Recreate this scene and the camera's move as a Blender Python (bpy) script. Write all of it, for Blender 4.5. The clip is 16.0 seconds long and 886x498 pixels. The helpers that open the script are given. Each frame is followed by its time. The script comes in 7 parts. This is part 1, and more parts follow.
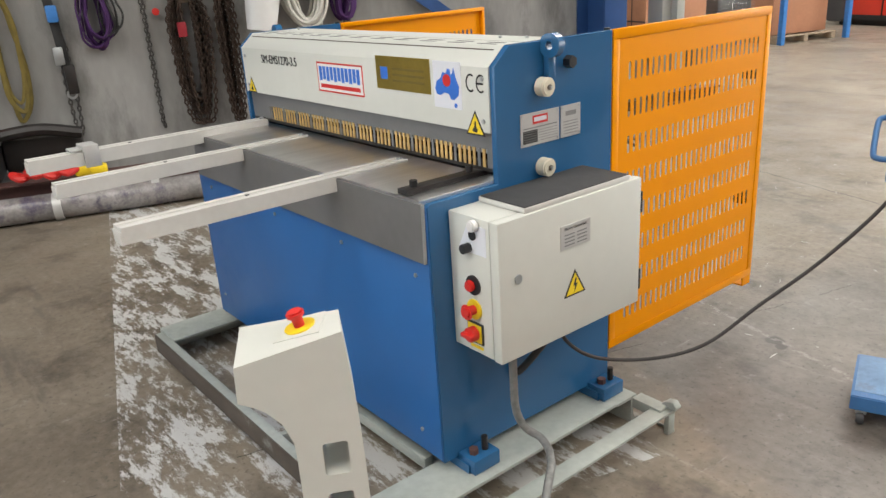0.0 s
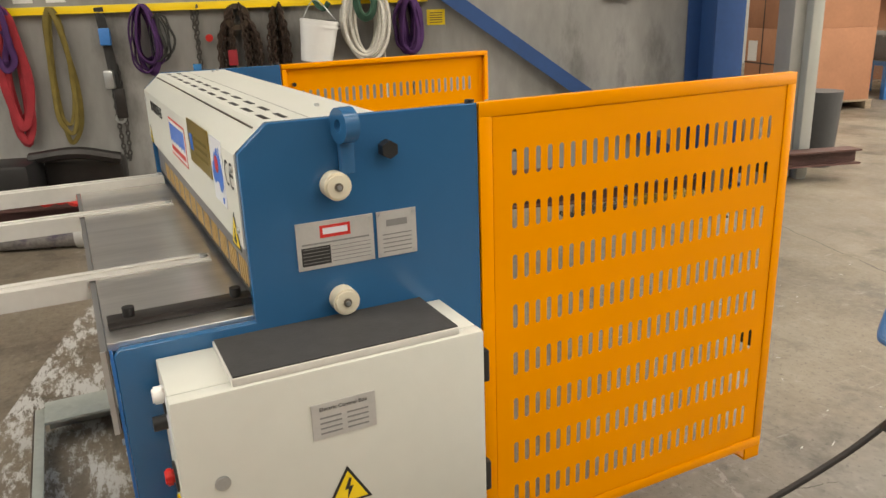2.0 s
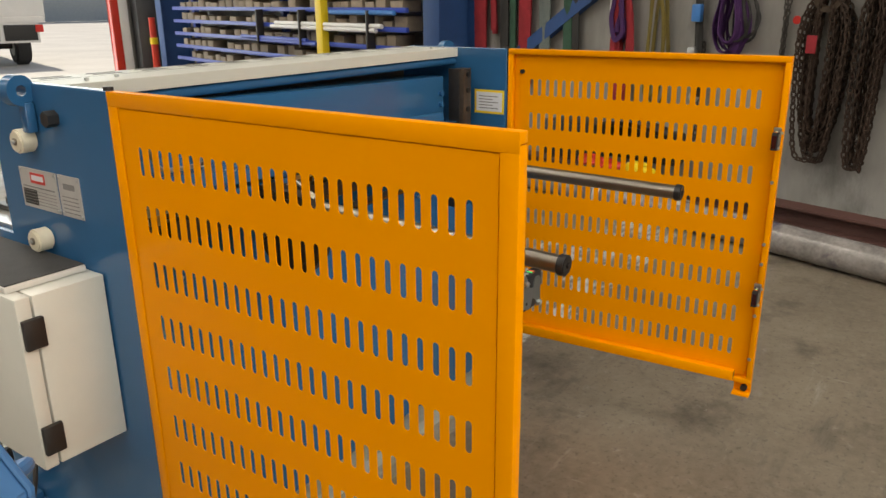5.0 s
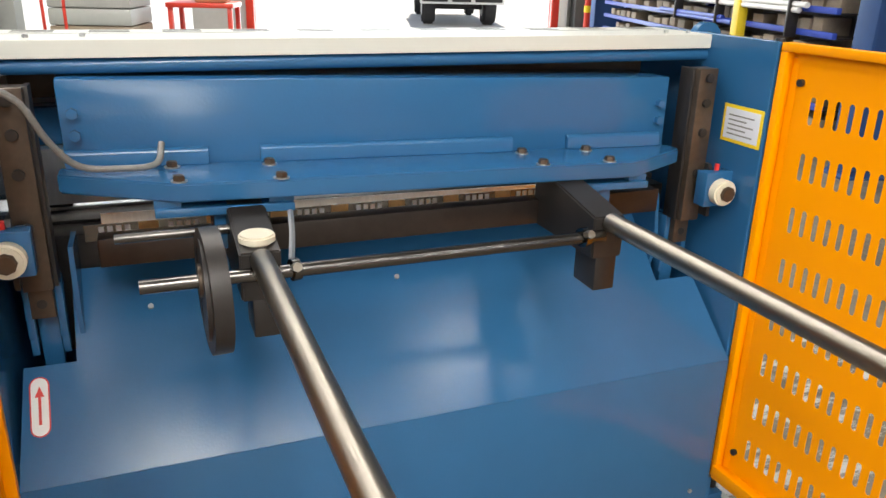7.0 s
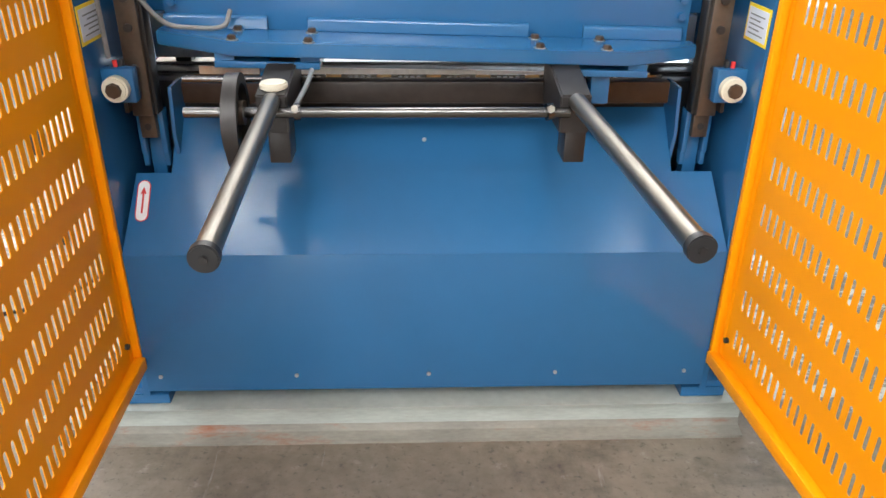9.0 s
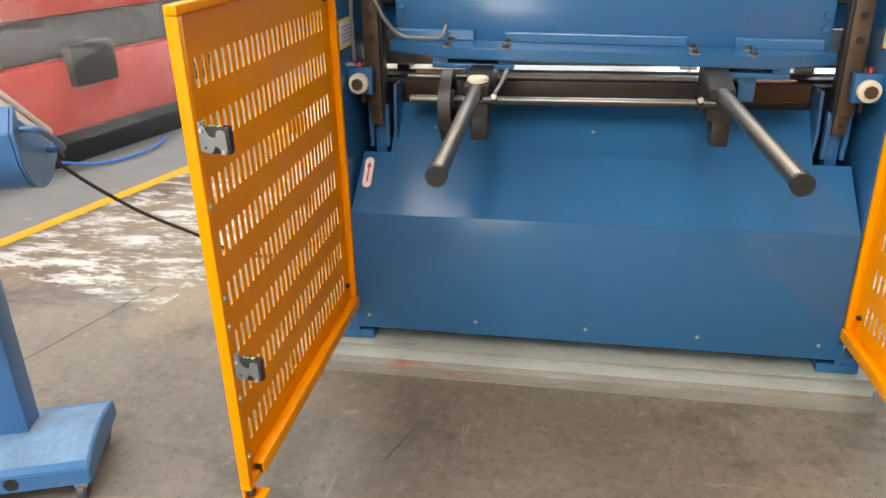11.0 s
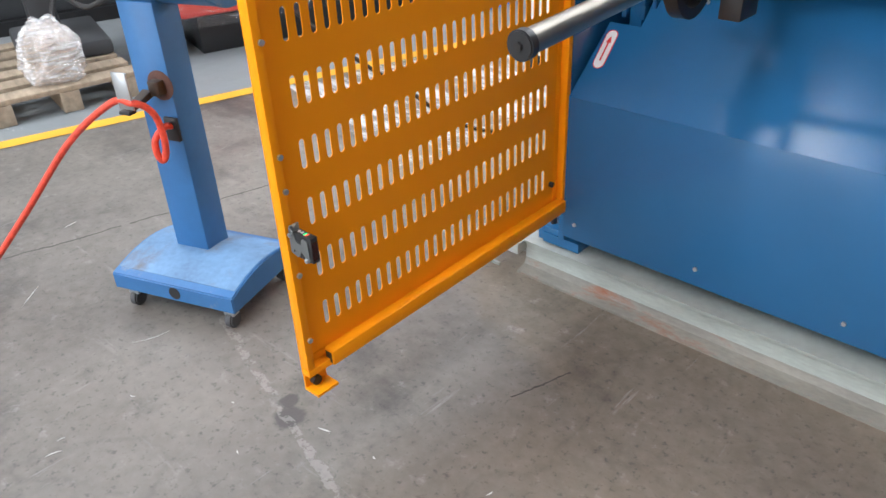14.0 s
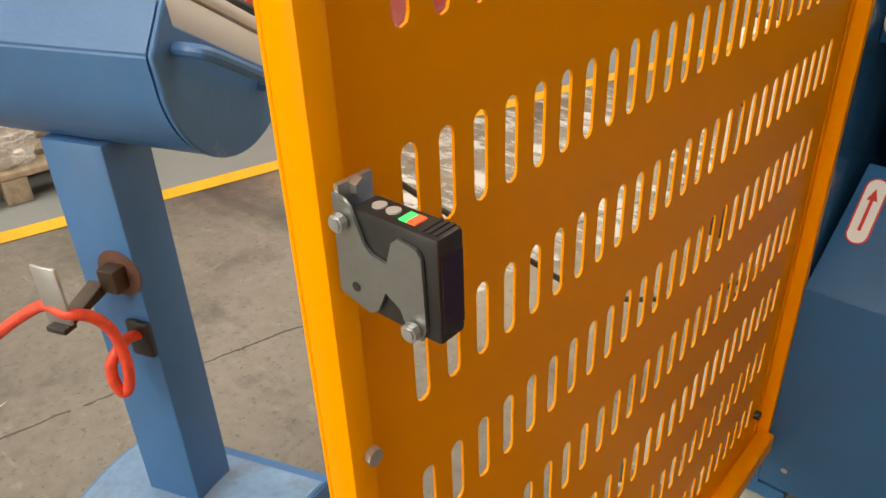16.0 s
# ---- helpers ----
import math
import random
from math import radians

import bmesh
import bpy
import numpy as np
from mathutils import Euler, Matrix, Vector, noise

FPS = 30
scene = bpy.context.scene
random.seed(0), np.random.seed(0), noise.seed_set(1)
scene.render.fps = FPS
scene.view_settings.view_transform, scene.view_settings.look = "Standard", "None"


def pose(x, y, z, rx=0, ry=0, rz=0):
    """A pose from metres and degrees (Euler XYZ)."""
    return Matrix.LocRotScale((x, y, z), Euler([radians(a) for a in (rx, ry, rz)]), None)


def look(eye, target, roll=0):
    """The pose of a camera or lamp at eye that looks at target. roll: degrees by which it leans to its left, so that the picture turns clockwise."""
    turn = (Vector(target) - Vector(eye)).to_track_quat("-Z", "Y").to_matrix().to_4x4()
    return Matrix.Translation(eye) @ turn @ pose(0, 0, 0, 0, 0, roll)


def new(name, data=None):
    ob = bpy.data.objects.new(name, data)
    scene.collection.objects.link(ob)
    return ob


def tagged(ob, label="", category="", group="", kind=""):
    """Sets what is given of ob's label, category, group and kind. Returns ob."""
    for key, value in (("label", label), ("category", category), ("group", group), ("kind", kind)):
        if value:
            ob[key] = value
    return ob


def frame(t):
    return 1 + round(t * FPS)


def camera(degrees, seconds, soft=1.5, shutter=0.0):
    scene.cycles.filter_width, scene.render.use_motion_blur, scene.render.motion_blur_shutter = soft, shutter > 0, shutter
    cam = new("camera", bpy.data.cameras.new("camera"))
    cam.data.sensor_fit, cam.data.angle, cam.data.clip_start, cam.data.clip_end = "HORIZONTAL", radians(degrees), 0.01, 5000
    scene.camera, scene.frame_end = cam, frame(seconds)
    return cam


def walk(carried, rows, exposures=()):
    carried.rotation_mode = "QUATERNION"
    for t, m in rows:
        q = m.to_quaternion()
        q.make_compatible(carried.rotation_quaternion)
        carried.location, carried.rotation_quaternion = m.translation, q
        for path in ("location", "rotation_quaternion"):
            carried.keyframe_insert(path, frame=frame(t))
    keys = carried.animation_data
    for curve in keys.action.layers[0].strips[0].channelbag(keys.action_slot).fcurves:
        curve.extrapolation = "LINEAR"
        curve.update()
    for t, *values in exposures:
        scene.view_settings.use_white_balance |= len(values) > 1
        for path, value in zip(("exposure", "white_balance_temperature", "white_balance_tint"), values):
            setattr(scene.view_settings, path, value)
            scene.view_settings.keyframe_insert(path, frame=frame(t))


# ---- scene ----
cam = camera(60.1, 16.0)

PATH = [
    (0, (2.077, -1.694, 1.362), (0.593, -0.542, 0.675), -3.7),
    (0.5, (2.092, -1.491, 1.357), (0.568, -0.376, 0.701), -3.1),
    (1, (2.036, -1.345, 1.345), (0.476, -0.274, 0.697), -2.7),
    (1.5, (1.898, -1.061, 1.359), (0.282, -0.059, 0.739), -2.4),
    (2, (1.933, -0.668, 1.349), (0.213, 0.154, 0.745), -2.1),
    (2.5, (1.954, -0.254, 1.342), (0.113, 0.268, 0.76), -0.8),
    (3, (1.946, 0.149, 1.364), (0.035, 0.296, 0.794), -2.2),
    (4.25, (1.80, 0.93, 1.35), (-0.02, 0.27, 0.76), -1.2),
    (5.5, (1.203, 1.367, 1.321), (-0.164, 0.049, 0.693), -0.0),
    (6, (0.94, 1.294, 1.325), (-0.261, -0.179, 0.7), 0.6),
    (6.5, (0.675, 1.28, 1.323), (-0.228, -0.381, 0.671), 0.4),
    (7, (0.435, 1.154, 1.295), (-0.25, -0.594, 0.606), 1.4),
    (7.5, (0.239, 0.96, 1.286), (-0.24, -0.789, 0.442), 2.0),
    (8, (0.08, 1.077, 1.291), (-0.109, -0.69, 0.373), 1.4),
    (8.2, (0.044, 1.159, 1.308), (-0.096, -0.612, 0.389), 1.2),
    (10.3, (0.029, 1.992, 1.308), (0.06, 0.187, 0.448), -0.2),
    (10.5, (0.029, 2.005, 1.314), (0.117, 0.197, 0.463), -0.4),
    (11, (0.034, 1.979, 1.305), (0.38, 0.182, 0.497), -1.4),
    (11.5, (0.045, 1.811, 1.321), (0.65, 0.053, 0.585), -1.7),
    (12, (-0.041, 1.684, 1.327), (0.811, 0.001, 0.664), -1.4),
    (12.5, (-0.267, 1.569, 1.325), (0.892, 0.059, 0.71), 0.1),
    (13, (-0.308, 1.498, 1.344), (0.981, 0.086, 0.755), 0.1),
    (13.5, (-0.293, 1.462, 1.229), (0.966, 0.143, 0.406), -1.4),
    (14, (-0.273, 1.437, 1.147), (0.916, 0.208, 0.109), -2.7),
    (14.5, (-0.27, 1.429, 1.21), (0.955, 0.186, 0.233), -3.7),
    (15, (-0.173, 1.389, 1.241), (1.137, 0.158, 0.364), -4.3),
    (15.5, (0.207, 1.169, 1.188), (1.497, -0.075, 0.3), -5.0),
    (16, (0.452, 0.997, 1.12), (1.62, -0.274, 0.11), -2.3),
]
EXPOSURES = [
    (0.0, -0.05, 6700, 10), (1.0, -0.08, 7000, 10), (2.0, -0.15, 7600, 10), (3.0, -0.18, 7600, 10), (5.5, -0.5, 7500, 10), (6.0, -0.5, 7400, 10), (6.5, -0.2, 7200, 10), (7.0, 0.28, 6800, 10), (7.5, 0.55, 6500, 10), (8.0, 0.8, 6900, 10),
    (8.6, 0.65, 6600, 10), (10.5, 0.24, 5700, 10), (11.0, 0.3, 6950, 10), (11.5, 0.2, 6800, 10), (12.0, 0.15, 7500, 10), (12.5, 0.15, 7700, 10), (13.2, 0.14, 7700, 10), (13.5, 0.26, 7200, 10), (14.0, 0.34, 5850, 10),
    (15.0, 0.36, 5900, 10), (15.5, 0.33, 6500, 10), (16.0, 0.02, 7900, 10),
]
walk(cam, [(t, look(e, g, r)) for t, e, g, r in PATH], EXPOSURES)

# ---- light ----
world = bpy.data.worlds.new("sky")
scene.world = world
world.use_nodes = True
wn = world.node_tree
sky = wn.nodes.new("ShaderNodeTexSky")
sky.sky_type, sky.sun_disc = "NISHITA", False
sky.sun_elevation, sky.sun_rotation = radians(52), radians(200)
wn.links.new(sky.outputs["Color"], wn.nodes["Background"].inputs["Color"])
wn.nodes["Background"].inputs["Strength"].default_value = 0.12
sun = new("sun", bpy.data.lights.new("sun", "SUN"))
sun.data.energy, sun.data.angle, sun.data.color = 5.0, radians(1.0), (1.0, 0.95, 0.88)
sun.matrix_world = look((0, 0, 20), (0 + 20 * math.sin(radians(20)) * 0.78, 20 * 0.73, 4.4))

# the hall stands turned against the machine; its own axes are used for walls and all that stands along them
HALL = Matrix.Rotation(radians(-16), 4, "Z")
HALL_W, HALL_E, HALL_S, HALL_N, ROOF = -13.0, 12.0, -11.5, 15.0, 6.2
# Unseen roof: few strips follow reflections, the others are added fill lamps.
# sheets in the roof: x from, x to, y from, y to, watts for each square metre
SKYLIGHTS = [(-8.2, -7.5, -9.5, 13.5, 92), (7.2, 7.9, -9.5, 13.5, 36), (0.3, 1.0, -9.5, -1.2, 48), (3.0, 3.7, -9.5, -1.2, 48),
             (-2.8, -0.2, 3.9, 4.7, 44), (0.6, 1.4, 2.85, 3.4, 48), (-4.2, -3.1, 2.2, 3.3, 44), (3.5, 4.3, 0.5, 6.0, 48), (-2.72, -0.9, 5.3, 7.3, 88), (0.45, 1.55, 5.3, 7.3, 88), (-2.4, -1.7, 7.5, 13.5, 48), (2.6, 3.3, 6.0, 13.5, 48)]
for a, b, c, d, watts in SKYLIGHTS:
    lamp = new("skylight_light", bpy.data.lights.new("skylight_light", "AREA"))
    lamp.data.shape, lamp.data.size, lamp.data.size_y = "RECTANGLE", b - a, d - c
    lamp.data.energy, lamp.data.color = watts * (b - a) * (d - c), (1.0, 0.985, 0.96)
    lamp.matrix_world = HALL @ Matrix.Translation(((a + b) / 2, (c + d) / 2, ROOF - 0.02))
DOOR_X, DOOR2_X = (-2.85, 2.0), (2.9, 6.3)
door_lamp = new("door_light", bpy.data.lights.new("door_light", "AREA"))
door_lamp.data.shape, door_lamp.data.size, door_lamp.data.size_y = "RECTANGLE", 4.6, 4.0
door_lamp.data.energy, door_lamp.data.color = 210, (0.80, 0.92, 1.0)
door_lamp.matrix_world = HALL @ look((-0.4, HALL_S + 0.15, 2.2), (-0.4, 0, 1.2))

# Unseen north opening, made up; its area lamp adds fill to the rear.
FILL_OPENING_X = (-1.5, 3.5)
north_fill_lamp = new("north_fill_light", bpy.data.lights.new("north_fill_light", "AREA"))
north_fill_lamp.data.shape, north_fill_lamp.data.size, north_fill_lamp.data.size_y = "RECTANGLE", 4.8, 4.2
north_fill_lamp.data.energy, north_fill_lamp.data.color = 385, (1.0, 0.98, 0.95)
north_fill_lamp.matrix_world = HALL @ look((1.0, HALL_N - 0.15, 2.3), (1.0, 0, 1.2))

# ---- materials ----
def material(name, color, rough=0.5, metal=0.0, vary=0.12, scale=6.0, bump=0.0, bump_scale=120.0, coat=0.0,
             spots=None, spot_scale=3.0, spot_cut=0.6, spot_soft=0.08, emit=0.0, stretch=(1, 1, 1), rough_vary=0.1, island=False, spec=0.5):
    """A painted, metal or mineral surface: base colour with grain at two scales, patches of a second colour, relief."""
    m = bpy.data.materials.new(name)
    m.use_nodes = True
    t = m.node_tree
    L = t.links.new
    p = t.nodes["Principled BSDF"]
    co = t.nodes.new("ShaderNodeTexCoord")
    mp = t.nodes.new("ShaderNodeMapping")
    mp.inputs["Scale"].default_value = stretch
    L(co.outputs["Object"], mp.inputs["Vector"])

    def nz(s, detail=4.0):
        n = t.nodes.new("ShaderNodeTexNoise")
        n.inputs["Scale"].default_value, n.inputs["Detail"].default_value = s, detail
        L(mp.outputs["Vector"], n.inputs["Vector"])
        return n

    def math_node(op, a, b):
        n = t.nodes.new("ShaderNodeMath")
        n.operation = op
        for i, v in enumerate((a, b)):
            if isinstance(v, (int, float)):
                n.inputs[i].default_value = v
            else:
                L(v, n.inputs[i])
        return n.outputs[0]

    big, fine = nz(scale), nz(scale * 9.0, 6.0)
    mix = math_node("ADD", math_node("MULTIPLY", big.outputs["Fac"], 0.65), math_node("MULTIPLY", fine.outputs["Fac"], 0.35))
    if island:
        oi = t.nodes.new("ShaderNodeObjectInfo")
        mix = math_node("ADD", math_node("MULTIPLY", mix, 0.6), math_node("MULTIPLY", oi.outputs["Random"], 0.4))
    ramp = t.nodes.new("ShaderNodeValToRGB")
    lo, hi = [max(0.0, c * (1 - vary)) for c in color], [min(1.0, c * (1 + vary)) for c in color]
    ramp.color_ramp.elements[0].position, ramp.color_ramp.elements[1].position = 0.3, 0.7
    ramp.color_ramp.elements[0].color, ramp.color_ramp.elements[1].color = (*lo, 1), (*hi, 1)
    L(mix, ramp.inputs["Fac"])
    out = ramp.outputs["Color"]
    if spots:
        s = nz(spot_scale, 9.0)
        s.inputs["Roughness"].default_value = 0.68
        sr = t.nodes.new("ShaderNodeValToRGB")
        sr.color_ramp.elements[0].position, sr.color_ramp.elements[1].position = spot_cut, spot_cut + spot_soft
        L(s.outputs["Fac"], sr.inputs["Fac"])
        mx = t.nodes.new("ShaderNodeMix")
        mx.data_type = "RGBA"
        L(sr.outputs["Color"], mx.inputs["Factor"])
        L(out, mx.inputs["A"])
        mx.inputs["B"].default_value = (*spots, 1)
        out = mx.outputs["Result"]
    L(out, p.inputs["Base Color"])
    p.inputs["Metallic"].default_value, p.inputs["Coat Weight"].default_value = metal, coat
    p.inputs["Specular IOR Level"].default_value = spec
    L(math_node("ADD", rough - rough_vary / 2, math_node("MULTIPLY", fine.outputs["Fac"], rough_vary)), p.inputs["Roughness"])
    if bump:
        bn = t.nodes.new("ShaderNodeBump")
        bn.inputs["Strength"].default_value, bn.inputs["Distance"].default_value = bump, 0.002
        L(nz(bump_scale, 3.0).outputs["Fac"], bn.inputs["Height"])
        L(bn.outputs["Normal"], p.inputs["Normal"])
    if emit:
        L(out, p.inputs["Emission Color"])
        p.inputs["Emission Strength"].default_value = emit
    return m


BLUE = material("machine_blue_paint", (0.022, 0.114, 0.262), 0.17, vary=0.04, scale=2.5, bump=0.10, bump_scale=210, rough_vary=0.05)
# Same machine paint, with the front panel's stronger light put into its colour.
LIT_BLUE = material("blue_paint_front_lit", (0.016, 0.128, 0.385), 0.36, vary=0.06, scale=2.0, bump=0.1, bump_scale=260)
OLD_BLUE = material("scuffed_blue_paint", (0.038, 0.142, 0.335), 0.42, vary=0.15, scale=4, bump=0.15, bump_scale=180, spots=(0.20, 0.22, 0.23), spot_scale=7, spot_cut=0.62, spot_soft=0.1)
STEEL_BLUE = material("column_blue_paint", (0.018, 0.068, 0.215), 0.6, vary=0.15, scale=3)
ORANGE = material("orange_powder_coat", (0.92, 0.325, 0.001), 0.36, vary=0.03, scale=2.0, bump=0.08, bump_scale=300, spec=0.14)
CREAM = material("cream_powder_coat", (0.60, 0.61, 0.565), 0.40, vary=0.04, scale=3, bump=0.06, bump_scale=300)
WHITE = material("white_paint", (0.78, 0.78, 0.77), 0.38, vary=0.04, scale=3)
ARM = material("satin_aluminium_paint", (0.62, 0.61, 0.58), 0.4, vary=0.08, scale=5)
# Stretched tone gives brushed grain and also draws the table's bright reflections.
STAINLESS = material("brushed_steel", (0.74, 0.73, 0.72), 0.30, metal=0.95, vary=0.16, scale=3, stretch=(6, 0.7, 1), rough_vary=0.07)
SKIRT = material("dull_steel_sheet", (0.23, 0.23, 0.235), 0.45, metal=0.55, vary=0.12, scale=4)
CHROME = material("polished_steel", (0.27, 0.245, 0.21), 0.36, metal=1.0, vary=0.10, scale=8, stretch=(8, 1, 8))
SHAFT = material("dark_polished_shaft", (0.13, 0.125, 0.12), 0.22, metal=1.0, vary=0.15, scale=8)
DARK_LENS = material("dark_red_lens", (0.035, 0.006, 0.008), 0.2, vary=0.2, scale=20)
DARK_ZINC = material("dull_zinc_plate", (0.29, 0.31, 0.31), 0.36, metal=0.85, vary=0.12, scale=30)
ZINC = material("zinc_plate", (0.50, 0.52, 0.53), 0.36, metal=0.85, vary=0.08, scale=20)
BLACK_STEEL = material("oiled_black_steel", (0.028, 0.025, 0.024), 0.42, metal=0.3, vary=0.3, scale=10)
OILY = material("dark_oily_steel", (0.030, 0.023, 0.020), 0.36, metal=0.4, vary=0.45, scale=7)
GUIDE = material("oily_brown_steel", (0.085, 0.062, 0.045), 0.38, metal=0.5, vary=0.35, scale=9)
BLACK = material("black_plastic", (0.016, 0.016, 0.017), 0.45, vary=0.15, scale=15)
RUBBER = material("dark_rubber_mat", (0.035, 0.035, 0.036), 0.75, vary=0.2, scale=30, bump=0.3, bump_scale=200)
NYLON = material("cream_nylon", (0.70, 0.65, 0.52), 0.5, vary=0.06, scale=12)
BRASS = material("brass_plate", (0.40, 0.29, 0.06), 0.35, metal=0.8, vary=0.18, scale=10)
DULL_BRASS = material("dull_brass", (0.27, 0.20, 0.05), 0.45, metal=0.7, vary=0.2, scale=12)
SKID = material("weathered_galvanised_paint", (0.36, 0.39, 0.36), 0.5, vary=0.2, scale=5, spots=(0.21, 0.11, 0.06), spot_scale=3.2, spot_cut=0.66, spot_soft=0.10, stretch=(1, 1, 4))
RED = material("red_plastic", (0.62, 0.025, 0.02), 0.4, vary=0.08, scale=10)
YELLOW = material("yellow_vinyl", (0.85, 0.62, 0.02), 0.45, vary=0.04, scale=10)
LABEL_BLUE = material("blue_print", (0.03, 0.16, 0.62), 0.5, vary=0.05)
SILVER = material("silver_label", (0.52, 0.52, 0.51), 0.38, metal=0.25, vary=0.08, scale=20)
INK = material("black_ink", (0.02, 0.02, 0.02), 0.6, vary=0.1)
GREY_INK = material("grey_ink", (0.22, 0.22, 0.22), 0.6, vary=0.1)
PALE = material("pale_vinyl", (0.72, 0.74, 0.80), 0.4, vary=0.03)
LED_GREEN = material("green_indicator", (0.02, 0.75, 0.2), 0.3, emit=0.6)
LED_RED = material("red_indicator", (0.9, 0.12, 0.05), 0.3, emit=0.5)
CABLE = material("black_cable_rubber", (0.03, 0.028, 0.027), 0.55, vary=0.2, scale=20)
GREY_CABLE = material("grey_conduit", (0.19, 0.19, 0.185), 0.45, vary=0.3, scale=80)
RED_CABLE = material("orange_red_cable", (0.70, 0.07, 0.035), 0.5, vary=0.3, scale=60)
WALL_CONC = material("wall_concrete", (0.30, 0.295, 0.285), 0.85, vary=0.28, scale=1.5, bump=0.5, bump_scale=40, spots=(0.13, 0.127, 0.122), spot_scale=1.6, spot_cut=0.54, spot_soft=0.16, stretch=(1, 1, 0.4))
CHAIN_RUST = material("rusty_chain", (0.05, 0.032, 0.024), 0.6, metal=0.5, vary=0.4, scale=25)
GOLD_CHAIN = material("yellow_passivated_chain", (0.36, 0.25, 0.06), 0.4, metal=0.7, vary=0.3, scale=25)
CHAIN = material("dull_chain", (0.10, 0.095, 0.09), 0.5, metal=0.7, vary=0.35, scale=25)
S_RED = material("red_webbing", (0.30, 0.02, 0.03), 0.85, vary=0.25, scale=14)
S_PURPLE = material("purple_webbing", (0.055, 0.014, 0.092), 0.85, vary=0.3, scale=14)
S_YELLOW = material("olive_yellow_webbing", (0.16, 0.12, 0.026), 0.85, vary=0.3, scale=14)
S_GREEN = material("dark_green_webbing", (0.03, 0.085, 0.055), 0.85, vary=0.3, scale=14)
S_GREY = material("grey_webbing", (0.14, 0.17, 0.165), 0.85, vary=0.3, scale=14)
S_BLACK = material("black_webbing", (0.03, 0.03, 0.03), 0.85, vary=0.3, scale=14)
S_WHITE = material("white_rope", (0.62, 0.60, 0.55), 0.85, vary=0.15, scale=40)
S_BLUE = material("blue_buckle_paint", (0.04, 0.20, 0.55), 0.5, vary=0.15, scale=20)
CARD = material("cardboard", (0.42, 0.20, 0.115), 0.85, vary=0.12, scale=3)
WOOD = material("pallet_wood", (0.33, 0.26, 0.185), 0.8, vary=0.35, scale=6, stretch=(1, 6, 6))
OLD_PLANK = material("weathered_plank", (0.125, 0.092, 0.068), 0.8, vary=0.35, scale=6, stretch=(6, 6, 1))
MACH_GREY = material("light_grey_enamel", (0.43, 0.445, 0.42), 0.42, vary=0.06, scale=2)
MACH_DARK = material("dark_grey_enamel", (0.06, 0.062, 0.066), 0.5, vary=0.15, scale=4)
MACH_RED = material("red_enamel", (0.62, 0.045, 0.025), 0.3, vary=0.08, scale=3)
RUST_RED = material("red_oxide_steel", (0.095, 0.044, 0.038), 0.6, vary=0.25, scale=5)
SHEET_IRON = material("painted_sheet_wall", (0.44, 0.44, 0.42), 0.6, vary=0.08, scale=2)
OFFICE = material("cream_plaster", (0.66, 0.62, 0.52), 0.8, vary=0.06, scale=2)
ROOF_M = material("roof_sheet", (0.34, 0.34, 0.33), 0.6, vary=0.1, scale=1)
LINE = material("yellow_floor_paint", (0.74, 0.375, 0.025), 0.6, vary=0.12, scale=6, spots=(0.30, 0.26, 0.20), spot_scale=9, spot_cut=0.66)


def film_material(name, thin, thick, low, high, shine):
    """Clear stretch wrap: see-through, with sharp glints on its creases and milky where it lies double."""
    m = bpy.data.materials.new(name)
    m.use_nodes = True
    t = m.node_tree
    t.nodes.remove(t.nodes["Principled BSDF"])
    out = t.nodes["Material Output"]
    co, mp = t.nodes.new("ShaderNodeTexCoord"), t.nodes.new("ShaderNodeMapping")
    mp.inputs["Scale"].default_value = (0.45, 0.45, 4.5)
    t.links.new(co.outputs["Object"], mp.inputs["Vector"])
    n = t.nodes.new("ShaderNodeTexNoise")
    n.inputs["Scale"].default_value, n.inputs["Detail"].default_value, n.inputs["Roughness"].default_value = 11, 7, 0.62
    t.links.new(mp.outputs["Vector"], n.inputs["Vector"])
    b = t.nodes.new("ShaderNodeBump")
    b.inputs["Strength"].default_value, b.inputs["Distance"].default_value = 0.9, 0.03
    t.links.new(n.outputs["Fac"], b.inputs["Height"])
    clear, gloss, milk = t.nodes.new("ShaderNodeBsdfTransparent"), t.nodes.new("ShaderNodeBsdfGlossy"), t.nodes.new("ShaderNodeBsdfDiffuse")
    clear.inputs["Color"].default_value = (0.92, 0.92, 0.92, 1)
    gloss.inputs["Color"].default_value, gloss.inputs["Roughness"].default_value = (shine, shine, shine, 1), 0.05
    milk.inputs["Color"].default_value = (0.82, 0.82, 0.82, 1)
    for node in (gloss, milk):
        t.links.new(b.outputs["Normal"], node.inputs["Normal"])
    r = t.nodes.new("ShaderNodeValToRGB")
    r.color_ramp.elements[0].position, r.color_ramp.elements[1].position = low, high
    r.color_ramp.elements[0].color, r.color_ramp.elements[1].color = (thin, thin, thin, 1), (thick, thick, thick, 1)
    t.links.new(n.outputs["Fac"], r.inputs["Fac"])
    mix, both = t.nodes.new("ShaderNodeMixShader"), t.nodes.new("ShaderNodeAddShader")
    t.links.new(r.outputs["Color"], mix.inputs[0])
    t.links.new(clear.outputs[0], mix.inputs[1])
    t.links.new(milk.outputs[0], mix.inputs[2])
    t.links.new(mix.outputs[0], both.inputs[0])
    t.links.new(gloss.outputs[0], both.inputs[1])
    t.links.new(both.outputs[0], out.inputs["Surface"])
    return m


WRAP = film_material("stretch_wrap", 0.0, 0.5, 0.60, 0.72, 0.09)
CRUMPLE = film_material("bunched_wrap", 0.25, 0.9, 0.50, 0.72, 0.20)


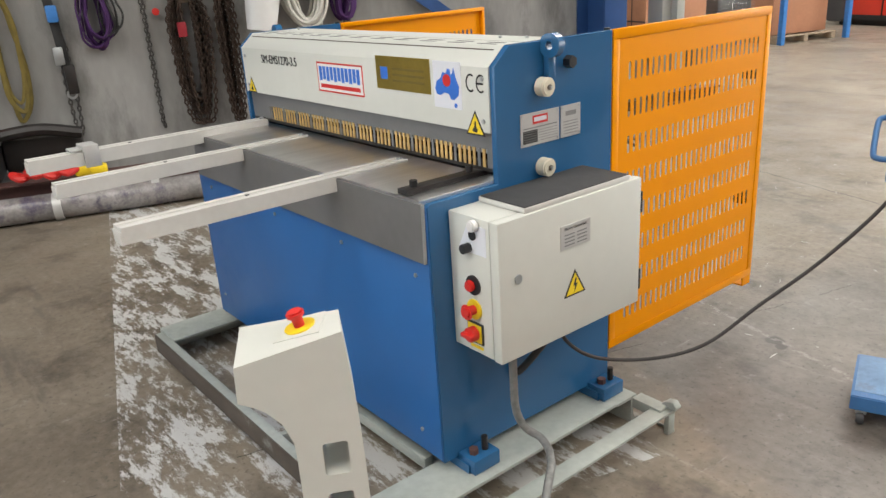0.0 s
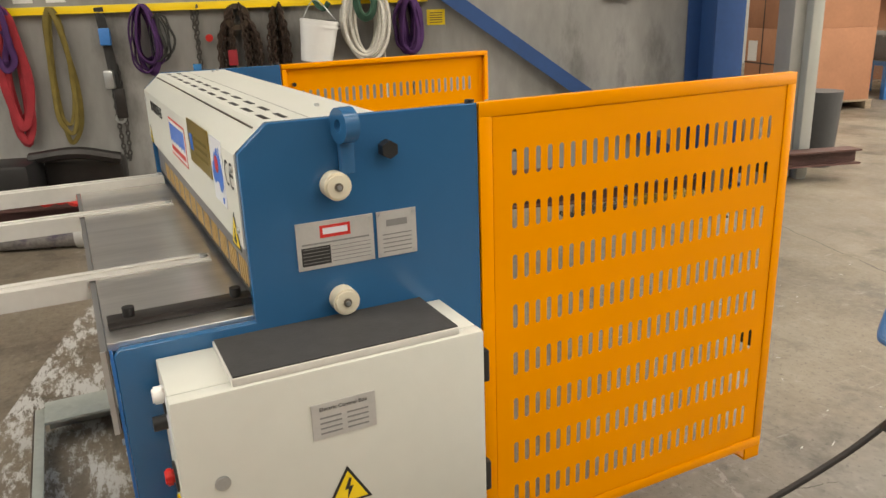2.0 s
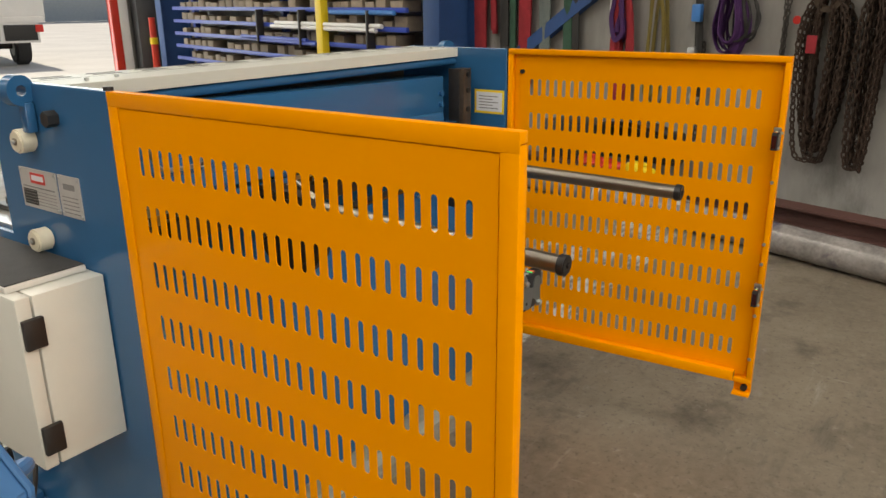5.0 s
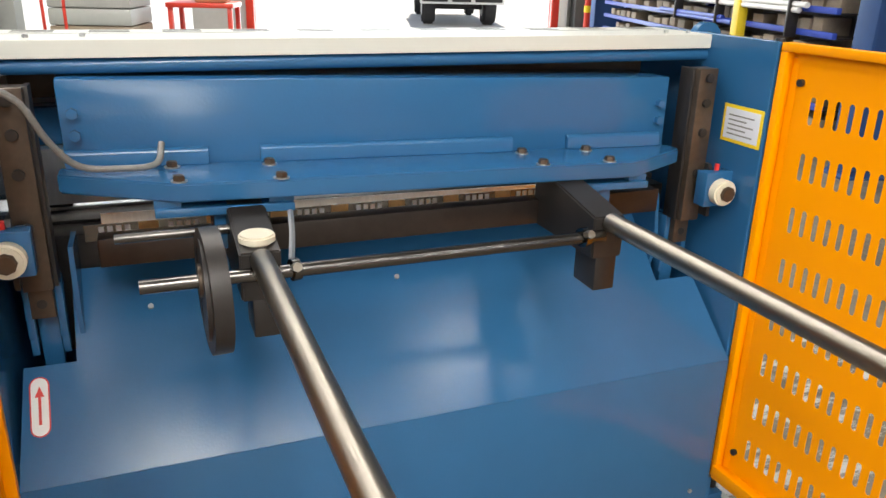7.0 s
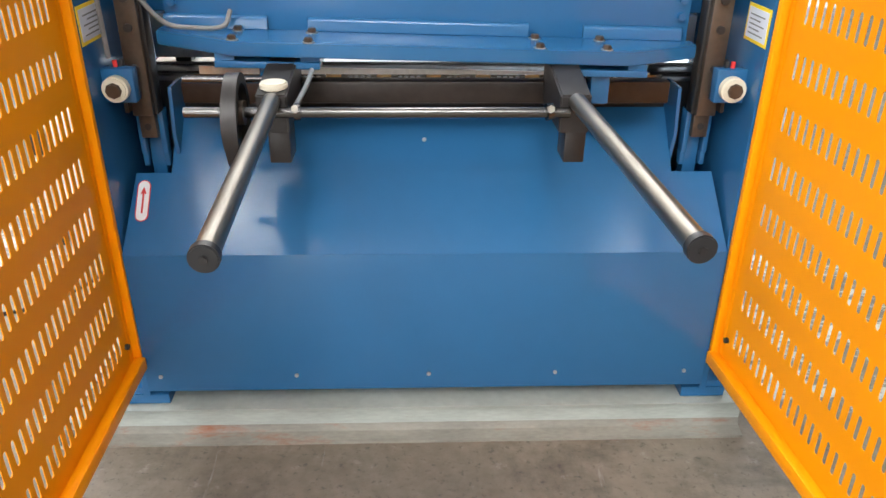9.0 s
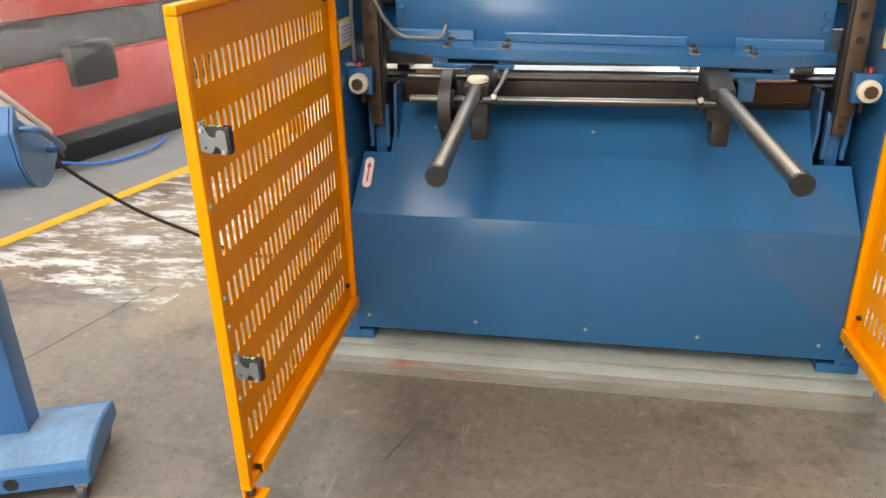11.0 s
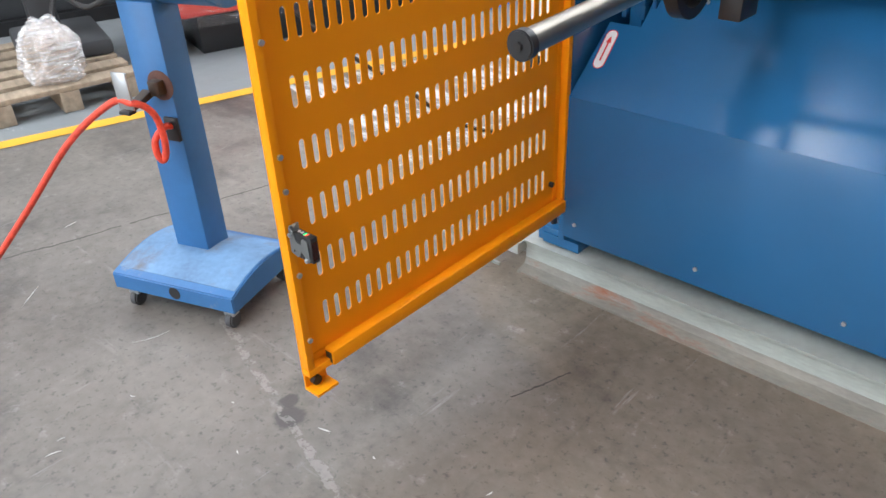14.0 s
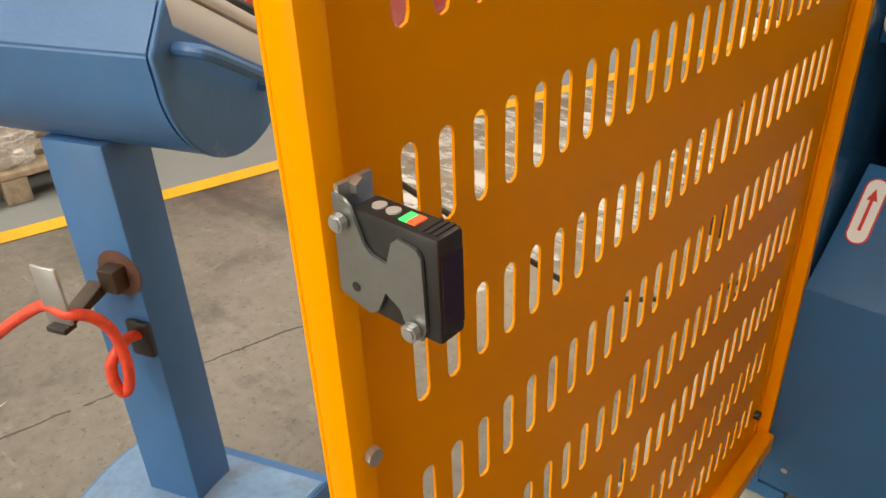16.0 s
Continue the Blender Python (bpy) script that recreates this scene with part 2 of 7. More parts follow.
# drops of oil behind the machine: x, y, radius
OIL = [(0.825, 0.797, 0.042), (0.868, 0.765, 0.028)]


def floor_material():
    """Old workshop concrete: brown-grey, stained, with joints of worn white paint in one area and grey paint past the line."""
    m = bpy.data.materials.new("workshop_concrete")
    m.use_nodes = True
    t = m.node_tree
    L = t.links.new
    p = t.nodes["Principled BSDF"]
    g = t.nodes.new("ShaderNodeNewGeometry")

    def nz(s, detail, rough=0.6, stretch=None):
        n = t.nodes.new("ShaderNodeTexNoise")
        n.inputs["Scale"].default_value, n.inputs["Detail"].default_value, n.inputs["Roughness"].default_value = s, detail, rough
        src = g.outputs["Position"]
        if stretch:
            mp = t.nodes.new("ShaderNodeMapping")
            mp.inputs["Scale"].default_value = stretch
            mp.inputs["Rotation"].default_value = (0, 0, radians(16))
            L(src, mp.inputs["Vector"])
            src = mp.outputs["Vector"]
        L(src, n.inputs["Vector"])
        return n.outputs["Fac"]

    def ramp(fac, stops):
        r = t.nodes.new("ShaderNodeValToRGB")
        while len(r.color_ramp.elements) < len(stops):
            r.color_ramp.elements.new(0.5)
        for e, (pos, c) in zip(r.color_ramp.elements, stops):
            e.position, e.color = pos, (*c, 1)
        L(fac, r.inputs["Fac"])
        return r.outputs["Color"]

    def mix(f, a, b):
        n = t.nodes.new("ShaderNodeMix")
        n.data_type = "RGBA"
        for k, v in (("Factor", f), ("A", a), ("B", b)):
            if isinstance(v, tuple):
                n.inputs[k].default_value = (*v, 1)
            else:
                L(v, n.inputs[k])
        return n.outputs["Result"]

    def op(kind, a, b=0.0, c=None):
        n = t.nodes.new("ShaderNodeMath")
        n.operation = kind
        for i, v in enumerate((a, b) if c is None else (a, b, c)):
            if isinstance(v, (int, float)):
                n.inputs[i].default_value = v
            else:
                L(v, n.inputs[i])
        return n.outputs[0]

    BW = ((0, 0, 0), (1, 1, 1))
    base = ramp(nz(0.9, 8), [(0.34, (0.118, 0.096, 0.071)), (0.5, (0.176, 0.146, 0.110)), (0.66, (0.245, 0.208, 0.160))])
    base = mix(ramp(nz(26, 6), [(0.35, BW[0]), (0.8, (0.35, 0.35, 0.35))]), base, (0.35, 0.305, 0.25))
    base = mix(ramp(nz(2.6, 10, 0.7), [(0.53, BW[0]), (0.66, (0.75, 0.75, 0.75))]), base, (0.066, 0.054, 0.043))
    base = mix(ramp(nz(1.4, 12, 0.75, (1, 7, 1)), [(0.60, BW[0]), (0.68, (0.55, 0.55, 0.55))]), base, (0.36, 0.33, 0.29))
    base = mix(ramp(nz(55, 5, 0.7), [(0.56, BW[0]), (0.66, (0.6, 0.6, 0.6))]), base, (0.055, 0.048, 0.042))
    base = mix(ramp(nz(13, 8, 0.75), [(0.60, BW[0]), (0.68, (0.5, 0.5, 0.5))]), base, (0.33, 0.31, 0.285))
    # fine cracks, scuffs and pale drag marks
    vor = t.nodes.new("ShaderNodeTexVoronoi")
    vor.feature = "DISTANCE_TO_EDGE"
    vor.inputs["Scale"].default_value = 0.42
    wob = t.nodes.new("ShaderNodeVectorMath")
    wob.operation = "MULTIPLY_ADD"
    wn2 = t.nodes.new("ShaderNodeTexNoise")
    wn2.inputs["Scale"].default_value, wn2.inputs["Detail"].default_value = 2.0, 8.0
    L(g.outputs["Position"], wn2.inputs["Vector"])
    L(wn2.outputs["Color"], wob.inputs[0])
    wob.inputs[1].default_value = (0.5, 0.5, 0.5)
    L(g.outputs["Position"], wob.inputs[2])
    L(wob.outputs["Vector"], vor.inputs["Vector"])
    base = mix(ramp(vor.outputs["Distance"], [(0.0, (0.16, 0.16, 0.16)), (0.0025, BW[0])]), base, (0.035, 0.03, 0.026))
    base = mix(ramp(nz(3.2, 9, 0.72, (9, 0.8, 1)), [(0.63, BW[0]), (0.70, (0.6, 0.6, 0.6))]), base, (0.36, 0.345, 0.32))
    base = mix(ramp(nz(0.55, 10, 0.7, (1.0, 5, 1)), [(0.57, BW[0]), (0.66, (0.7, 0.7, 0.7))]), base, (0.075, 0.066, 0.058))
    sep = t.nodes.new("ShaderNodeSeparateXYZ")
    L(g.outputs["Position"], sep.inputs[0])
    x, y = sep.outputs["X"], sep.outputs["Y"]
    # hall axes; a band of worn white paint across the bay, grey paint past the yellow line, scratched to white
    hx = op("SUBTRACT", op("MULTIPLY", x, 0.961), op("MULTIPLY", y, 0.276))
    hy = op("ADD", op("MULTIPLY", x, 0.276), op("MULTIPLY", y, 0.961))
    band = op("MULTIPLY", op("GREATER_THAN", hy, -1.27), op("LESS_THAN", hy, 0.2))
    band = op("MULTIPLY", band, op("MAXIMUM", op("LESS_THAN", hx, 0.95), op("GREATER_THAN", hx, 1.55)))
    # no paint is left behind the machine
    band = op("MULTIPLY", band, op("MAXIMUM", op("LESS_THAN", y, -0.05), op("GREATER_THAN", x, 0.95)))
    worn = ramp(nz(1.7, 15, 0.80, (2.0, 6.0, 1)), [(0.495, BW[0]), (0.54, BW[1])])
    base = mix(op("MULTIPLY", band, worn), base, (0.50, 0.50, 0.49))
    flecks = ramp(nz(5.0, 14, 0.8, (1, 2.5, 1)), [(0.66, BW[0]), (0.69, BW[1])])
    base = mix(flecks, base, (0.50, 0.49, 0.46))
    # greyer, darker slab behind the machine
    tone = t.nodes.new("ShaderNodeHueSaturation")
    tone.inputs["Saturation"].default_value, tone.inputs["Value"].default_value = 0.62, 0.80
    L(base, tone.inputs["Color"])
    rear_slab = op("MULTIPLY", ramp(op("ADD", hy, op("MULTIPLY", nz(0.8, 6), 1.2)), [(0.9, BW[0]), (1.0, BW[1])]), ramp(op("ADD", hx, op("MULTIPLY", nz(0.8, 6), 1.2)), [(0.6, BW[0]), (1.0, BW[1])]))
    base = mix(rear_slab, base, tone.outputs["Color"])
    # oil drops on the slab
    for cx, cy, rad in OIL:
        d2 = op("SQRT", op("ADD", op("POWER", op("SUBTRACT", x, cx), 2.0), op("POWER", op("SUBTRACT", y, cy), 2.0)))
        d2 = op("ADD", d2, op("MULTIPLY", op("SUBTRACT", nz(14, 8, 0.7), 0.5), rad * 1.6))
        base = mix(ramp(d2, [(rad * 0.7, (0.8, 0.8, 0.8)), (rad, BW[0])]), base, (0.05, 0.045, 0.042))
    # sawn joints and a long crack, in the hall's axes
    wav = op("MULTIPLY", op("SUBTRACT", nz(5, 8, 0.7), 0.5), 0.05)
    for line, at, w, gap in ((hx, 1.68, 0.0035, 0.44), (hx, 0.36, 0.002, 0.53), (hy, 2.67, 0.004, 0.44)):
        near = op("LESS_THAN", op("ABSOLUTE", op("SUBTRACT", op("ADD", line, wav), at)), w)
        base = mix(op("MULTIPLY", near, op("GREATER_THAN", nz(2.2, 5), gap)), base, (0.045, 0.038, 0.030))
    chipped = op("LESS_THAN", op("ABSOLUTE", op("SUBTRACT", op("ADD", hy, wav), 1.0)), op("MULTIPLY", nz(9, 6, 0.7), 0.022))
    chipped = op("MULTIPLY", chipped, op("MULTIPLY", op("GREATER_THAN", hx, -0.4), op("LESS_THAN", hx, 1.5)))
    base = mix(op("MULTIPLY", chipped, op("MULTIPLY", op("GREATER_THAN", nz(30, 5, 0.7), 0.5), 0.38)), base, (0.34, 0.32, 0.30))
    past = op("MULTIPLY", op("GREATER_THAN", hx, 2.66), op("LESS_THAN", hy, 6.0))
    grey = mix(ramp(nz(2.2, 14, 0.8, (1, 3, 1)), [(0.60, BW[0]), (0.66, BW[1])]), (0.21, 0.225, 0.23), (0.50, 0.51, 0.51))
    base = mix(past, base, grey)
    L(base, p.inputs["Base Color"])
    L(ramp(nz(3.0, 6), [(0.3, (0.34, 0.34, 0.34)), (0.7, (0.62, 0.62, 0.62))]), p.inputs["Roughness"])
    b = t.nodes.new("ShaderNodeBump")
    b.inputs["Strength"].default_value, b.inputs["Distance"].default_value = 0.25, 0.004
    L(nz(45, 5), b.inputs["Height"])
    L(b.outputs["Normal"], p.inputs["Normal"])
    return m


FLOOR = floor_material()

# ---- mesh helpers ----
ORIGIN = {}


def add_box(bm, x0, x1, y0, y1, z0, z1, bevel=0.0, seg=2):
    r = bmesh.ops.create_cube(bm, size=1.0, matrix=Matrix.Translation(((x0 + x1) / 2, (y0 + y1) / 2, (z0 + z1) / 2)) @ Matrix.Diagonal((abs(x1 - x0), abs(y1 - y0), abs(z1 - z0), 1)))
    if bevel:
        edges = list({e for v in r["verts"] for e in v.link_edges})
        bmesh.ops.bevel(bm, geom=edges, offset=bevel, segments=seg, affect="EDGES", profile=0.5)
    return bm


def box(x0, x1, y0, y1, z0, z1, bevel=0.002, seg=2):
    return add_box(bmesh.new(), x0, x1, y0, y1, z0, z1, bevel, seg)


def add_cyl(bm, p, q, r, seg=24, r2=None, bevel=0.0):
    p, q = Vector(p), Vector(q)
    d = q - p
    m = Matrix.Translation((p + q) / 2) @ d.to_track_quat("Z", "Y").to_matrix().to_4x4()
    res = bmesh.ops.create_cone(bm, cap_ends=True, segments=seg, radius1=r, radius2=r if r2 is None else r2, depth=d.length, matrix=m)
    if bevel:
        rim = [e for e in {e for v in res["verts"] for e in v.link_edges} if any(len(f.verts) > 4 for f in e.link_faces)]
        bmesh.ops.bevel(bm, geom=rim, offset=bevel, segments=2, affect="EDGES")
    return bm


def cyl(p, q, r, seg=24, r2=None, bevel=0.0):
    return add_cyl(bmesh.new(), p, q, r, seg, r2, bevel)


def prism(points, axis, a, b, bevel=0.0, seg=2):
    """A polygon given in the two other axes, in their order, carried along axis from a to b."""
    bm = bmesh.new()
    k = "xyz".index(axis)

    def at(u, v, w):
        c = [u, v]
        c.insert(k, w)
        return c
    lo = [bm.verts.new(at(u, v, a)) for u, v in points]
    hi = [bm.verts.new(at(u, v, b)) for u, v in points]
    bm.faces.new(lo)
    bm.faces.new(hi[::-1])
    n = len(points)
    for i in range(n):
        bm.faces.new((lo[i], hi[i], hi[(i + 1) % n], lo[(i + 1) % n]))
    bmesh.ops.recalc_face_normals(bm, faces=bm.faces)
    if bevel:
        bmesh.ops.bevel(bm, geom=list(bm.edges), offset=bevel, segments=seg, affect="EDGES")
    return bm


def smooth_line(points, n=8):
    """Catmull-Rom points through the given ones."""
    P = [Vector(p) for p in points]
    P = [2 * P[0] - P[1]] + P + [2 * P[-1] - P[-2]]
    out = []
    for i in range(1, len(P) - 2):
        for j in range(n):
            s = j / n
            a, b, c, d = P[i - 1], P[i], P[i + 1], P[i + 2]
            out.append(0.5 * (2 * b + (c - a) * s + (2 * a - 5 * b + 4 * c - d) * s * s + (3 * b - a - 3 * c + d) * s ** 3))
    out.append(P[-2])
    return out


def add_tube(bm, points, r, seg=10, smooth=8, flat=1.0, close=False):
    pts = smooth_line(points, smooth) if smooth else [Vector(p) for p in points]
    rings, prev = [], None
    up = Vector((0, 0, 1))
    for i, p in enumerate(pts):
        d = (pts[min(i + 1, len(pts) - 1)] - pts[max(i - 1, 0)]).normalized()
        ref = prev if prev is not None else (up if abs(d.dot(up)) < 0.9 else Vector((1, 0, 0)))
        u = (ref - d * ref.dot(d)).normalized()
        prev = u
        v = d.cross(u)
        rings.append([bm.verts.new(p + (u * math.cos(2 * math.pi * k / seg) * flat + v * math.sin(2 * math.pi * k / seg)) * r) for k in range(seg)])
    for a, b in zip(rings, rings[1:]):
        for k in range(seg):
            f = bm.faces.new((a[k], a[(k + 1) % seg], b[(k + 1) % seg], b[k]))
            f.smooth = True
    bm.faces.new(rings[0][::-1])
    bm.faces.new(rings[-1])
    return bm


def tube(points, r, seg=10, smooth=8, flat=1.0):
    return add_tube(bmesh.new(), points, r, seg, smooth, flat)


def ring(center, axis, r_out, r_in, depth, seg=40, bevel=0.0):
    """A flat ring round an axis."""
    bm = bmesh.new()
    c, a = Vector(center), Vector(axis).normalized()
    q = a.to_track_quat("Z", "Y").to_matrix()
    loops = []
    for r, h in ((r_out, -depth / 2), (r_out, depth / 2), (r_in, depth / 2), (r_in, -depth / 2)):
        loops.append([bm.verts.new(c + q @ Vector((r * math.cos(2 * math.pi * k / seg), r * math.sin(2 * math.pi * k / seg), h))) for k in range(seg)])
    for i in range(4):
        A, B = loops[i], loops[(i + 1) % 4]
        for k in range(seg):
            bm.faces.new((A[k], A[(k + 1) % seg], B[(k + 1) % seg], B[k]))
    bmesh.ops.recalc_face_normals(bm, faces=bm.faces)
    return bm


def text_mesh(body, size, m, depth=0.0006):
    """Lettering in the built-in font, centred, as a mesh placed by m."""
    cu = bpy.data.curves.new("lettering", "FONT")
    cu.body, cu.size, cu.align_x, cu.align_y, cu.extrude = body, size, "CENTER", "CENTER", depth
    ob = bpy.data.objects.new("lettering", cu)
    scene.collection.objects.link(ob)
    bpy.context.view_layer.update()
    me = bpy.data.meshes.new_from_object(ob.evaluated_get(bpy.context.evaluated_depsgraph_get()))
    bm = bmesh.new()
    bm.from_mesh(me)
    bpy.data.objects.remove(ob)
    bpy.data.curves.remove(cu)
    bpy.data.meshes.remove(me)
    bm.transform(m)
    return bm


def mesh_of(name, bm, mat):
    me = bpy.data.meshes.new(name)
    bm.to_mesh(me)
    bm.free()
    me.materials.append(mat)
    return me


def soften(me):
    """Smooth shading on round faces, with hard edges kept."""
    for poly in me.polygons:
        poly.use_smooth = True
    me.set_sharp_from_angle(angle=radians(35))


def thing(name, label, category, at=(0, 0, 0), turn=0.0, local=False, group="", kind="", hall=False):
    """An empty at the base of a thing. local: its parts are given from the empty, else in the world's (or the hall's) axes."""
    ob = new(name)
    ob.matrix_world = (HALL if hall else Matrix()) @ pose(*at, 0, 0, turn)
    ob.empty_display_size = 0.05
    ORIGIN[ob.name] = Vector((0, 0, 0)) if local else Vector(at)
    return tagged(ob, label, category, group, kind)


def part(name, bm, mat, parent, label=""):
    if ORIGIN[parent.name].length:
        bm.transform(Matrix.Translation(-ORIGIN[parent.name]))
    me = mesh_of(name, bm, mat)
    soften(me)
    ob = new(name, me)
    ob.parent = parent
    ORIGIN[ob.name] = ORIGIN[parent.name]
    return tagged(ob, label) if label else ob


def single(name, bm, mat, label, category="", kind="", group="", hall=False):
    """A thing of one mesh, given in the world's or the hall's axes."""
    me = mesh_of(name, bm, mat)
    soften(me)
    c = sum((v.co for v in me.vertices), Vector()) / max(1, len(me.vertices))
    lo = min(v.co.z for v in me.vertices)
    c.z = lo
    me.transform(Matrix.Translation(-c))
    ob = new(name, me)
    ob.matrix_world = (HALL if hall else Matrix()) @ Matrix.Translation(c)
    ORIGIN[ob.name] = c
    return tagged(ob, label, category, group, kind)


# ---- the hall ----
def shell(name, b, mat, label):
    return single(name, b, mat, label, kind="structure", hall=True)


shell("floor", box(HALL_W, HALL_E, HALL_S, HALL_N, -0.2, 0.0, 0), FLOOR, "stained brown-grey workshop concrete with worn paint")
YARD = material("yard_concrete", (0.66, 0.65, 0.62), 0.85, vary=0.12, scale=0.6)
shell("ground", box(-600, 600, -600, HALL_S, -0.22, -0.02, 0), YARD, "pale sunlit concrete yard outside the door")
shell("ground", box(-600, 600, HALL_N, 600, -0.22, -0.02, 0), YARD, "pale concrete yard behind the hall")

WALL_X, END_Y = -3.55, 3.0
shell("wall_west", box(WALL_X - 0.2, WALL_X, HALL_S, END_Y, 0, ROOF, 0), WALL_CONC, "bare grey concrete panel wall with stains")
shell("wall_bay_side", box(HALL_W, WALL_X - 0.2, END_Y - 0.2, END_Y, 0, ROOF, 0), WALL_CONC, "grey concrete wall of the next bay")
shell("wall_far_west", box(HALL_W - 0.2, HALL_W, END_Y - 0.2, HALL_N, 0, ROOF, 0), SHEET_IRON, "pale sheet wall")
shell("wall_east", box(HALL_E, HALL_E + 0.2, HALL_S, HALL_N, 0, ROOF, 0), SHEET_IRON, "pale sheet wall")
# Wall left open here for the added north fill lamp.
for n, a, b in (("wall_north", HALL_W, FILL_OPENING_X[0]), ("wall_north_2", FILL_OPENING_X[1], HALL_E)):
    shell(n, box(a, b, HALL_N, HALL_N + 0.2, 0, 4.5, 0), SHEET_IRON, "pale sheet wall beside an added, unseen north opening")
shell("wall_north_head", box(HALL_W, HALL_E, HALL_N, HALL_N + 0.2, 4.5, ROOF, 0), SHEET_IRON, "pale sheet wall over an added, unseen north opening")
for n, a, b in (("wall_south", WALL_X - 0.2, DOOR_X[0]), ("wall_south_2", DOOR_X[1], DOOR2_X[0]), ("wall_south_3", DOOR2_X[1], HALL_E)):
    shell(n, box(a, b, HALL_S - 0.2, HALL_S, 0, 4.4, 0), SHEET_IRON, "pale sheet wall beside a roller door")
shell("wall_south_head", box(WALL_X - 0.2, HALL_E, HALL_S - 0.2, HALL_S, 4.4, ROOF, 0), SHEET_IRON, "sheet wall over the door openings")
OFFICE_Y, OFFICE_X = -7.35, 3.95
shell("wall_office", box(OFFICE_X, HALL_E, OFFICE_Y - 0.15, OFFICE_Y, 0, ROOF, 0), OFFICE, "cream plastered office wall")

bm = bmesh.new()
xs = sorted({HALL_W - 0.2, HALL_E + 0.2} | {v for s in SKYLIGHTS for v in s[:2]})
for a, b in zip(xs, xs[1:]):
    holes = sorted((s[2], s[3]) for s in SKYLIGHTS if s[0] <= a + 0.001 and s[1] >= b - 0.001)
    y = HALL_S - 0.2
    for c, d in holes + [(HALL_N + 0.2, None)]:
        add_box(bm, a, b, y, c, ROOF, ROOF + 0.12)
        y = d
for k in range(6):
    add_box(bm, HALL_W, HALL_E, -8 + k * 4.4, -7.8 + k * 4.4, ROOF - 0.35, ROOF - 0.08)
shell("ceiling", bm, ROOF_M, "sheet roof with purlins and skylight strips")

# Opaque sheets added over the roof openings, unseen, to stop direct sun.
SKYLIGHT_M = material("milky_skylight_sheet", (0.80, 0.80, 0.78), 0.5, vary=0.04)
for k, (a, b, c, d) in enumerate(s[:4] for s in SKYLIGHTS):
    shell("skylight_%d" % (k + 1), box(a, b, c, d, ROOF + 0.03, ROOF + 0.05, 0), SKYLIGHT_M, "unseen milky sheet added over a roof opening to stop sun")

bm = bmesh.new()
bm.faces.new([bm.verts.new(v) for v in ((2.61, -6.5, 0.003), (2.69, -6.5, 0.003), (2.69, 6.0, 0.003), (2.61, 6.0, 0.003))])
shell("floor_line", bm, LINE, "scuffed yellow painted line on the concrete floor")


def column(x0, x1, y, half=0.11):
    c = thing("steel_column", "dark blue painted steel I-section column", "column", ((x0 + x1) / 2, y, 0), hall=True)
    part("flange", box(x0, x0 + 0.022, y - half, y + half, 0, ROOF - 0.36, 0.001), STEEL_BLUE, c)
    part("flange", box(x1 - 0.022, x1, y - half, y + half, 0, ROOF - 0.36, 0.001), STEEL_BLUE, c)
    part("web", box(x0 + 0.022, x1 - 0.022, y - 0.008, y + 0.008, 0, ROOF - 0.36, 0), STEEL_BLUE, c)
    part("base_plate", box(x0 - 0.0, x1 + 0.05, y - half - 0.05, y + half + 0.05, 0, 0.02, 0.002), STEEL_BLUE, c)
    return c


for y in (2.86, -3.72, -10.3):
    column(WALL_X + 0.01, WALL_X + 0.44, y)


def brace(p, q, label):
    p, q = Vector(p), Vector(q)
    d = (q - p).normalized()
    s = d.cross(Vector((1, 0, 0))).normalized()
    bm = bmesh.new()
    for a, b in (((0, 0.006), (-0.05, 0.05)), ((-0.06, 0), (0.04, 0.05))):
        vs = []
        for base in (p, q):
            for u, v in ((a[0], b[0]), (a[1], b[0]), (a[1], b[1]), (a[0], b[1])):
                vs.append(bm.verts.new(base + Vector((u, 0, 0)) + s * v))
        for f in ((0, 1, 2, 3), (7, 6, 5, 4), (0, 4, 5, 1), (1, 5, 6, 2), (2, 6, 7, 3), (3, 7, 4, 0)):
            bm.faces.new([vs[i] for i in f])
    bmesh.ops.recalc_face_normals(bm, faces=bm.faces)
    return single("wall_brace", bm, STEEL_BLUE, label, "brace", hall=True)


brace((WALL_X + 0.09, 2.74, 0.12), (WALL_X + 0.09, -3.5, 4.55), "dark blue steel angle brace rising from a column")
brace((WALL_X + 0.07, -3.60, 0.55), (WALL_X + 0.07, 2.7, 4.45), "dark blue steel angle brace crossing before the wall")

# ---- the guillotine shear ----
SHEAR = thing("guillotine_shear", "blue and cream motorised sheet metal guillotine with open orange rear guards", "machine", (0, -0.33, 0.09))
PX, PT = 0.70, 0.018


def end_plate(sign):
    pts = [(-0.665, 0.125), (0.0, 0.125), (0.0, 1.18), (-0.385, 1.18), (-0.437, 1.135), (-0.437, 0.845), (-0.655, 0.845), (-0.665, 0.835)]
    a, b = (PX - PT, PX) if sign > 0 else (-PX, -PX + PT)
    return part("end_plate", prism(pts, "x", a, b, 0.0015, 1), BLUE, SHEAR)


plates = [end_plate(1), end_plate(-1)]
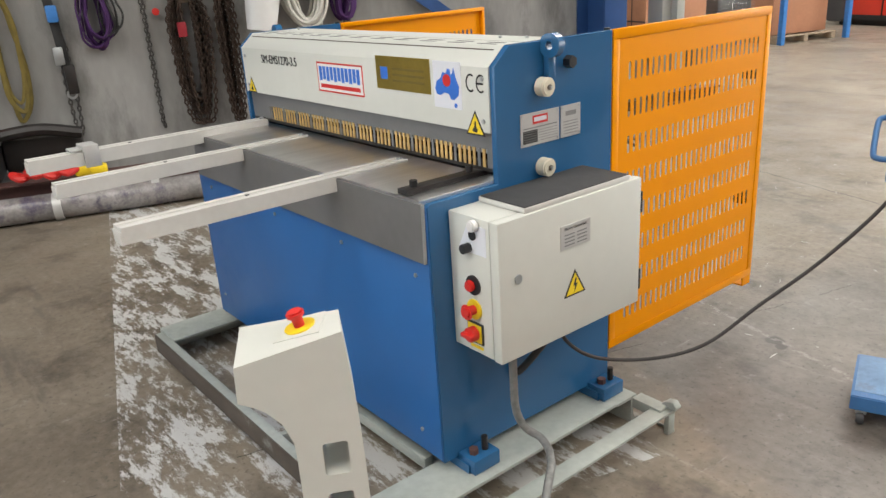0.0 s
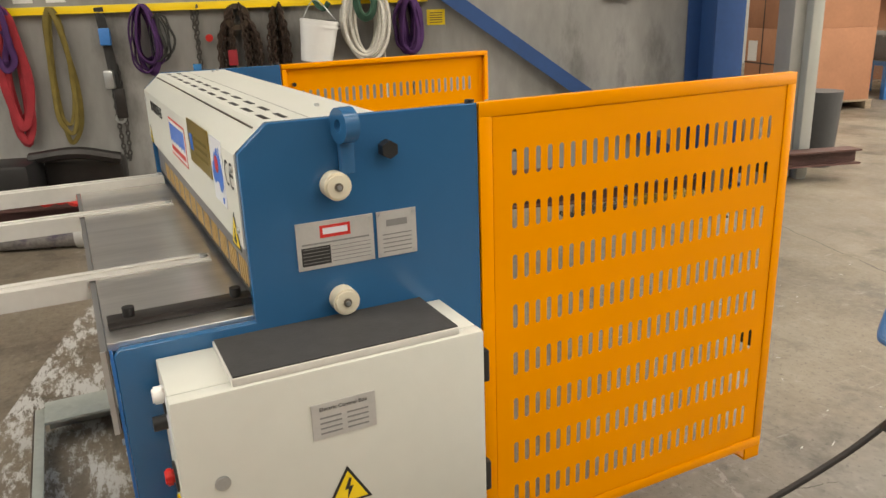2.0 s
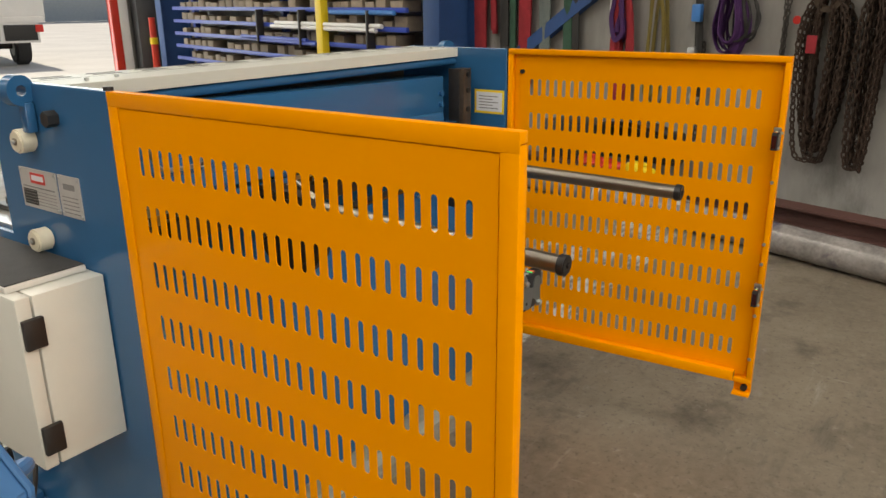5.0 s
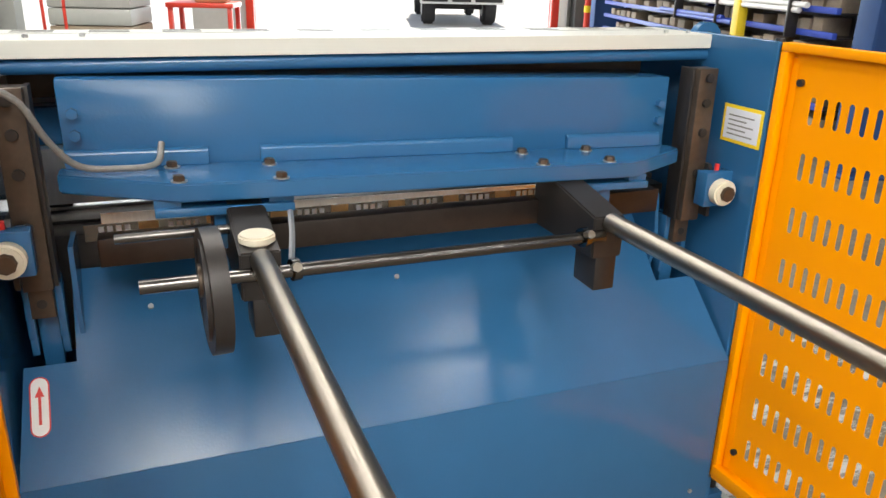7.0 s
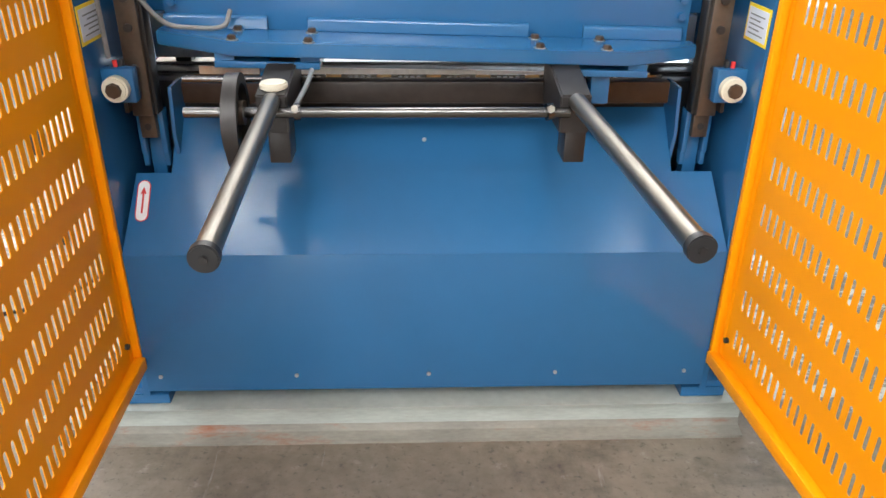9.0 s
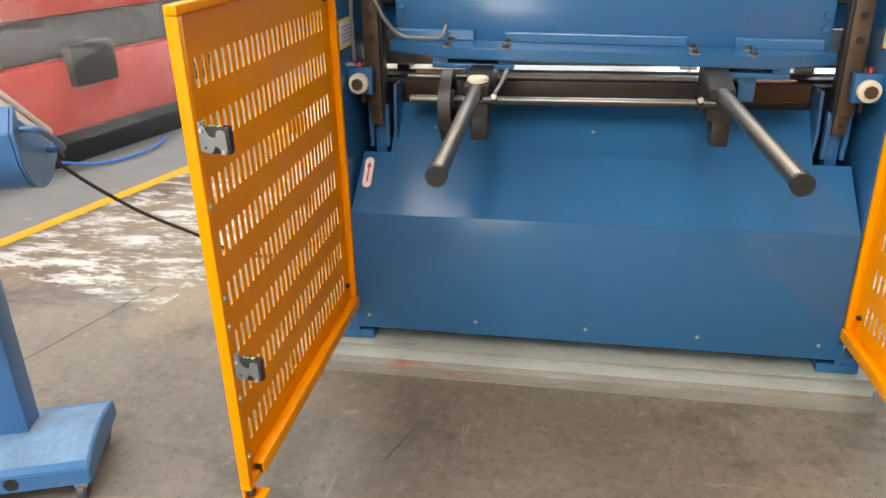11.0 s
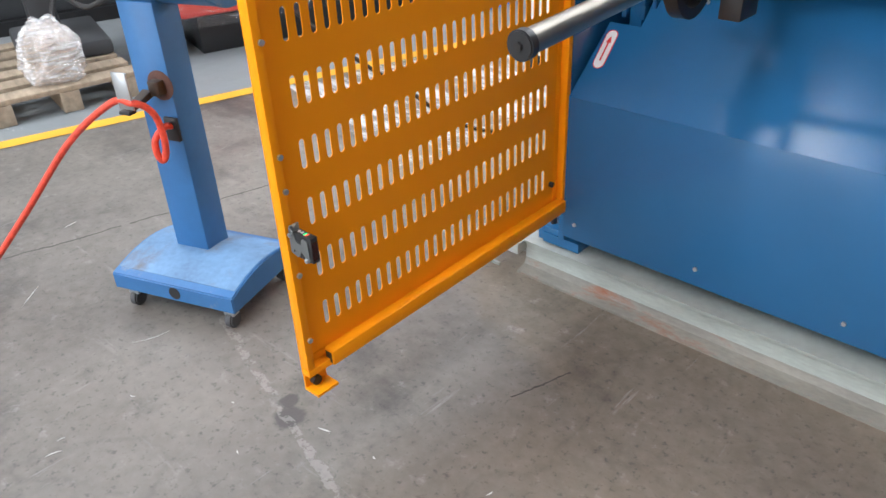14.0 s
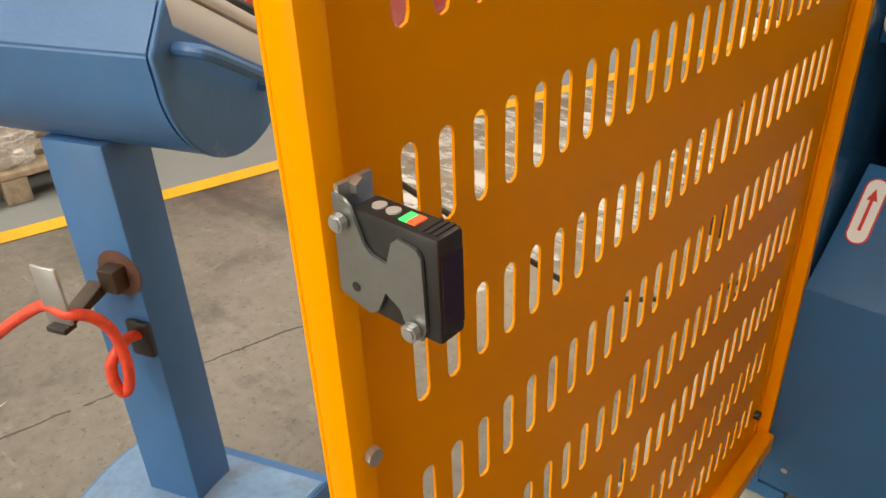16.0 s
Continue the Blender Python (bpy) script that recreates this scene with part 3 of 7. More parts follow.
# lifting eyes
for sx in (1, -1):
    bm = ring((sx * 0.724, -0.262, 1.168), (0.16 * sx, -0.987, 0), 0.030, 0.011, 0.026, 28)
    add_box(bm, sx * 0.702, sx * 0.722, -0.272, -0.246, 1.085, 1.145, 0.004)
    part("lifting_eye", bm, BLUE, plates[0 if sx > 0 else 1])
    part("bolt", cyl((sx * 0.70, -0.182, 1.118), (sx * 0.722, -0.182, 1.118), 0.016, 6), BLACK, plates[0 if sx > 0 else 1])
    for z in (1.068, 0.862):
        k = part("roller_knob", cyl((sx * 0.70, -0.283, z), (sx * 0.734, -0.283, z), 0.024, 32, bevel=0.004), NYLON, plates[0 if sx > 0 else 1], "cream nylon knob")
        part("screw", cyl((sx * 0.734, -0.283, z), (sx * 0.7365, -0.283, z), 0.0075, 16), CHROME, k)
        part("screw_tip", cyl((sx * 0.7365, -0.283, z), (sx * 0.741, -0.283, z), 0.0042, 6), ZINC, k)


# front and base panels
part("front_panel", box(-PX - 0.003, PX - 0.001, -0.671, -0.6655, 0.135, 0.84, 0.001), LIT_BLUE, SHEAR, "blue front panel in a brightened copy of the machine paint")
for x, z in ((-0.64, 0.22), (-0.2, 0.16), (0.2, 0.16), (0.62, 0.20), (-0.6, 0.66), (-0.1, 0.66), (0.3, 0.66), (0.645, 0.655)):
    part("panel_screw", cyl((x, -0.671, z), (x, -0.6755, z), 0.006, 8), ZINC, SHEAR)
part("inner_floor", box(-PX + PT, PX - PT, -0.65, -0.02, 0.13, 0.14, 0), BLUE, SHEAR)

# worktable
table = part("worktable", prism([(-0.672, 0.838), (-0.40, 0.838), (-0.40, 0.852), (-0.672, 0.852)], "x", -PX + 0.004, PX - PT - 0.002, 0.001, 1), STAINLESS, SHEAR, "brushed steel worktable with reflected streaks put into its colour")
part("table_skirt", prism([(-0.675, 0.70), (0.697, 0.70), (0.701, 0.849), (-0.675, 0.849)], "y", -0.683, -0.673), SKIRT, SHEAR, "dull grey steel skirt")
part("skirt_edge", prism([(0.6972, 0.70), (0.7005, 0.70), (0.7045, 0.849), (0.7012, 0.849)], "y", -0.684, -0.676), ZINC, SHEAR, "bright sheared edge of the skirt")
part("lower_blade_bed", box(-0.68, 0.68, -0.40, -0.33, 0.80, 0.846, 0.002), BLACK_STEEL, SHEAR)
bar = part("squaring_bar", box(0.585, 0.625, -0.665, -0.40, 0.852, 0.866, 0.002), BLACK_STEEL, SHEAR, "black steel squaring bar")
for y in (-0.63, -0.45):
    part("bar_bolt", cyl((0.605, y, 0.866), (0.605, y, 0.882), 0.010, 16), BLACK, bar)


def support_arm(x, w, z0, z1, root):
    """A folded sheet channel with a groove along its top, and a thin tongue lying on the table."""
    def section(low):
        g = w * 0.16
        return [(x - w / 2, low), (x + w / 2, low), (x + w / 2, z1), (x + g, z1), (x + g, z1 - 0.003), (x + g * 0.3, z1 - 0.003), (x + g * 0.3, z1 - 0.001), (x - g * 0.3, z1 - 0.001),
                (x - g * 0.3, z1 - 0.003), (x - g, z1 - 0.003), (x - g, z1), (x - w / 2, z1)]
    a = part("support_arm", prism(section(z0), "y", -1.252, -0.685), ARM, SHEAR, "pale grey sheet support arm with a grooved top")
    part("arm_tongue", prism(section(0.8525), "y", -0.685, root), ARM, a)
    part("arm_bolt", cyl((x, root - 0.012, z1 - 0.001), (x, root - 0.012, z1 + 0.006), 0.008, 12), ZINC, a)
    part("arm_bolt", cyl((x, -0.93, z1 - 0.004), (x, -0.93, z1 + 0.001), 0.006, 12), BLACK, a)
    part("end_lip", box(x - w / 2 - 0.001, x + w / 2 + 0.001, -1.2555, -1.2525, z0 - 0.001, z1 - 0.010, 0.001), ARM, a)
    return a


support_arm(0.303, 0.056, 0.816, 0.857, -0.445)
support_arm(-0.267, 0.050, 0.816, 0.857, -0.445)
long_arm = support_arm(-0.590, 0.056, 0.832, 0.876, -0.43)
clamp = bmesh.new()
add_box(clamp, -0.632, -0.558, -1.09, -1.04, 0.877, 0.896, 0.003)
add_box(clamp, -0.561, -0.552, -1.09, -1.04, 0.825, 0.896, 0.002)
add_box(clamp, -0.628, -0.565, -1.125, -1.085, 0.877, 0.886, 0.003)
part("sliding_stop", clamp, SILVER, long_arm, "silver sliding stop")

# hood
HY = -0.440
hood_pts = [(HY, 0.972), (HY, 1.132), (-0.388, 1.178), (-0.186, 1.178), (-0.186, 1.150), (-0.195, 1.150), (-0.195, 1.172), (-0.390, 1.172), (HY + 0.006, 1.128), (HY + 0.006, 0.972)]
hood = part("hood", prism(hood_pts, "x", -PX + PT + 0.001, PX - PT - 0.001, 0.001, 1), CREAM, SHEAR, "cream sheet metal hood over the blade")
for i in range(11):
    for y in (-0.368, -0.337):
        x = -0.64 + i * 0.121
        part("vent_slot", box(x, x + 0.066, y - 0.0052, y + 0.0052, 1.1775, 1.1786, 0), BLACK, hood)
# Grey strip draws the faint shade along the hood's fold.
part("hood_seam", box(-0.67, 0.67, -0.3045, -0.3030, 1.1777, 1.1784, 0), GREY_INK, hood)
for x, y in ((0.60, -0.225), (0.52, -0.245), (-0.60, -0.235), (-0.64, -0.215)):
    part("hood_bolt", cyl((x, y, 1.178), (x, y, 1.184), 0.005, 10, bevel=0.001), ZINC, hood)
for z in (1.0, 1.105):
    for x in (-0.655, 0.66):
        part("hood_screw", cyl((x, HY, z), (x, HY - 0.004, z), 0.006, 10), ZINC, hood)
# model lettering and decals on the hood
FRONT = Matrix.Rotation(radians(90), 4, "X")


def on_front(x, z, off=0.0012):
    return Matrix.Translation((x, HY - off, z)) @ FRONT


def decal(x0, x1, z0, z1, mat, parent, label="", off=0.0008, name="decal"):
    return part(name, box(x0, x1, HY - off, HY, z0, z1, 0), mat, parent, label)


part("lettering", text_mesh("SM-EMS1270-3.5", 0.042, on_front(-0.395, 1.097) @ Matrix.Diagonal((0.90, 1.0, 1, 1))), INK, hood, "black model lettering SM-EMS1270-3.5")
logo = decal(-0.135, 0.130, 1.015, 1.108, RED, hood, "red, white and blue maker's badge")
decal(-0.130, 0.125, 1.020, 1.103, WHITE, logo, off=0.0012)
for k in range(11):
    decal(-0.121 + k * 0.0218, -0.121 + k * 0.0218 + 0.0165, 1.050 + 0.004 * (k % 2), 1.095, LABEL_BLUE, logo, off=0.0016, name="badge_block")
decal(-0.118, 0.113, 1.028, 1.040, RED, logo, off=0.0016, name="badge_bar")
brass = decal(0.205, 0.455, 1.050, 1.142, BRASS, hood, "brass maker's plate with a dull relief", off=0.002)
decal(0.228, 0.262, 1.078, 1.112, LABEL_BLUE, brass, off=0.0028)
for z in (1.108, 1.092, 1.076):
    decal(0.285, 0.43, z - 0.003, z + 0.003, DULL_BRASS, brass, off=0.0024)
aus = decal(0.468, 0.580, 1.020, 1.140, PALE, hood, "pale sticker with a blue country outline")
outline = [(0.475, 1.07), (0.482, 1.088), (0.498, 1.096), (0.508, 1.112), (0.522, 1.110), (0.528, 1.122), (0.538, 1.120), (0.540, 1.106), (0.548, 1.112), (0.553, 1.126), (0.560, 1.10), (0.572, 1.078), (0.568, 1.056), (0.550, 1.043), (0.538, 1.045), (0.530, 1.058), (0.512, 1.060), (0.495, 1.052), (0.480, 1.055)]
part("map_print", prism(outline, "y", HY - 0.0016, HY - 0.0002), LABEL_BLUE, aus)
part("map_print", cyl((0.556, HY, 1.030), (0.556, HY - 0.0016, 1.030), 0.006, 12), LABEL_BLUE, aus)
part("seal_print", cyl((0.524, HY, 1.092), (0.524, HY - 0.0024, 1.092), 0.016, 20), RED, aus)
for x, a0 in ((0.617, 55), (0.655, 55)):
    bm = bmesh.new()
    prev = None
    for k in range(15):
        a = radians(a0 + 250 * k / 14)
        pr = [(x + 0.019 * math.cos(a), 1.092 + 0.023 * math.sin(a)), (x + 0.014 * math.cos(a), 1.092 + 0.018 * math.sin(a))]
        vs = [bm.verts.new((u, HY - 0.0012, w)) for u, w in pr]
        if prev:
            bm.faces.new((prev[0], vs[0], vs[1], prev[1]))
        prev = vs
    if x > 0.64:
        add_box(bm, x - 0.016, x + 0.008, HY - 0.0012, HY - 0.0004, 1.0895, 1.0945)
    part("lettering", bm, INK, hood, "black CE mark")


def warning_triangle(x, z, size, depth_from, mark, axis="y", parent=None):
    h = size * 0.866
    tri = [(x - size / 2, z), (x + size / 2, z), (x, z + h)]
    k = 0.80
    cx, cz = x, z + h / 3
    inner = [(cx + (u - cx) * k, cz + (w - cz) * k) for u, w in tri]
    s = -1 if axis == "y" else 1
    t = part("warning_triangle", prism(tri, axis, depth_from, depth_from + s * 0.0010), INK, parent, "yellow and black warning triangle")
    part("triangle_field", prism(inner, axis, depth_from, depth_from + s * 0.0016), YELLOW, t)
    pts = [(cx + u * size, cz + w * size) for u, w in mark]
    part("triangle_mark", prism(pts, axis, depth_from, depth_from + s * 0.0021), INK, t)


BOLT = [(0.02, 0.30), (-0.09, 0.04), (-0.01, 0.04), (-0.05, -0.2), (0.10, 0.10), (0.02, 0.10), (0.07, 0.28)]
HAND = [(-0.13, -0.16), (0.06, -0.19), (0.14, -0.1), (0.05, 0.02), (0.05, 0.2), (-0.02, 0.2), (-0.05, 0.0), (-0.15, -0.1)]
warning_triangle(0.628, 0.962, 0.072, HY, HAND, "y", hood)
warning_triangle(-0.63, 0.972, 0.066, HY, HAND, "y", hood)

GUARD_BAR = material("dull_orange_bar", (0.52, 0.34, 0.13), 0.5, vary=0.25, scale=30)
# finger guard under the hood: steel strip with slots over orange fingers
guard = part("finger_guard", box(-0.68, 0.68, -0.4245, -0.4215, 0.925, 0.972, 0), SKIRT, SHEAR, "grey slotted finger guard with orange bars")
part("guard_rail", box(-0.68, 0.68, -0.4245, -0.4215, 0.868, 0.877, 0), BLACK_STEEL, guard)
for i in range(62):
    x = -0.54 + i * 0.0192
    part("guard_bar", box(x, x + 0.0105, -0.4242, -0.4218, 0.877, 0.925, 0), GUARD_BAR if i % 5 else SKIRT, guard)
part("guard_end", box(-0.68, -0.545, -0.4245, -0.4215, 0.877, 0.925, 0), SKIRT, guard)
part("guard_end", box(0.65, 0.68, -0.4245, -0.4215, 0.877, 0.925, 0), SKIRT, guard)

# ---- the ram and rear mechanism ----
RAKE = 0.023          # the beam falls away along its length, as the blade does


def raked(b):
    for v in b.verts:
        v.co.z += RAKE * (v.co.x - 0.4)
    return b


ram = part("ram", raked(box(-0.575, 0.565, -0.30, -0.17, 0.955, 1.118, 0.003)), BLUE, SHEAR, "blue ram beam")
shelf_pts = [(-0.585, -0.17), (0.575, -0.17), (0.575, -0.125), (0.40, -0.035), (-0.42, -0.035), (-0.585, -0.125)]
shelf = part("ram_shelf", raked(prism(shelf_pts, "z", 0.948, 0.978, 0.003, 2)), BLUE, ram)
for x0, x1 in ((-0.56, -0.34), (-0.22, 0.26), (0.345, 0.565)):
    strip = prism([(-0.17, 0.978), (-0.157, 0.978), (-0.159, 1.000), (-0.162, 1.005), (-0.166, 1.0065), (-0.17, 1.0065)], "x", x0, x1, 0.0012, 1)
    part("welded_strip", raked(strip), BLUE, ram)
for x, y in ((0.406, -0.146), (0.40, -0.052), (0.249, -0.140), (0.245, -0.045), (-0.231, -0.142), (-0.229, -0.050), (-0.373, -0.142), (-0.369, -0.050)):
    b = part("shelf_bolt", raked(cyl((x, y, 0.9785), (x, y, 0.988), 0.0095, 6, bevel=0.0012)), GUIDE, shelf)
    part("bolt_washer", raked(cyl((x, y, 0.978), (x, y, 0.9795), 0.013, 18)), ZINC, shelf)
for x0, x1 in ((0.225, 0.44), (-0.46, -0.27)):
    part("bracket_plate", raked(box(x0, x1, -0.16, -0.045, 0.922, 0.936, 0.002)), BLUE, ram)
    part("bracket_spacer", raked(box(x0, x0 + 0.04, -0.15, -0.055, 0.936, 0.948, 0)), BLUE, ram)
    part("bracket_spacer", raked(box(x1 - 0.04, x1, -0.15, -0.055, 0.936, 0.948, 0)), BLUE, ram)
    part("bracket_web", raked(box((x0 + x1) / 2 - 0.02, (x0 + x1) / 2 + 0.02, -0.15, -0.06, 0.86, 0.922, 0.002)), BLUE, ram)
for x in (0.545, -0.555):
    for z in (1.03, 1.065):
        part("ram_bolt", raked(cyl((x, -0.17, z), (x, -0.158, z), 0.009, 6)), BLUE, ram)
part("upper_blade", box(-0.64, 0.64, -0.335, -0.302, 0.885, 0.985, 0.001), STAINLESS, ram, "bright steel upper blade")
part("hold_down_beam", box(-0.66, 0.66, -0.405, -0.34, 0.985, 1.05, 0.002), BLUE, SHEAR)
part("rear_tube", cyl((-PX + PT, -0.205, 1.137), (PX - PT, -0.205, 1.137), 0.013, 16), BLUE, SHEAR)
part("rear_gap_plate", box(-0.66, 0.66, -0.40, -0.396, 1.06, 1.17, 0), GUIDE, SHEAR)
part("lower_beam", box(-0.66, 0.66, -0.33, -0.26, 0.62, 0.84, 0.002), BLACK_STEEL, SHEAR, "dark oily lower blade beam")
# Bright wedge put in place of the daylight that shows between the blades.
part("sight_strip", prism([(-0.53, 0.857), (0.53, 0.857), (0.53, 0.876), (-0.53, 0.861)], "y", -0.259, -0.255), STAINLESS, SHEAR, "bright steel strip standing in for light through the blade gap")
# Yellow and white reflections on this strip are built as small boxes.
back_strip = part("slotted_strip", box(-0.56, 0.56, -0.2590, -0.2565, 0.826, 0.856, 0), SHAFT, SHEAR, "polished strip under the ram with yellow and white reflections built on")
for i in range(9):
    x = -0.50 + i * 0.117
    part("strip_block", box(x, x + 0.034, -0.2565, -0.2545, 0.832, 0.856, 0), GUARD_BAR, back_strip)
    for k in range(4):
        part("strip_slot", box(x + 0.048 + k * 0.0145, x + 0.057 + k * 0.0145, -0.2565, -0.2545, 0.838, 0.852, 0), PALE, back_strip)

for sx in (1, -1):
    g = part("guide_rail", box(sx * 0.624 - 0.022, sx * 0.624 + 0.022, -0.15, -0.11, 0.80, 1.118, 0.002), GUIDE, SHEAR, "oily brown steel guide rail")
    part("rail_lip", box(sx * 0.600 - 0.004, sx * 0.600 + 0.004, -0.165, -0.125, 0.80, 1.118, 0.001), BLACK_STEEL, g)
    part("rail_end", box(sx * 0.626 - 0.018, sx * 0.626 + 0.018, -0.165, -0.135, 0.742, 0.7995, 0.002), GUIDE, g, "rusty square end of the guide rail")
    part("end_hole", cyl((sx * 0.626, -0.135, 0.768), (sx * 0.626, -0.1335, 0.768), 0.008, 14), BLACK, g)
    for z in (0.905, 0.99, 1.05, 1.10):
        part("guide_bolt", cyl((sx * 0.624, -0.11, z), (sx * 0.624, -0.103, z), 0.009, 12, bevel=0.001), BLACK_STEEL, g)
    part("guide_foot", box(sx * 0.626 - 0.016, sx * 0.626 + 0.016, -0.21, -0.168, 0.58, 0.80, 0.002), BLUE, SHEAR)
    for x in (0.602, 0.650):
        part("foot_clip", box(sx * x - 0.006, sx * x + 0.006, -0.19, -0.15, 0.70, 0.80, 0.0015), BLUE, SHEAR)
        part("clip_tail", box(sx * x - 0.0055, sx * x + 0.0055, -0.18, -0.155, 0.668, 0.6995, 0.001), BLUE, SHEAR)
    part("drive_plate", prism([(-0.25, 0.60), (-0.17, 0.66), (-0.15, 0.74), (-0.165, 0.85), (-0.25, 0.85)], "x", sx * 0.576 - 0.004, sx * 0.576 + 0.004), BLUE, SHEAR)
    part("block_bracket", prism([(-0.155, 0.815), (-0.085, 0.815), (-0.085, 0.90), (-0.10, 0.925), (-0.155, 0.925)], "x", sx * 0.648 - 0.004, sx * 0.648 + 0.004), BLACK_STEEL, SHEAR, "black steel bracket behind the roller block")
    b = part("roller_block", box(sx * 0.650 - 0.034, sx * 0.650 + 0.032, -0.10, -0.066, 0.842, 0.915, 0.003), BLUE, SHEAR)
    part("roller", cyl((sx * 0.650, -0.066, 0.876), (sx * 0.650, -0.041, 0.876), 0.027, 28, bevel=0.004), NYLON, b, "cream nylon roller")
    part("roller_nut", cyl((sx * 0.650, -0.041, 0.876), (sx * 0.650, -0.032, 0.876), 0.0165, 8, bevel=0.002), GUIDE, b)
    part("set_screw", cyl((sx * 0.655, -0.085, 0.915), (sx * 0.655, -0.085, 0.928), 0.005, 8), RED, b)
    n = part("notice", box(sx * (PX - PT) - 0.0012, sx * (PX - PT) + 0.0012, -0.118, -0.006, 0.972, 1.048, 0), YELLOW, plates[0 if sx > 0 else 1], "yellow-edged instruction sticker")
    part("notice_field", box(sx * (PX - PT) - 0.002, sx * (PX - PT) + 0.002, -0.111, -0.013, 0.979, 1.041, 0), PALE, n)
    for k in range(5):
        part("notice_bar", box(sx * (PX - PT) - 0.0026, sx * (PX - PT) + 0.0026, -0.100, -0.028 - 0.02 * (k % 2), 0.988 + k * 0.0095, 0.9908 + k * 0.0095, 0), GREY_INK, n)

# sloping rear cover and lower rear panel
def cover_sheet():
    """Folded sheet: full width below, narrower above where the guides stand."""
    low, mid, top = (0.010, 0.518), (-0.128, 0.6606), (-0.245, 0.7815)
    e, i = PX - PT - 0.002, 0.588
    outline = [(-e, low), (e, low), (e - 0.012, mid), (i, mid), (i, top), (-i + 0.016, top), (-i + 0.016, mid), (-e + 0.012, mid)]
    b = bmesh.new()
    f = b.faces.new([b.verts.new((x, y, z)) for x, (y, z) in outline])
    r = bmesh.ops.extrude_face_region(b, geom=[f])
    bmesh.ops.translate(b, verts=[v for v in r["geom"] if isinstance(v, bmesh.types.BMVert)], vec=(0, -0.0035, -0.0034))
    bmesh.ops.recalc_face_normals(b, faces=b.faces)
    return b


cover = part("sloping_cover", cover_sheet(), BLUE, SHEAR, "glossy blue sloping rear cover")
part("rear_panel", box(-PX + PT + 0.002, PX - PT - 0.002, 0.004, 0.010, 0.146, 0.517, 0.001), BLUE, SHEAR, "blue lower rear panel")
for x in (-0.63, -0.31, 0.0, 0.32, 0.645):
    part("panel_screw", cyl((x, 0.010, 0.19), (x, 0.014, 0.19), 0.005, 8), ZINC, SHEAR)
for x in (0.464, 0.008, -0.45):
    c = Vector((x, -0.184, 0.7195))
    part("cover_screw", cyl(c, c + Vector((0, 0.003, 0.003)), 0.005, 8), ZINC, cover)
# arrow sticker on the cover
U, V = Vector((0, -0.21, 0.217)).normalized(), Vector((1, 0, 0))
N = Vector((0, 0.217, 0.21)).normalized()
C0 = Vector((0.646, -0.080, 0.6113)) + N * 0.002


def on_cover(pts, lift):
    bm = bmesh.new()
    bm.faces.new([bm.verts.new(C0 + V * u + U * w + N * lift) for u, w in pts])
    bmesh.ops.recalc_face_normals(bm, faces=bm.faces)
    return bm


def stadium(w, h, n=8):
    out = []
    for k in range(n + 1):
        a = math.pi * k / n
        out.append((w * math.cos(a), h - w + w * math.sin(a)))
    for k in range(n + 1):
        a = math.pi + math.pi * k / n
        out.append((w * math.cos(a), -(h - w) + w * math.sin(a)))
    return out


arrow = part("arrow_sticker", on_cover(stadium(0.0150, 0.050), 0.0), RED, cover, "red and white arrow sticker")
part("sticker_field", on_cover(stadium(0.0128, 0.048), 0.0004), WHITE, arrow)
part("arrow_print", on_cover([(-0.0022, -0.03), (0.0022, -0.03), (0.0022, 0.016), (0.007, 0.016), (0, 0.034), (-0.007, 0.016), (-0.0022, 0.016)], 0.0008), RED, arrow)

# back gauge: two blocks with long rods, cross shaft and hand wheel
for sx, xr, xe in ((1, 0.306, 0.289), (-1, -0.280, -0.323)):
    blk = part("gauge_block", prism([(-0.12, 0.83), (0.10, 0.83), (0.10, 0.905), (-0.06, 0.935), (-0.12, 0.935)], "x", xr - 0.032, xr + 0.028, 0.003), BLACK_STEEL, SHEAR, "black steel gauge block")
    part("block_foot", box(xr - 0.03, xr + 0.012, 0.02, 0.09, 0.765, 0.83, 0.003), BLACK_STEEL, blk)
    e, f = Vector((xr - 0.003, 0.10, 0.895)), Vector((xe, 0.696, 0.873 if sx > 0 else 0.881))
    rod = part("gauge_rod", cyl(e, f, 0.0168, 32, bevel=0.002), CHROME, SHEAR, "bright steel gauge rod with black end")
    d = (f - e).normalized()
    part("end_cap", cyl(f - d * 0.004, f + d * 0.012, 0.0200, 32, bevel=0.002), BLACK, rod)
    part("cap_screw", cyl(f + d * 0.012, f + d * 0.016, 0.006, 6), BLACK_STEEL, rod)
    part("hose_clamp", ring((xr - 0.05 * (1 if sx > 0 else -1), 0.105, 0.875), (1, 0.2, 0), 0.0165, 0.0105, 0.012, 20), SHAFT, SHEAR, "dull shaft collar with a clamp bolt")
    xc = xr - 0.05 * sx
    part("collar_bolt", cyl((xc, 0.113, 0.882), (xc, 0.130, 0.888), 0.0075, 6, bevel=0.001), CHROME, SHEAR)
part("cream_pad", cyl((0.303, 0.062, 0.908), (0.303, 0.062, 0.922), 0.027, 28, bevel=0.003), NYLON, SHEAR, "cream plastic knob on the gauge block")
part("cross_shaft", cyl((0.47, 0.103, 0.873), (-0.27, 0.103, 0.873), 0.0105, 20), SHAFT, SHEAR, "dark polished cross shaft")
wheel = part("hand_wheel", ring((0.372, 0.10, 0.855), (1, 0.06, 0), 0.092, 0.072, 0.026, 44), BLACK_STEEL, SHEAR, "dark iron hand wheel")
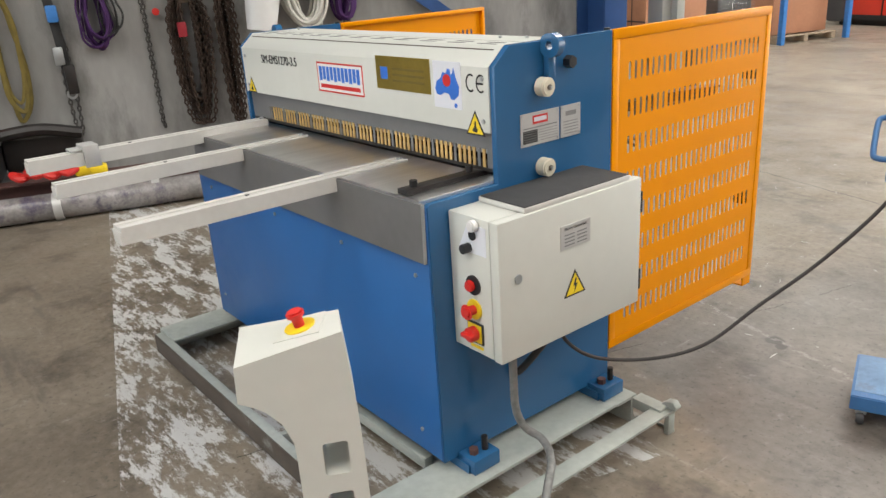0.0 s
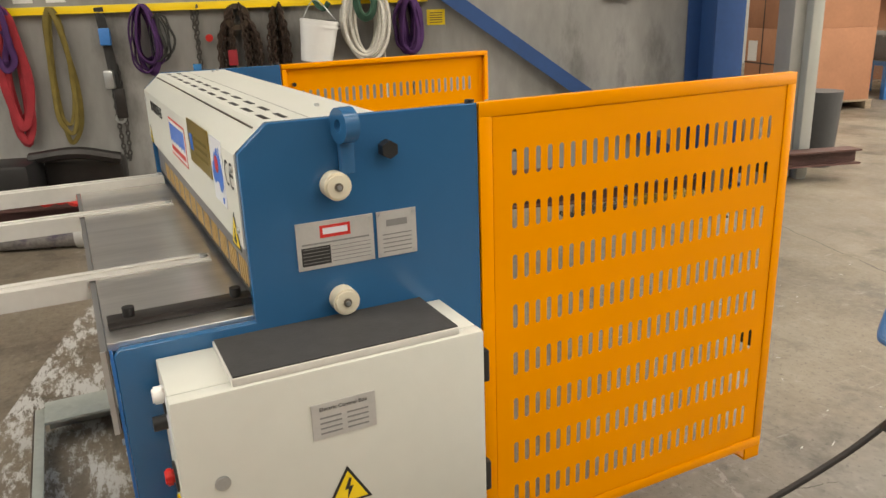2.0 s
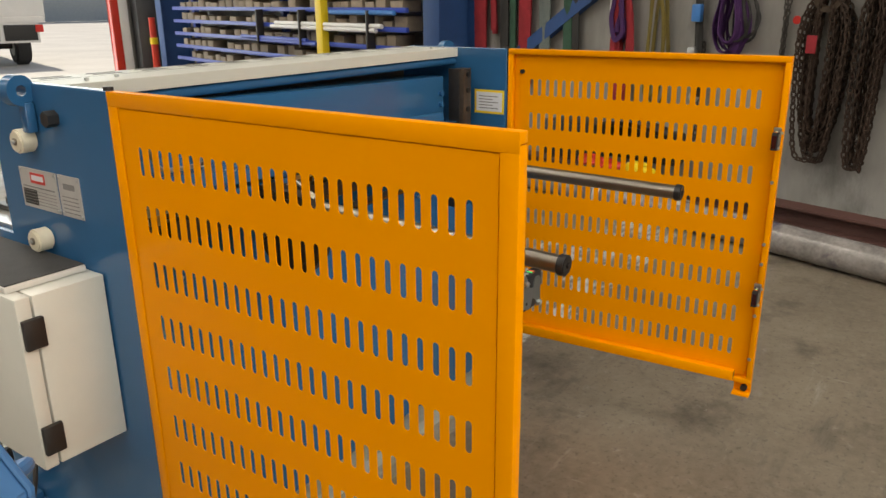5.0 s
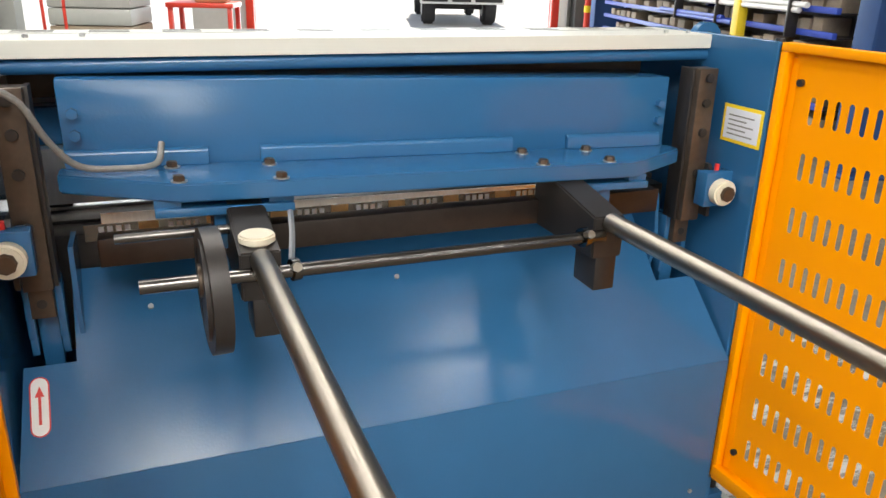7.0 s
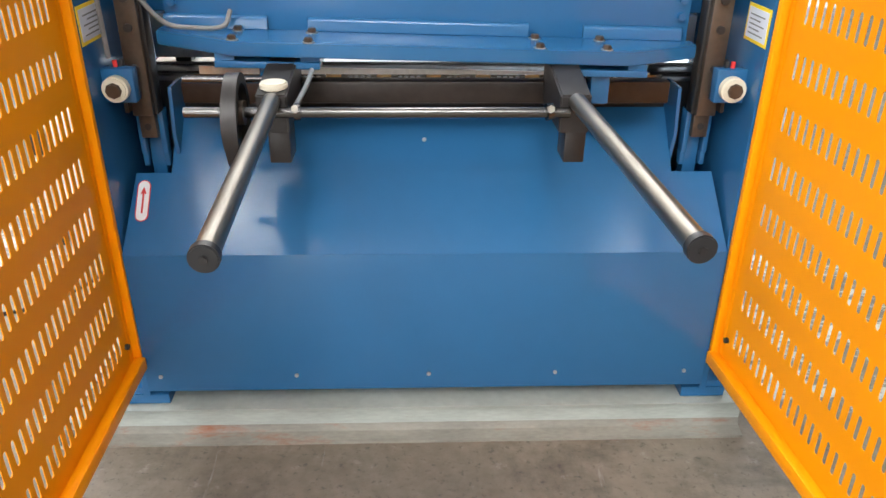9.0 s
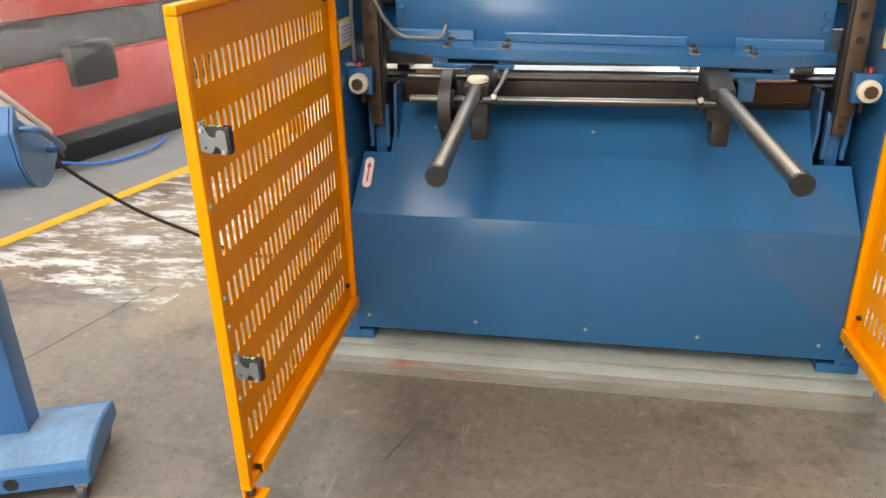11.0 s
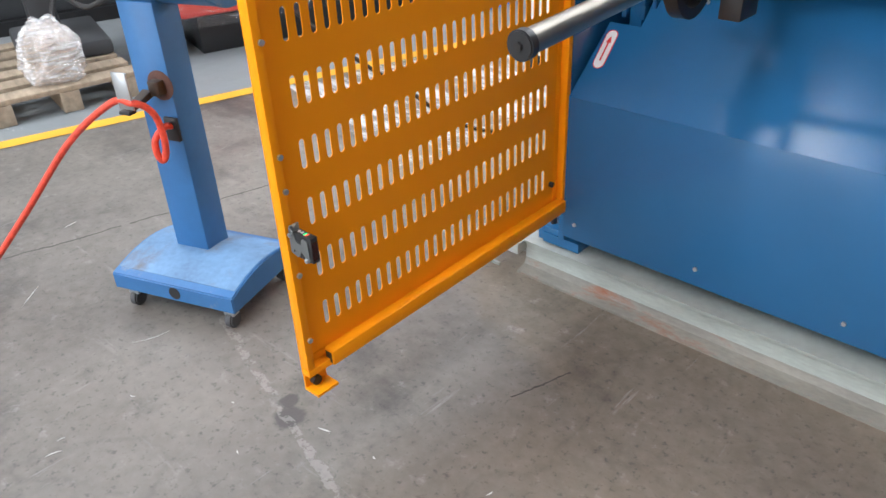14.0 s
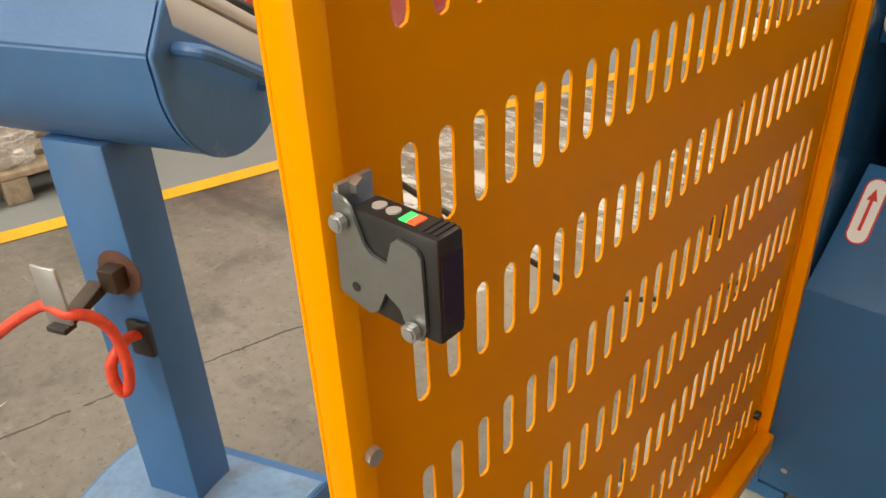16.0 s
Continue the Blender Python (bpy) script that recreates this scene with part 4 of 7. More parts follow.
part("wheel_disc", cyl((0.379, 0.10, 0.857), (0.387, 0.10, 0.857), 0.074, 40), BLACK_STEEL, wheel)
part("wheel_hub", cyl((0.355, 0.102, 0.873), (0.392, 0.102, 0.873), 0.024, 20), GUIDE, wheel)
part("scale_lever", tube([(0.258, 0.09, 0.885), (0.245, 0.03, 0.905), (0.238, -0.02, 0.925)], 0.005, 6, 3), ZINC, SHEAR)
part("gauge_screw", cyl((0.50, -0.02, 0.905), (0.30, -0.02, 0.905), 0.008, 12), SHAFT, SHEAR)
part("gauge_bar", box(-0.53, 0.53, -0.14, -0.10, 0.832, 0.880, 0.003), OILY, SHEAR, "dark gauge bar")
part("conduit", tube([(0.672, -0.10, 0.93), (0.668, -0.085, 1.03), (0.66, -0.07, 1.10), (0.632, -0.06, 1.122), (0.60, -0.065, 1.10), (0.575, -0.08, 1.045), (0.54, -0.10, 1.0), (0.48, -0.11, 0.99), (0.43, -0.12, 0.992), (0.418, -0.145, 1.02)], 0.0052, 10), GREY_CABLE, SHEAR, "grey flexible conduit")


# ---- rear guards ----
def guard_door(hinge, out, label):
    """A perforated sheet door on the rear edge of an end plate; local x runs from hinge to free edge, local y is its outside."""
    hinge, out = Vector(hinge), Vector(out)
    run = out - hinge
    W, H, z0 = run.length, 0.963, 0.217
    inward = 1 if hinge.x < 0 else -1
    ang = math.degrees(math.atan2(run.y, run.x))
    g = part("guard_door", bmesh.new(), ORANGE, SHEAR, label)
    place = Matrix.Translation(hinge - ORIGIN[SHEAR.name]) @ Matrix.Rotation(radians(ang), 4, "Z")
    s = 1 if inward < 0 else -1          # local +y is inside for the right door, outside for the left
    bm = bmesh.new()
    loops = [[(0.0288, z0 + 0.0288), (W - 0.0288, z0 + 0.0288), (W - 0.0288, z0 + H - 0.0288), (0.0288, z0 + H - 0.0288)]]
    for r in range(8):
        zc = z0 + H - 0.118 - r * 0.1055
        for k in range(26):
            xc = 0.076 + k * 0.02725
            w, h = 0.0058, 0.0262
            pts = []
            for j in range(5):
                a = math.pi * j / 4
                pts.append((xc + w * math.cos(a), zc + h - w + w * math.sin(a)))
            for j in range(5):
                a = math.pi + math.pi * j / 4
                pts.append((xc + w * math.cos(a), zc - h + w + w * math.sin(a)))
            loops.append(pts)
    edges = []
    for pts in loops:
        vs = [bm.verts.new((u, 0, w)) for u, w in pts]
        edges += [bm.edges.new((vs[i], vs[(i + 1) % len(vs)])) for i in range(len(vs))]
    bmesh.ops.triangle_fill(bm, use_beauty=True, edges=edges)
    top = bmesh.ops.extrude_face_region(bm, geom=list(bm.faces))
    bmesh.ops.translate(bm, verts=[v for v in top["geom"] if isinstance(v, bmesh.types.BMVert)], vec=(0, s * 0.002, 0))
    bmesh.ops.recalc_face_normals(bm, faces=bm.faces)
    bm.transform(place)
    bm.to_mesh(g.data)
    bm.free()

    def sub(name, b, mat, lab=""):
        b.transform(place)
        me = mesh_of(name, b, mat)
        soften(me)
        ob = new(name, me)
        ob.parent = g
        return tagged(ob, lab) if lab else ob
    o = -s * 0.002
    D = s * 0.020

    def angle(name, x0, x1, w0, w1, lip, gap):
        """Folded edge: a flat strip outside and a return lip along the rim."""
        b = box(x0, x1, min(o, s * 0.0008), max(o, s * 0.0008), w0, w1, 0.0008)
        lx0, lx1, lw0, lw1 = lip
        add_box(b, lx0, lx1, min(o * 0.9, D), max(o * 0.9, D), lw0, lw1, 0.0015)
        gx0, gx1, gw0, gw1 = gap
        add_box(b, gx0, gx1, min(s * 0.0032, s * 0.0042), max(s * 0.0032, s * 0.0042), gw0, gw1)
        return sub(name, b, ORANGE)
    F, E = 0.0268, 0.016
    angle("top_rail", 0, W, z0 + H - F, z0 + H, (0.0005, W - 0.0005, z0 + H - E, z0 + H - 0.0004), (F, W - F, z0 + H - F - 0.008, z0 + H - F + 0.006))
    angle("bottom_rail", 0, W, z0, z0 + F, (0.0005, W - 0.0005, z0 + 0.0004, z0 + E), (F, W - F, z0 + F - 0.006, z0 + F + 0.008))
    angle("hinge_stile", 0, F, z0 + F + 0.0002, z0 + H - F - 0.0002, (0.0005, E, z0 + E + 0.001, z0 + H - E - 0.001), (F - 0.006, F + 0.008, z0 + F + 0.009, z0 + H - F - 0.009))
    angle("free_stile", W - F, W, z0 + F + 0.0002, z0 + H - F - 0.0002, (W - E, W - 0.0005, z0 + E + 0.001, z0 + H - E - 0.001), (W - F - 0.008, W - F + 0.006, z0 + F + 0.009, z0 + H - F - 0.009))
    for zc in (z0 + 0.085, z0 + H - 0.07):
        sub("door_bolt", cyl((0.045, s * 0.002, zc), (0.045, s * 0.010, zc), 0.007, 10), BLACK)
    for zc in (0.44, 0.60, 0.66, 0.84, 0.30):
        sub("edge_screw", cyl((W - 0.013, D, zc), (W - 0.013, D + s * 0.004, zc), 0.005, 8), ZINC)
    sub("bottom_channel", box(0.012, W - 0.052, min(s * 0.0045, s * 0.030), max(s * 0.0045, s * 0.030), z0 + 0.003, z0 + 0.036, 0.004), ORANGE)
    sub("channel_end", box(W - 0.052, W - 0.0515, min(s * 0.009, s * 0.026), max(s * 0.009, s * 0.026), z0 + 0.008, z0 + 0.031, 0), BLACK)
    foot = bmesh.new()
    add_box(foot, W - 0.05, W, min(0, D * 1.9), max(0, D * 1.9), z0 - 0.035, z0 - 0.030)
    add_box(foot, W - 0.05, W, min(0, s * 0.004), max(0, s * 0.004), z0 - 0.035, z0, 0)
    sub("foot_bracket", foot, ORANGE)
    sub("foot_bolt", cyl((W - 0.02, s * 0.004, z0 - 0.018), (W - 0.02, s * 0.016, z0 - 0.018), 0.010, 12), BLACK)
    sub("hinge_pin", cyl((-0.012, s * 0.012, z0 - 0.012), (-0.012, s * 0.012, z0 + 0.03), 0.009, 12), BLACK)
    sub("hinge_pin", cyl((-0.012, s * 0.012, z0 + H - 0.03), (-0.012, s * 0.012, z0 + H + 0.006), 0.009, 12), BLACK)

    def sensor(zt):
        """Faces across to the other door: bracket plate on the free-edge side, lens towards the inside."""
        xp = W - 0.004

        def U(u):
            return D + s * (u * 0.84 + 0.002)

        def slab(name, x0, x1, u0, u1, w0, w1, bevel, mat, lab=""):
            return sub(name, box(x0, x1, min(U(u0), U(u1)), max(U(u0), U(u1)), zt + w0 * 0.76, zt + w1 * 0.76, bevel), mat, lab)
        br = [(0.003, 0.004), (0.010, 0.003), (0.014, 0.0), (0.022, -0.020), (0.026, -0.024), (0.036, -0.026), (0.040, -0.012), (0.044, -0.008), (0.055, -0.010), (0.058, -0.014), (0.059, -0.056), (0.056, -0.064), (0.048, -0.064), (0.043, -0.050), (0.034, -0.044), (0.028, -0.058), (0.022, -0.062), (0.002, -0.056)]
        sub("sensor_bracket", prism([(U(u), zt + w * 0.76) for u, w in br], "x", xp - 0.0015, xp), DARK_ZINC, "dull zinc sensor bracket")
        slab("bracket_tab", xp - 0.020, xp - 0.0015, 0.003, 0.006, -0.03, 0.008, 0, ZINC)
        slab("light_sensor", xp - 0.017, xp - 0.002, 0.012, 0.066, -0.064, -0.002, 0.002, BLACK, "black photoelectric sensor")
        for u, w in ((0.009, -0.010), (0.052, -0.058)):
            sub("bracket_screw", cyl((xp, U(u), zt + w * 0.76), (xp + 0.005, U(u), zt + w * 0.76), 0.0040, 10, bevel=0.001), ZINC)
        sub("bracket_slot", cyl((xp, U(0.014), zt - 0.037), (xp + 0.0004, U(0.014), zt - 0.037), 0.0022, 10), INK)
        sub("mount_bolt", cyl((xp - 0.011, U(0.006), zt + 0.003), (xp - 0.011, U(0.011), zt + 0.003), 0.0042, 6), ZINC)
        xm = xp - 0.0095
        for u in (0.023, 0.032):
            sub("sensor_dial", cyl((xm, U(u), zt - 0.0018), (xm, U(u), zt - 0.0008), 0.0031, 14), SILVER)
        for u, m, nm_ in ((0.042, LED_GREEN, "green_led"), (0.047, LED_RED, "red_led")):
            slab(nm_, xm - 0.003, xm + 0.004, u - 0.0024, u + 0.0024, -0.0028, -0.0010, 0, m)
        for kx in range(3):
            u = 0.055 + 0.0036 * kx
            slab("sensor_rib", xp - 0.0155, xp - 0.004, u - 0.0008, u + 0.0008, -0.0028, -0.0012, 0, INK)
        slab("lens", xp - 0.0155, xp - 0.0035, 0.066, 0.0666, -0.056, -0.012, 0, DARK_LENS, "dark red sensor lens")
    sensor(0.987)
    sensor(0.536)
    return g


guard_door((0.700, 0.003, 0), (0.690, 0.832, 0), "orange perforated sheet guard door, swung open")
guard_door((-0.705, 0.003, 0), (-0.764, 0.834, 0), "orange perforated sheet guard door, swung open")

# ---- electrical box on the right end plate ----
BX0, BX1, BY0, BY1, BZ0, BZ1 = 0.703, 0.878, -0.605, -0.092, 0.468, 0.820
ebox = thing("electrical_box", "cream sheet metal control box with red switches", "control box", (0.79, -0.35, BZ0))
part("case", box(BX0, 0.846, BY0, BY1, BZ0, BZ1, 0.003), CREAM, ebox)
lid = part("lid", box(0.849, BX1, BY0 - 0.002, BY1, BZ0 - 0.002, BZ1 + 0.001, 0.004), CREAM, ebox, "cream hinged front lid")
part("lock", cyl((BX1, -0.548, 0.672), (BX1 + 0.004, -0.548, 0.672), 0.012, 20, bevel=0.001), ZINC, lid)
for z in (0.53, 0.75):
    part("hinge", box(0.835, 0.875, BY1, BY1 + 0.012, z - 0.03, z + 0.03, 0.003), BLACK, ebox, "black hinge")
tray = part("tray", box(0.712, 0.872, -0.515, -0.135, BZ1 + 0.001, BZ1 + 0.014, 0.002), ARM, ebox, "pale tray lined with a dark mat")
part("mat", box(0.7145, 0.8695, -0.5125, -0.1375, BZ1 + 0.0145, BZ1 + 0.0165, 0), RUBBER, tray)
nm = part("name_plate", box(BX1, BX1 + 0.0015, -0.403, -0.296, 0.700, 0.762, 0), SILVER, lid, "silver data plate with fine print")
part("lettering", text_mesh("Electric Control Box", 0.0095, Matrix.Translation((BX1 + 0.0022, -0.35, 0.752)) @ Matrix.Rotation(radians(90), 4, "Z") @ FRONT, 0.0002), INK, nm)
for k in range(4):
    for y in (-0.39, -0.345):
        part("print_bar", box(BX1 + 0.0015, BX1 + 0.002, y, y + 0.036, 0.708 + k * 0.009, 0.711 + k * 0.009, 0), GREY_INK, nm)
warning_triangle(-0.352, 0.570, 0.080, BX1, BOLT, "x", lid)
# switches on the front end
FY = BY0
part("pilot_socket", cyl((0.79, FY - 0.001, 0.775), (0.79, FY - 0.004, 0.775), 0.012, 16), BLACK, ebox)
part("recess_plate", prism([(0.735, 0.730), (0.835, 0.730), (0.835, 0.80), (0.775, 0.805)], "y", FY - 0.0012, FY + 0.001), PALE, ebox)
part("key_switch", cyl((0.775, FY, 0.742), (0.775, FY - 0.022, 0.742), 0.012, 18), BLACK, ebox, "black key switch")
part("white_lamp", cyl((0.800, FY, 0.802), (0.800, FY - 0.018, 0.802), 0.014, 18, bevel=0.003), WHITE, ebox)
sel = part("selector", cyl((0.785, FY, 0.648), (0.785, FY - 0.004, 0.648), 0.025, 24), BLACK, ebox, "red button on a black ring")
part("button", cyl((0.782, FY - 0.004, 0.648), (0.782, FY - 0.018, 0.648), 0.014, 20, bevel=0.003), RED, sel)
es = part("stop_ring", cyl((0.785, FY, 0.585), (0.785, FY - 0.004, 0.585), 0.026, 24), YELLOW, ebox, "red mushroom stop button on a yellow ring")
part("button", cyl((0.785, FY - 0.02, 0.585), (0.785, FY - 0.034, 0.585), 0.0195, 24, bevel=0.006), RED, es)
part("stem", cyl((0.785, FY - 0.004, 0.585), (0.785, FY - 0.02, 0.585), 0.012, 16), RED, es)
ms = part("main_switch", box(0.757, 0.815, FY - 0.004, FY, 0.495, 0.552, 0.002), BLACK, ebox, "red and yellow main switch")
part("switch_field", box(0.762, 0.810, FY - 0.006, FY - 0.004, 0.500, 0.547, 0), YELLOW, ms)
part("switch_knob", cyl((0.786, FY - 0.006, 0.523), (0.786, FY - 0.024, 0.523), 0.019, 20), RED, ms)
part("switch_grip", box(0.766, 0.806, FY - 0.036, FY - 0.020, 0.517, 0.529, 0.003), RED, ms)
part("caution_bar", box(0.765, 0.81, FY - 0.001, FY, 0.480, 0.488, 0), YELLOW, ebox)

# data plates on the end plate
for y0, y1, nm_label in ((-0.355, -0.215, "silver data plate with a red badge and a black table"), (-0.208, -0.132, "silver data plate with a small drawing")):
    pl = part("data_plate", box(PX, PX + 0.0022, y0, y1, 0.922, 1.006, 0), SILVER, plates[0], nm_label)
    for y in (y0 + 0.006, y1 - 0.006):
        for z in (0.928, 1.0):
            part("rivet", cyl((PX + 0.0022, y, z), (PX + 0.0045, y, z), 0.0028, 8), ZINC, pl)
    if y1 < -0.21:
        part("badge_print", box(PX + 0.0022, PX + 0.0028, -0.313, -0.258, 0.976, 0.998, 0), RED, pl)
        part("badge_print", box(PX + 0.0028, PX + 0.0032, -0.308, -0.263, 0.982, 0.993, 0), PALE, pl)
        part("table_print", box(PX + 0.0022, PX + 0.0028, -0.348, -0.296, 0.929, 0.962, 0), INK, pl)
        for k in range(5):
            part("print_bar", box(PX + 0.0022, PX + 0.0030, -0.294, -0.222, 0.931 + k * 0.0068, 0.9322 + k * 0.0068, 0), GREY_INK, pl)
            part("print_bar", box(PX + 0.0028, PX + 0.0032, -0.346, -0.298, 0.9335 + k * 0.0062, 0.9345 + k * 0.0062, 0), GREY_INK, pl)
        part("print_bar", box(PX + 0.0022, PX + 0.0028, -0.346, -0.224, 0.966, 0.969, 0), GREY_INK, pl)
    else:
        part("drawing_print", box(PX + 0.0022, PX + 0.0028, -0.190, -0.150, 0.978, 0.990, 0), GREY_INK, pl)
        for k in range(5):
            part("print_bar", box(PX + 0.0022, PX + 0.0028, -0.198, -0.142, 0.930 + k * 0.008, 0.932 + k * 0.008, 0), GREY_INK, pl)

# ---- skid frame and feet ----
PATCHY_BROWN = material("patchy_brown_steel", (0.085, 0.068, 0.055), 0.6, vary=0.3, scale=8, spots=(0.26, 0.27, 0.25), spot_scale=5, spot_cut=0.6, spot_soft=0.1)
skid = thing("skid_frame", "pale grey-green welded steel skid frame with rust", "skid frame", (0, -0.45, 0))
CHANNEL = [(-0.075, 0.084), (-0.008, 0.084), (-0.008, 0.0), (0.040, 0.0), (0.040, 0.006), (0.024, 0.009), (0.009, 0.014), (0.004, 0.022), (0.002, 0.034), (0.001, 0.070), (0.004, 0.080), (0.010, 0.085), (0.016, 0.087), (0.017, 0.093), (-0.075, 0.093)]
rear_channel = part("rear_channel", prism(CHANNEL, "x", -0.80, 0.80), SKID, skid, "pale rolled steel channel")
SKID_RUST = material("rust_stained_steel", (0.23, 0.22, 0.19), 0.55, vary=0.25, scale=6, spots=(0.25, 0.085, 0.035), spot_scale=3.0, spot_cut=0.53, spot_soft=0.12, stretch=(1, 3, 3))
part("rear_lip", prism([(0.0404, 0.0), (0.0404, 0.0068), (0.0242, 0.0098), (0.0093, 0.0148), (0.0044, 0.0225), (0.0030, 0.030), (0.0030, 0.034), (0.0035, 0.0335), (0.0052, 0.0228), (0.0100, 0.0155), (0.0246, 0.0108), (0.0416, 0.0075), (0.0416, 0.0)], "x", -0.80, 0.80), SKID_RUST, skid, "rust-stained lower lip of the channel")
for x0, x1 in ((0.645, 0.80), (-0.80, -0.645)):
    part("side_plate", box(x0, x1, -0.90, -0.076, 0.088, 0.098, 0.001), SKID, skid)
    part("side_web", box(x0, x0 + 0.012, -0.90, -0.076, 0.0, 0.088, 0), SKID, skid)
part("front_angle", box(-0.765, 0.90, -0.93, -0.90, 0.086, 0.094, 0.001), SKID, skid)
# Front web is dark brown with paler patches, darker than the other steel.
part("front_web", box(-0.765, 0.90, -0.935, -0.930, 0.022, 0.094, 0.001), PATCHY_BROWN, skid, "dark brown outer face of the front angle")
part("cross_bar", box(-0.60, 0.60, -0.66, -0.63, 0.05, 0.086, 0.002), SKID, skid)
part("cross_bar", box(0.18, 0.20, -0.90, -0.2, 0.03, 0.08, 0.002), SKID, skid)
part("outrigger", box(0.80, 0.905, -0.005, 0.040, 0.055, 0.088, 0.002), SKID, skid)
part("outer_bar", box(0.868, 0.922, -0.93, 0.050, 0.072, 0.080, 0.001), SKID, skid, "pale flat bar along the open side")
part("bar_leg", box(0.905, 0.921, 0.015, 0.045, 0.0, 0.0715, 0.001), SKID, skid)
part("bar_leg", box(0.860, 0.922, 0.040, 0.046, 0.0, 0.010, 0.001), SKID, skid)
part("bar_leg", box(0.905, 0.921, -0.92, -0.89, 0.0, 0.0715, 0.001), SKID, skid)
part("bent_end", prism([(0.872, 0.080), (0.930, 0.080), (0.936, 0.092), (0.922, 0.108), (0.896, 0.102)], "y", 0.030, 0.056, 0.002, 1), SKID, skid, "bent and torn end of the bar")
for x0, x1, y in ((0.64, 0.75, -0.575), (0.64, 0.75, -0.055), (-0.75, -0.64, -0.575), (-0.75, -0.64, -0.055)):
    f = part("foot", box(x0 + (0.062 if x0 > 0 else 0) , x1 - (0 if x0 > 0 else 0.062) + (0.02 if x0 > 0 else 0), y - 0.045, y + 0.045, 0.099, 0.142, 0.003), BLUE, SHEAR)
    part("foot_pad", box(x0, x1, y - 0.05, y + 0.05, 0.0985, 0.125, 0), BLUE, SHEAR)
    xm = (x0 + x1) / 2 + (0.045 if x0 > 0 else -0.045)
    part("foot_bolt", cyl((xm, y + 0.018, 0.142), (xm, y + 0.018, 0.182), 0.009, 10), BLACK_STEEL, f)
    part("foot_nut", cyl((xm - 0.004, y - 0.018, 0.142), (xm - 0.004, y - 0.018, 0.158), 0.013, 6), RUST_RED, f)

# cables from the box
single("grey_conduit", tube([(0.80, -0.50, 0.468), (0.80, -0.50, 0.38), (0.795, -0.49, 0.26), (0.80, -0.46, 0.19), (0.84, -0.44, 0.165), (0.90, -0.47, 0.155), (0.95, -0.53, 0.14), (0.985, -0.60, 0.08), (1.0, -0.70, 0.012), (1.0, -0.95, 0.012)], 0.011, 12), GREY_CABLE, "braided grey conduit hanging from the control box", "cable")
single("power_cable", tube([(0.80, -0.31, 0.468), (0.80, -0.305, 0.40), (0.85, -0.235, 0.335), (0.95, -0.11, 0.322), (1.04, -0.004, 0.360), (1.126, 0.102, 0.468), (1.207, 0.203, 0.566), (1.285, 0.298, 0.682), (1.335, 0.36, 0.775)], 0.0052, 10), CABLE, "dark grey power cable looping to the control stand", "cable")
single("drain_hose", tube([(0.79, -0.32, 0.468), (0.77, -0.35, 0.40), (0.73, -0.40, 0.32), (0.706, -0.42, 0.30)], 0.010, 10), CABLE, "short black hose behind the control box", "hose")

# ---- things by the west wall ----
HX = WALL_X          # wall face


def on_wall(name, bm, mat, label, category, group=""):
    return single(name, bm, mat, label, category, group=group, hall=True)


rail = thing("hanging_rail", "yellow steel rail with hooks along the concrete wall", "rail", (HX + 0.03, -0.7, 1.39), hall=True)
part("bar", box(HX + 0.001, HX + 0.012, -2.25, 0.78, 1.385, 1.435, 0.002), YELLOW, rail)
part("lip", box(HX + 0.012, HX + 0.05, -2.25, 0.78, 1.385, 1.392, 0.002), YELLOW, rail)
rng = random.Random(4)


def sling(y, top, bottom, mat, label, width=0.08, r=0.022, flat=0.45, strands=6, depth=0.09, name="lifting_sling"):
    """A limp bundle of webbing loops, thrown over one hook."""
    bundle = thing(name, label, "sling", (HX + 0.06, y, bottom), hall=True, group="slings on the wall")
    for k in range(strands):
        w = width * rng.uniform(0.45, 1.0) / 2
        x = HX + 0.022 + depth * (k + rng.random()) / strands
        o = rng.uniform(-0.025, 0.025)
        b = bottom + (rng.uniform(0, 0.22) * (top - bottom) if k else 0.0)
        h = top - b

        def j(a=0.012):
            return rng.uniform(-a, a)
        pts = [(x, y + o * 0.4, top + 0.01), (x + 0.012 + j(), y + o - w * 0.5, top - 0.10 * h), (x + j(), y + o - w * 0.9 + j(), top - 0.35 * h), (x + j(), y + o - w + j(), top - 0.62 * h),
               (x + j(), y + o - w * 0.8 + j(), b + 0.12 * h), (x + 0.006, y + o + j(0.02), b), (x + j(), y + o + w * 0.8 + j(), b + 0.14 * h), (x + j(), y + o + w + j(), top - 0.58 * h),
               (x + j(), y + o + w * 0.8 + j(), top - 0.30 * h), (x + 0.012 + j(), y + o + w * 0.4, top - 0.08 * h), (x, y + o * 0.4, top + 0.006)]
        part("webbing_loop", tube(pts, r * rng.uniform(0.55, 0.8), 7, 5, flat * rng.uniform(0.5, 0.9)), mat, bundle)
    return bundle


def strap(y, top, bottom, mat, label, w=0.09):
    bm = bmesh.new()
    for k in range(2):
        x = HX + 0.03 + k * 0.035
        add_tube(bm, [(x, y + 0.03 * k, top), (x + 0.02, y + 0.02 * k + 0.01, (top * 2 + bottom) / 3), (x, y - 0.02 + 0.03 * k, (top + 2 * bottom) / 3), (x, y + 0.02 * k, bottom + 0.03 * k)], w / 2, 10, 6, 0.22 if k else 0.16)
    return on_wall("webbing_strap", bm, mat, label, "strap", "straps on the wall")


